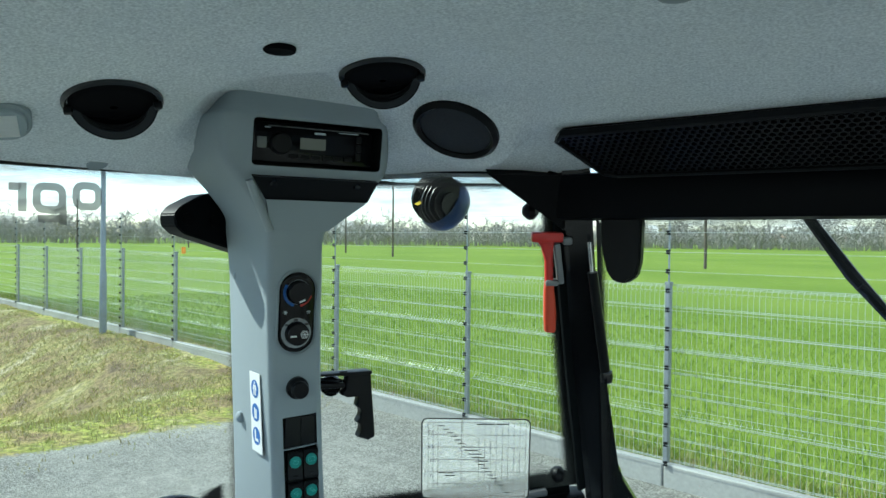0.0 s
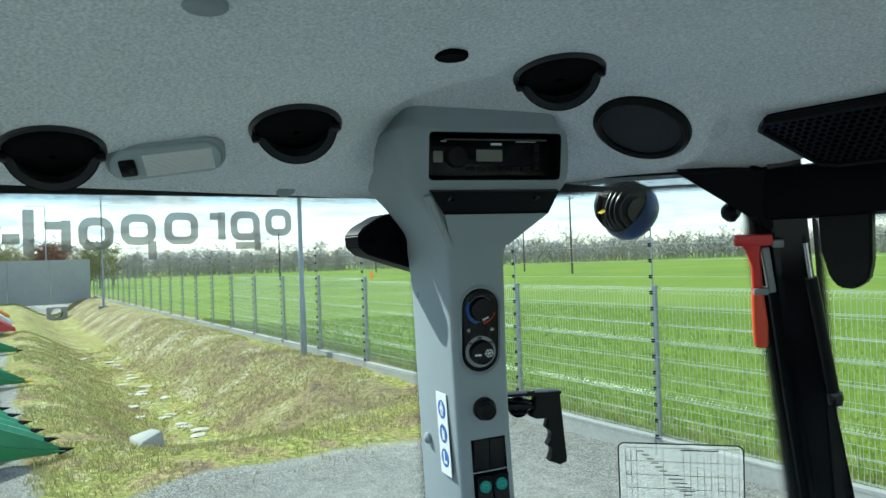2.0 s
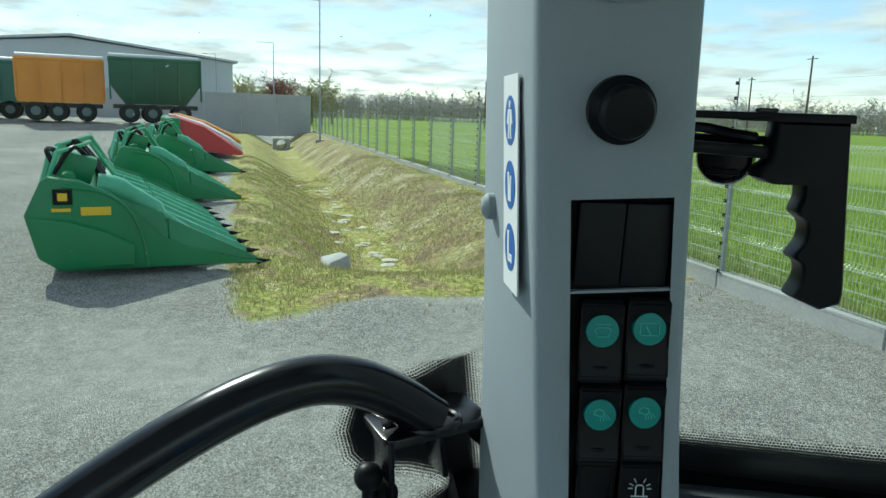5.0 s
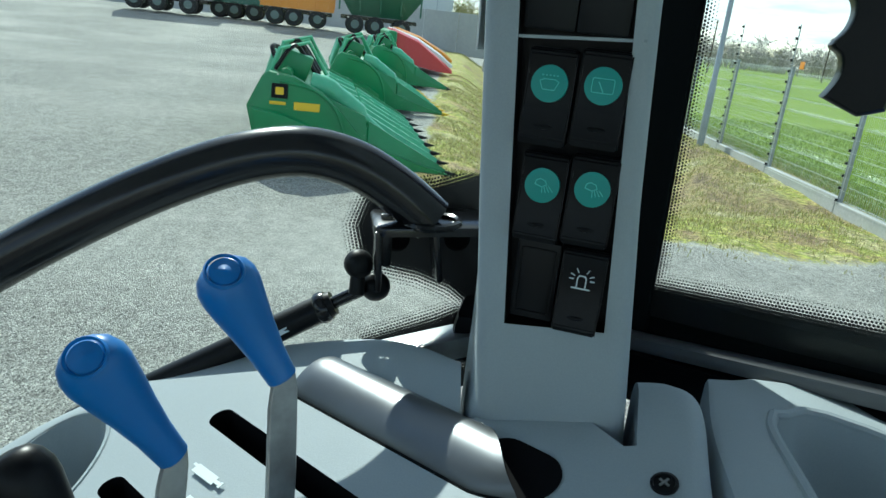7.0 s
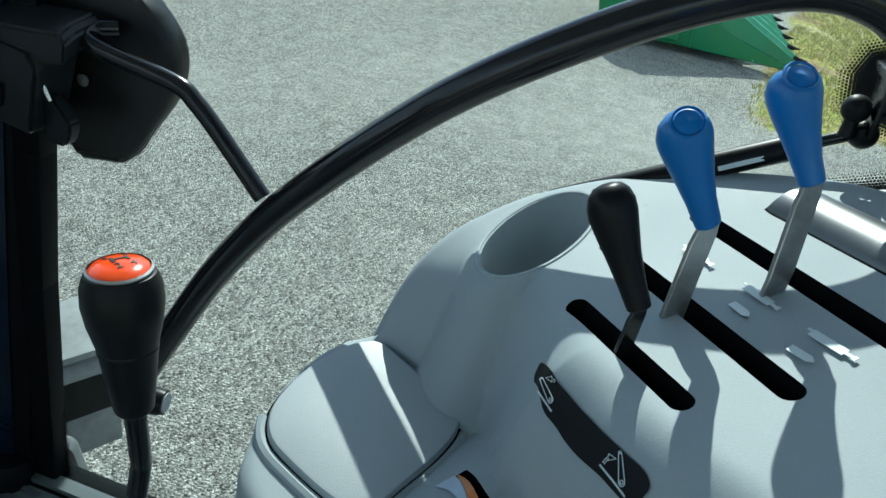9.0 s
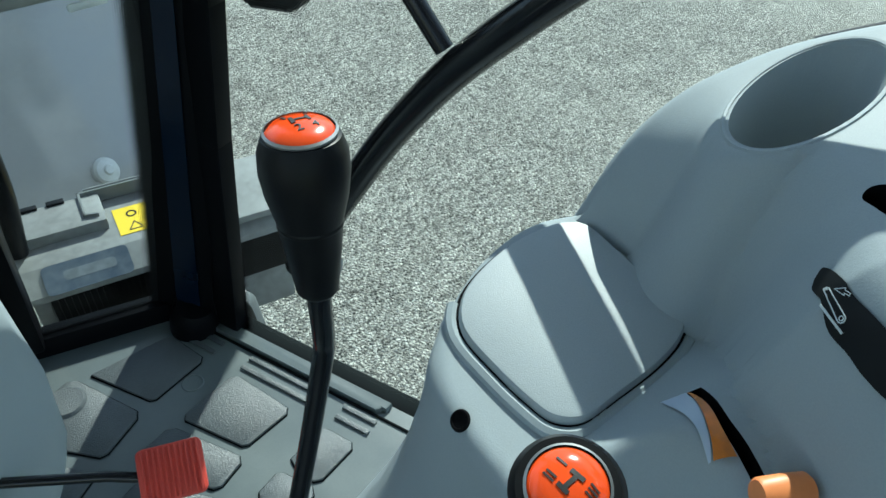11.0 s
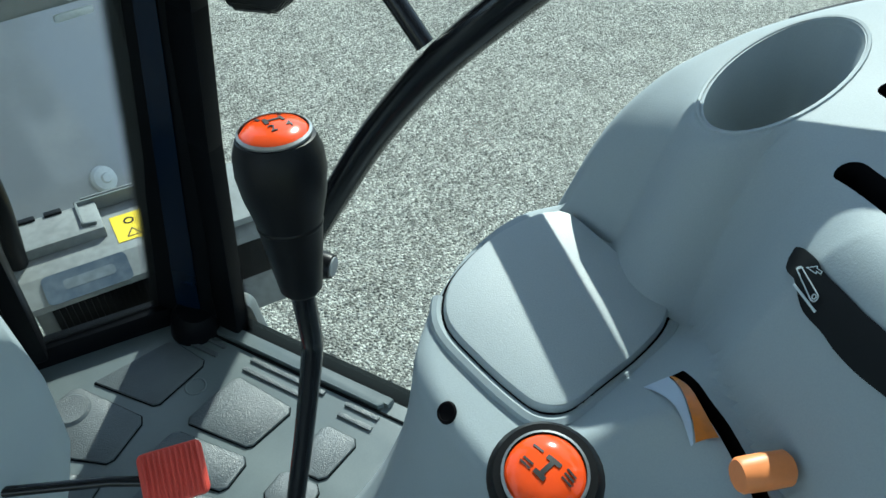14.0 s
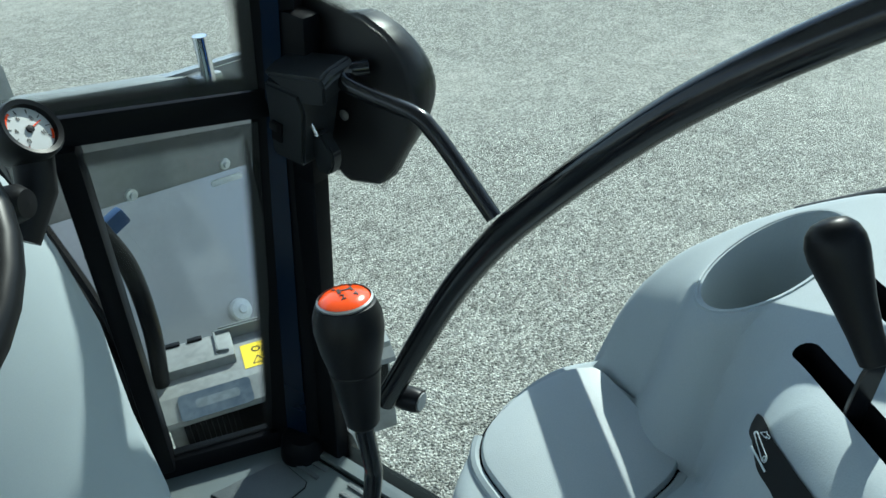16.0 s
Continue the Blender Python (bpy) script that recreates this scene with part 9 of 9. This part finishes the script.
hd = thing("hood_ledge", (0.9, 0.36, 1.6), "pale grey hood edge with a round steel rod", "hood")
part("ledge", b_box(0.42, 0.05, 0.07, basis((0.945, 0.42, 1.566), (0.985, 0.0, -0.155), (0, 0, 1)), 0.012), LEDGE, hd)
part("rod", b_tube([(1.003, 0.372, 1.55), (1.0, 0.365, 1.655)], 0.011, 14), CHROME, hd, "round bright steel rod")
part("clamp", b_box(0.045, 0.04, 0.04, Matrix.Translation((1.005, 0.385, 1.575)), 0.006), STEEL, hd)
fe = thing("rear_fender", (1.1, -2.0, 0.0), "glossy blue rear fender over a large tractor tyre", "fender")
rings = []
for k in range(17):
    a = radians(20 + 140 * k / 16)
    c, s = math.cos(a), math.sin(a)
    y, z = -2.22 + 0.80 * c, 0.47 + 0.80 * s
    rings.append([Vector((0.80, y, z)), Vector((1.30, y, z)), Vector((1.33, y - 0.0, z - 0.05)), Vector((0.80, y - 0.02 * c, z - 0.025))])
part("shell", b_loft(rings), BLUE_PAINT, fe)
m = basis((1.10, -2.22, 0.60), (0, 1, 0), (1, 0, 0))
tw = part("tyre", b_lathe([(0.36, -0.18), (0.52, -0.20), (0.60, -0.14), (0.60, 0.14), (0.52, 0.20), (0.36, 0.18)], 40, m), TYRE, fe, "black tyre")
part("rim", b_lathe([(0.05, -0.05), (0.34, -0.12), (0.36, -0.18), (0.36, 0.18), (0.34, 0.05), (0.05, 0.06)], 32, m), MWHITE, tw)
st_ = thing("access_step", (1.06, 0.25, 0.2), "dark grey access step guard below the door", "step")
part("guard", b_prism(rrect(0.115, 0.25, 0.022, 5), -0.012, 0.012, basis((1.035, 0.268, 0.800), (0.35, -1, 0), (1, 0.35, 0.25)), bev=0.006), GUARD, st_, "grey plastic guard")
part("lug", b_prism(rrect(0.10, 0.085, 0.040, 6), -0.010, 0.010, basis((1.045, 0.185, 0.745), (0.1, -1, 0), (1, 0.1, 0.35)), bev=0.005), GUARD, st_, "rounded grey lug")
part("tread", b_box(0.14, 0.22, 0.03, Matrix.Translation((1.08, 0.22, 0.50)), 0.01), BLACKP, st_)
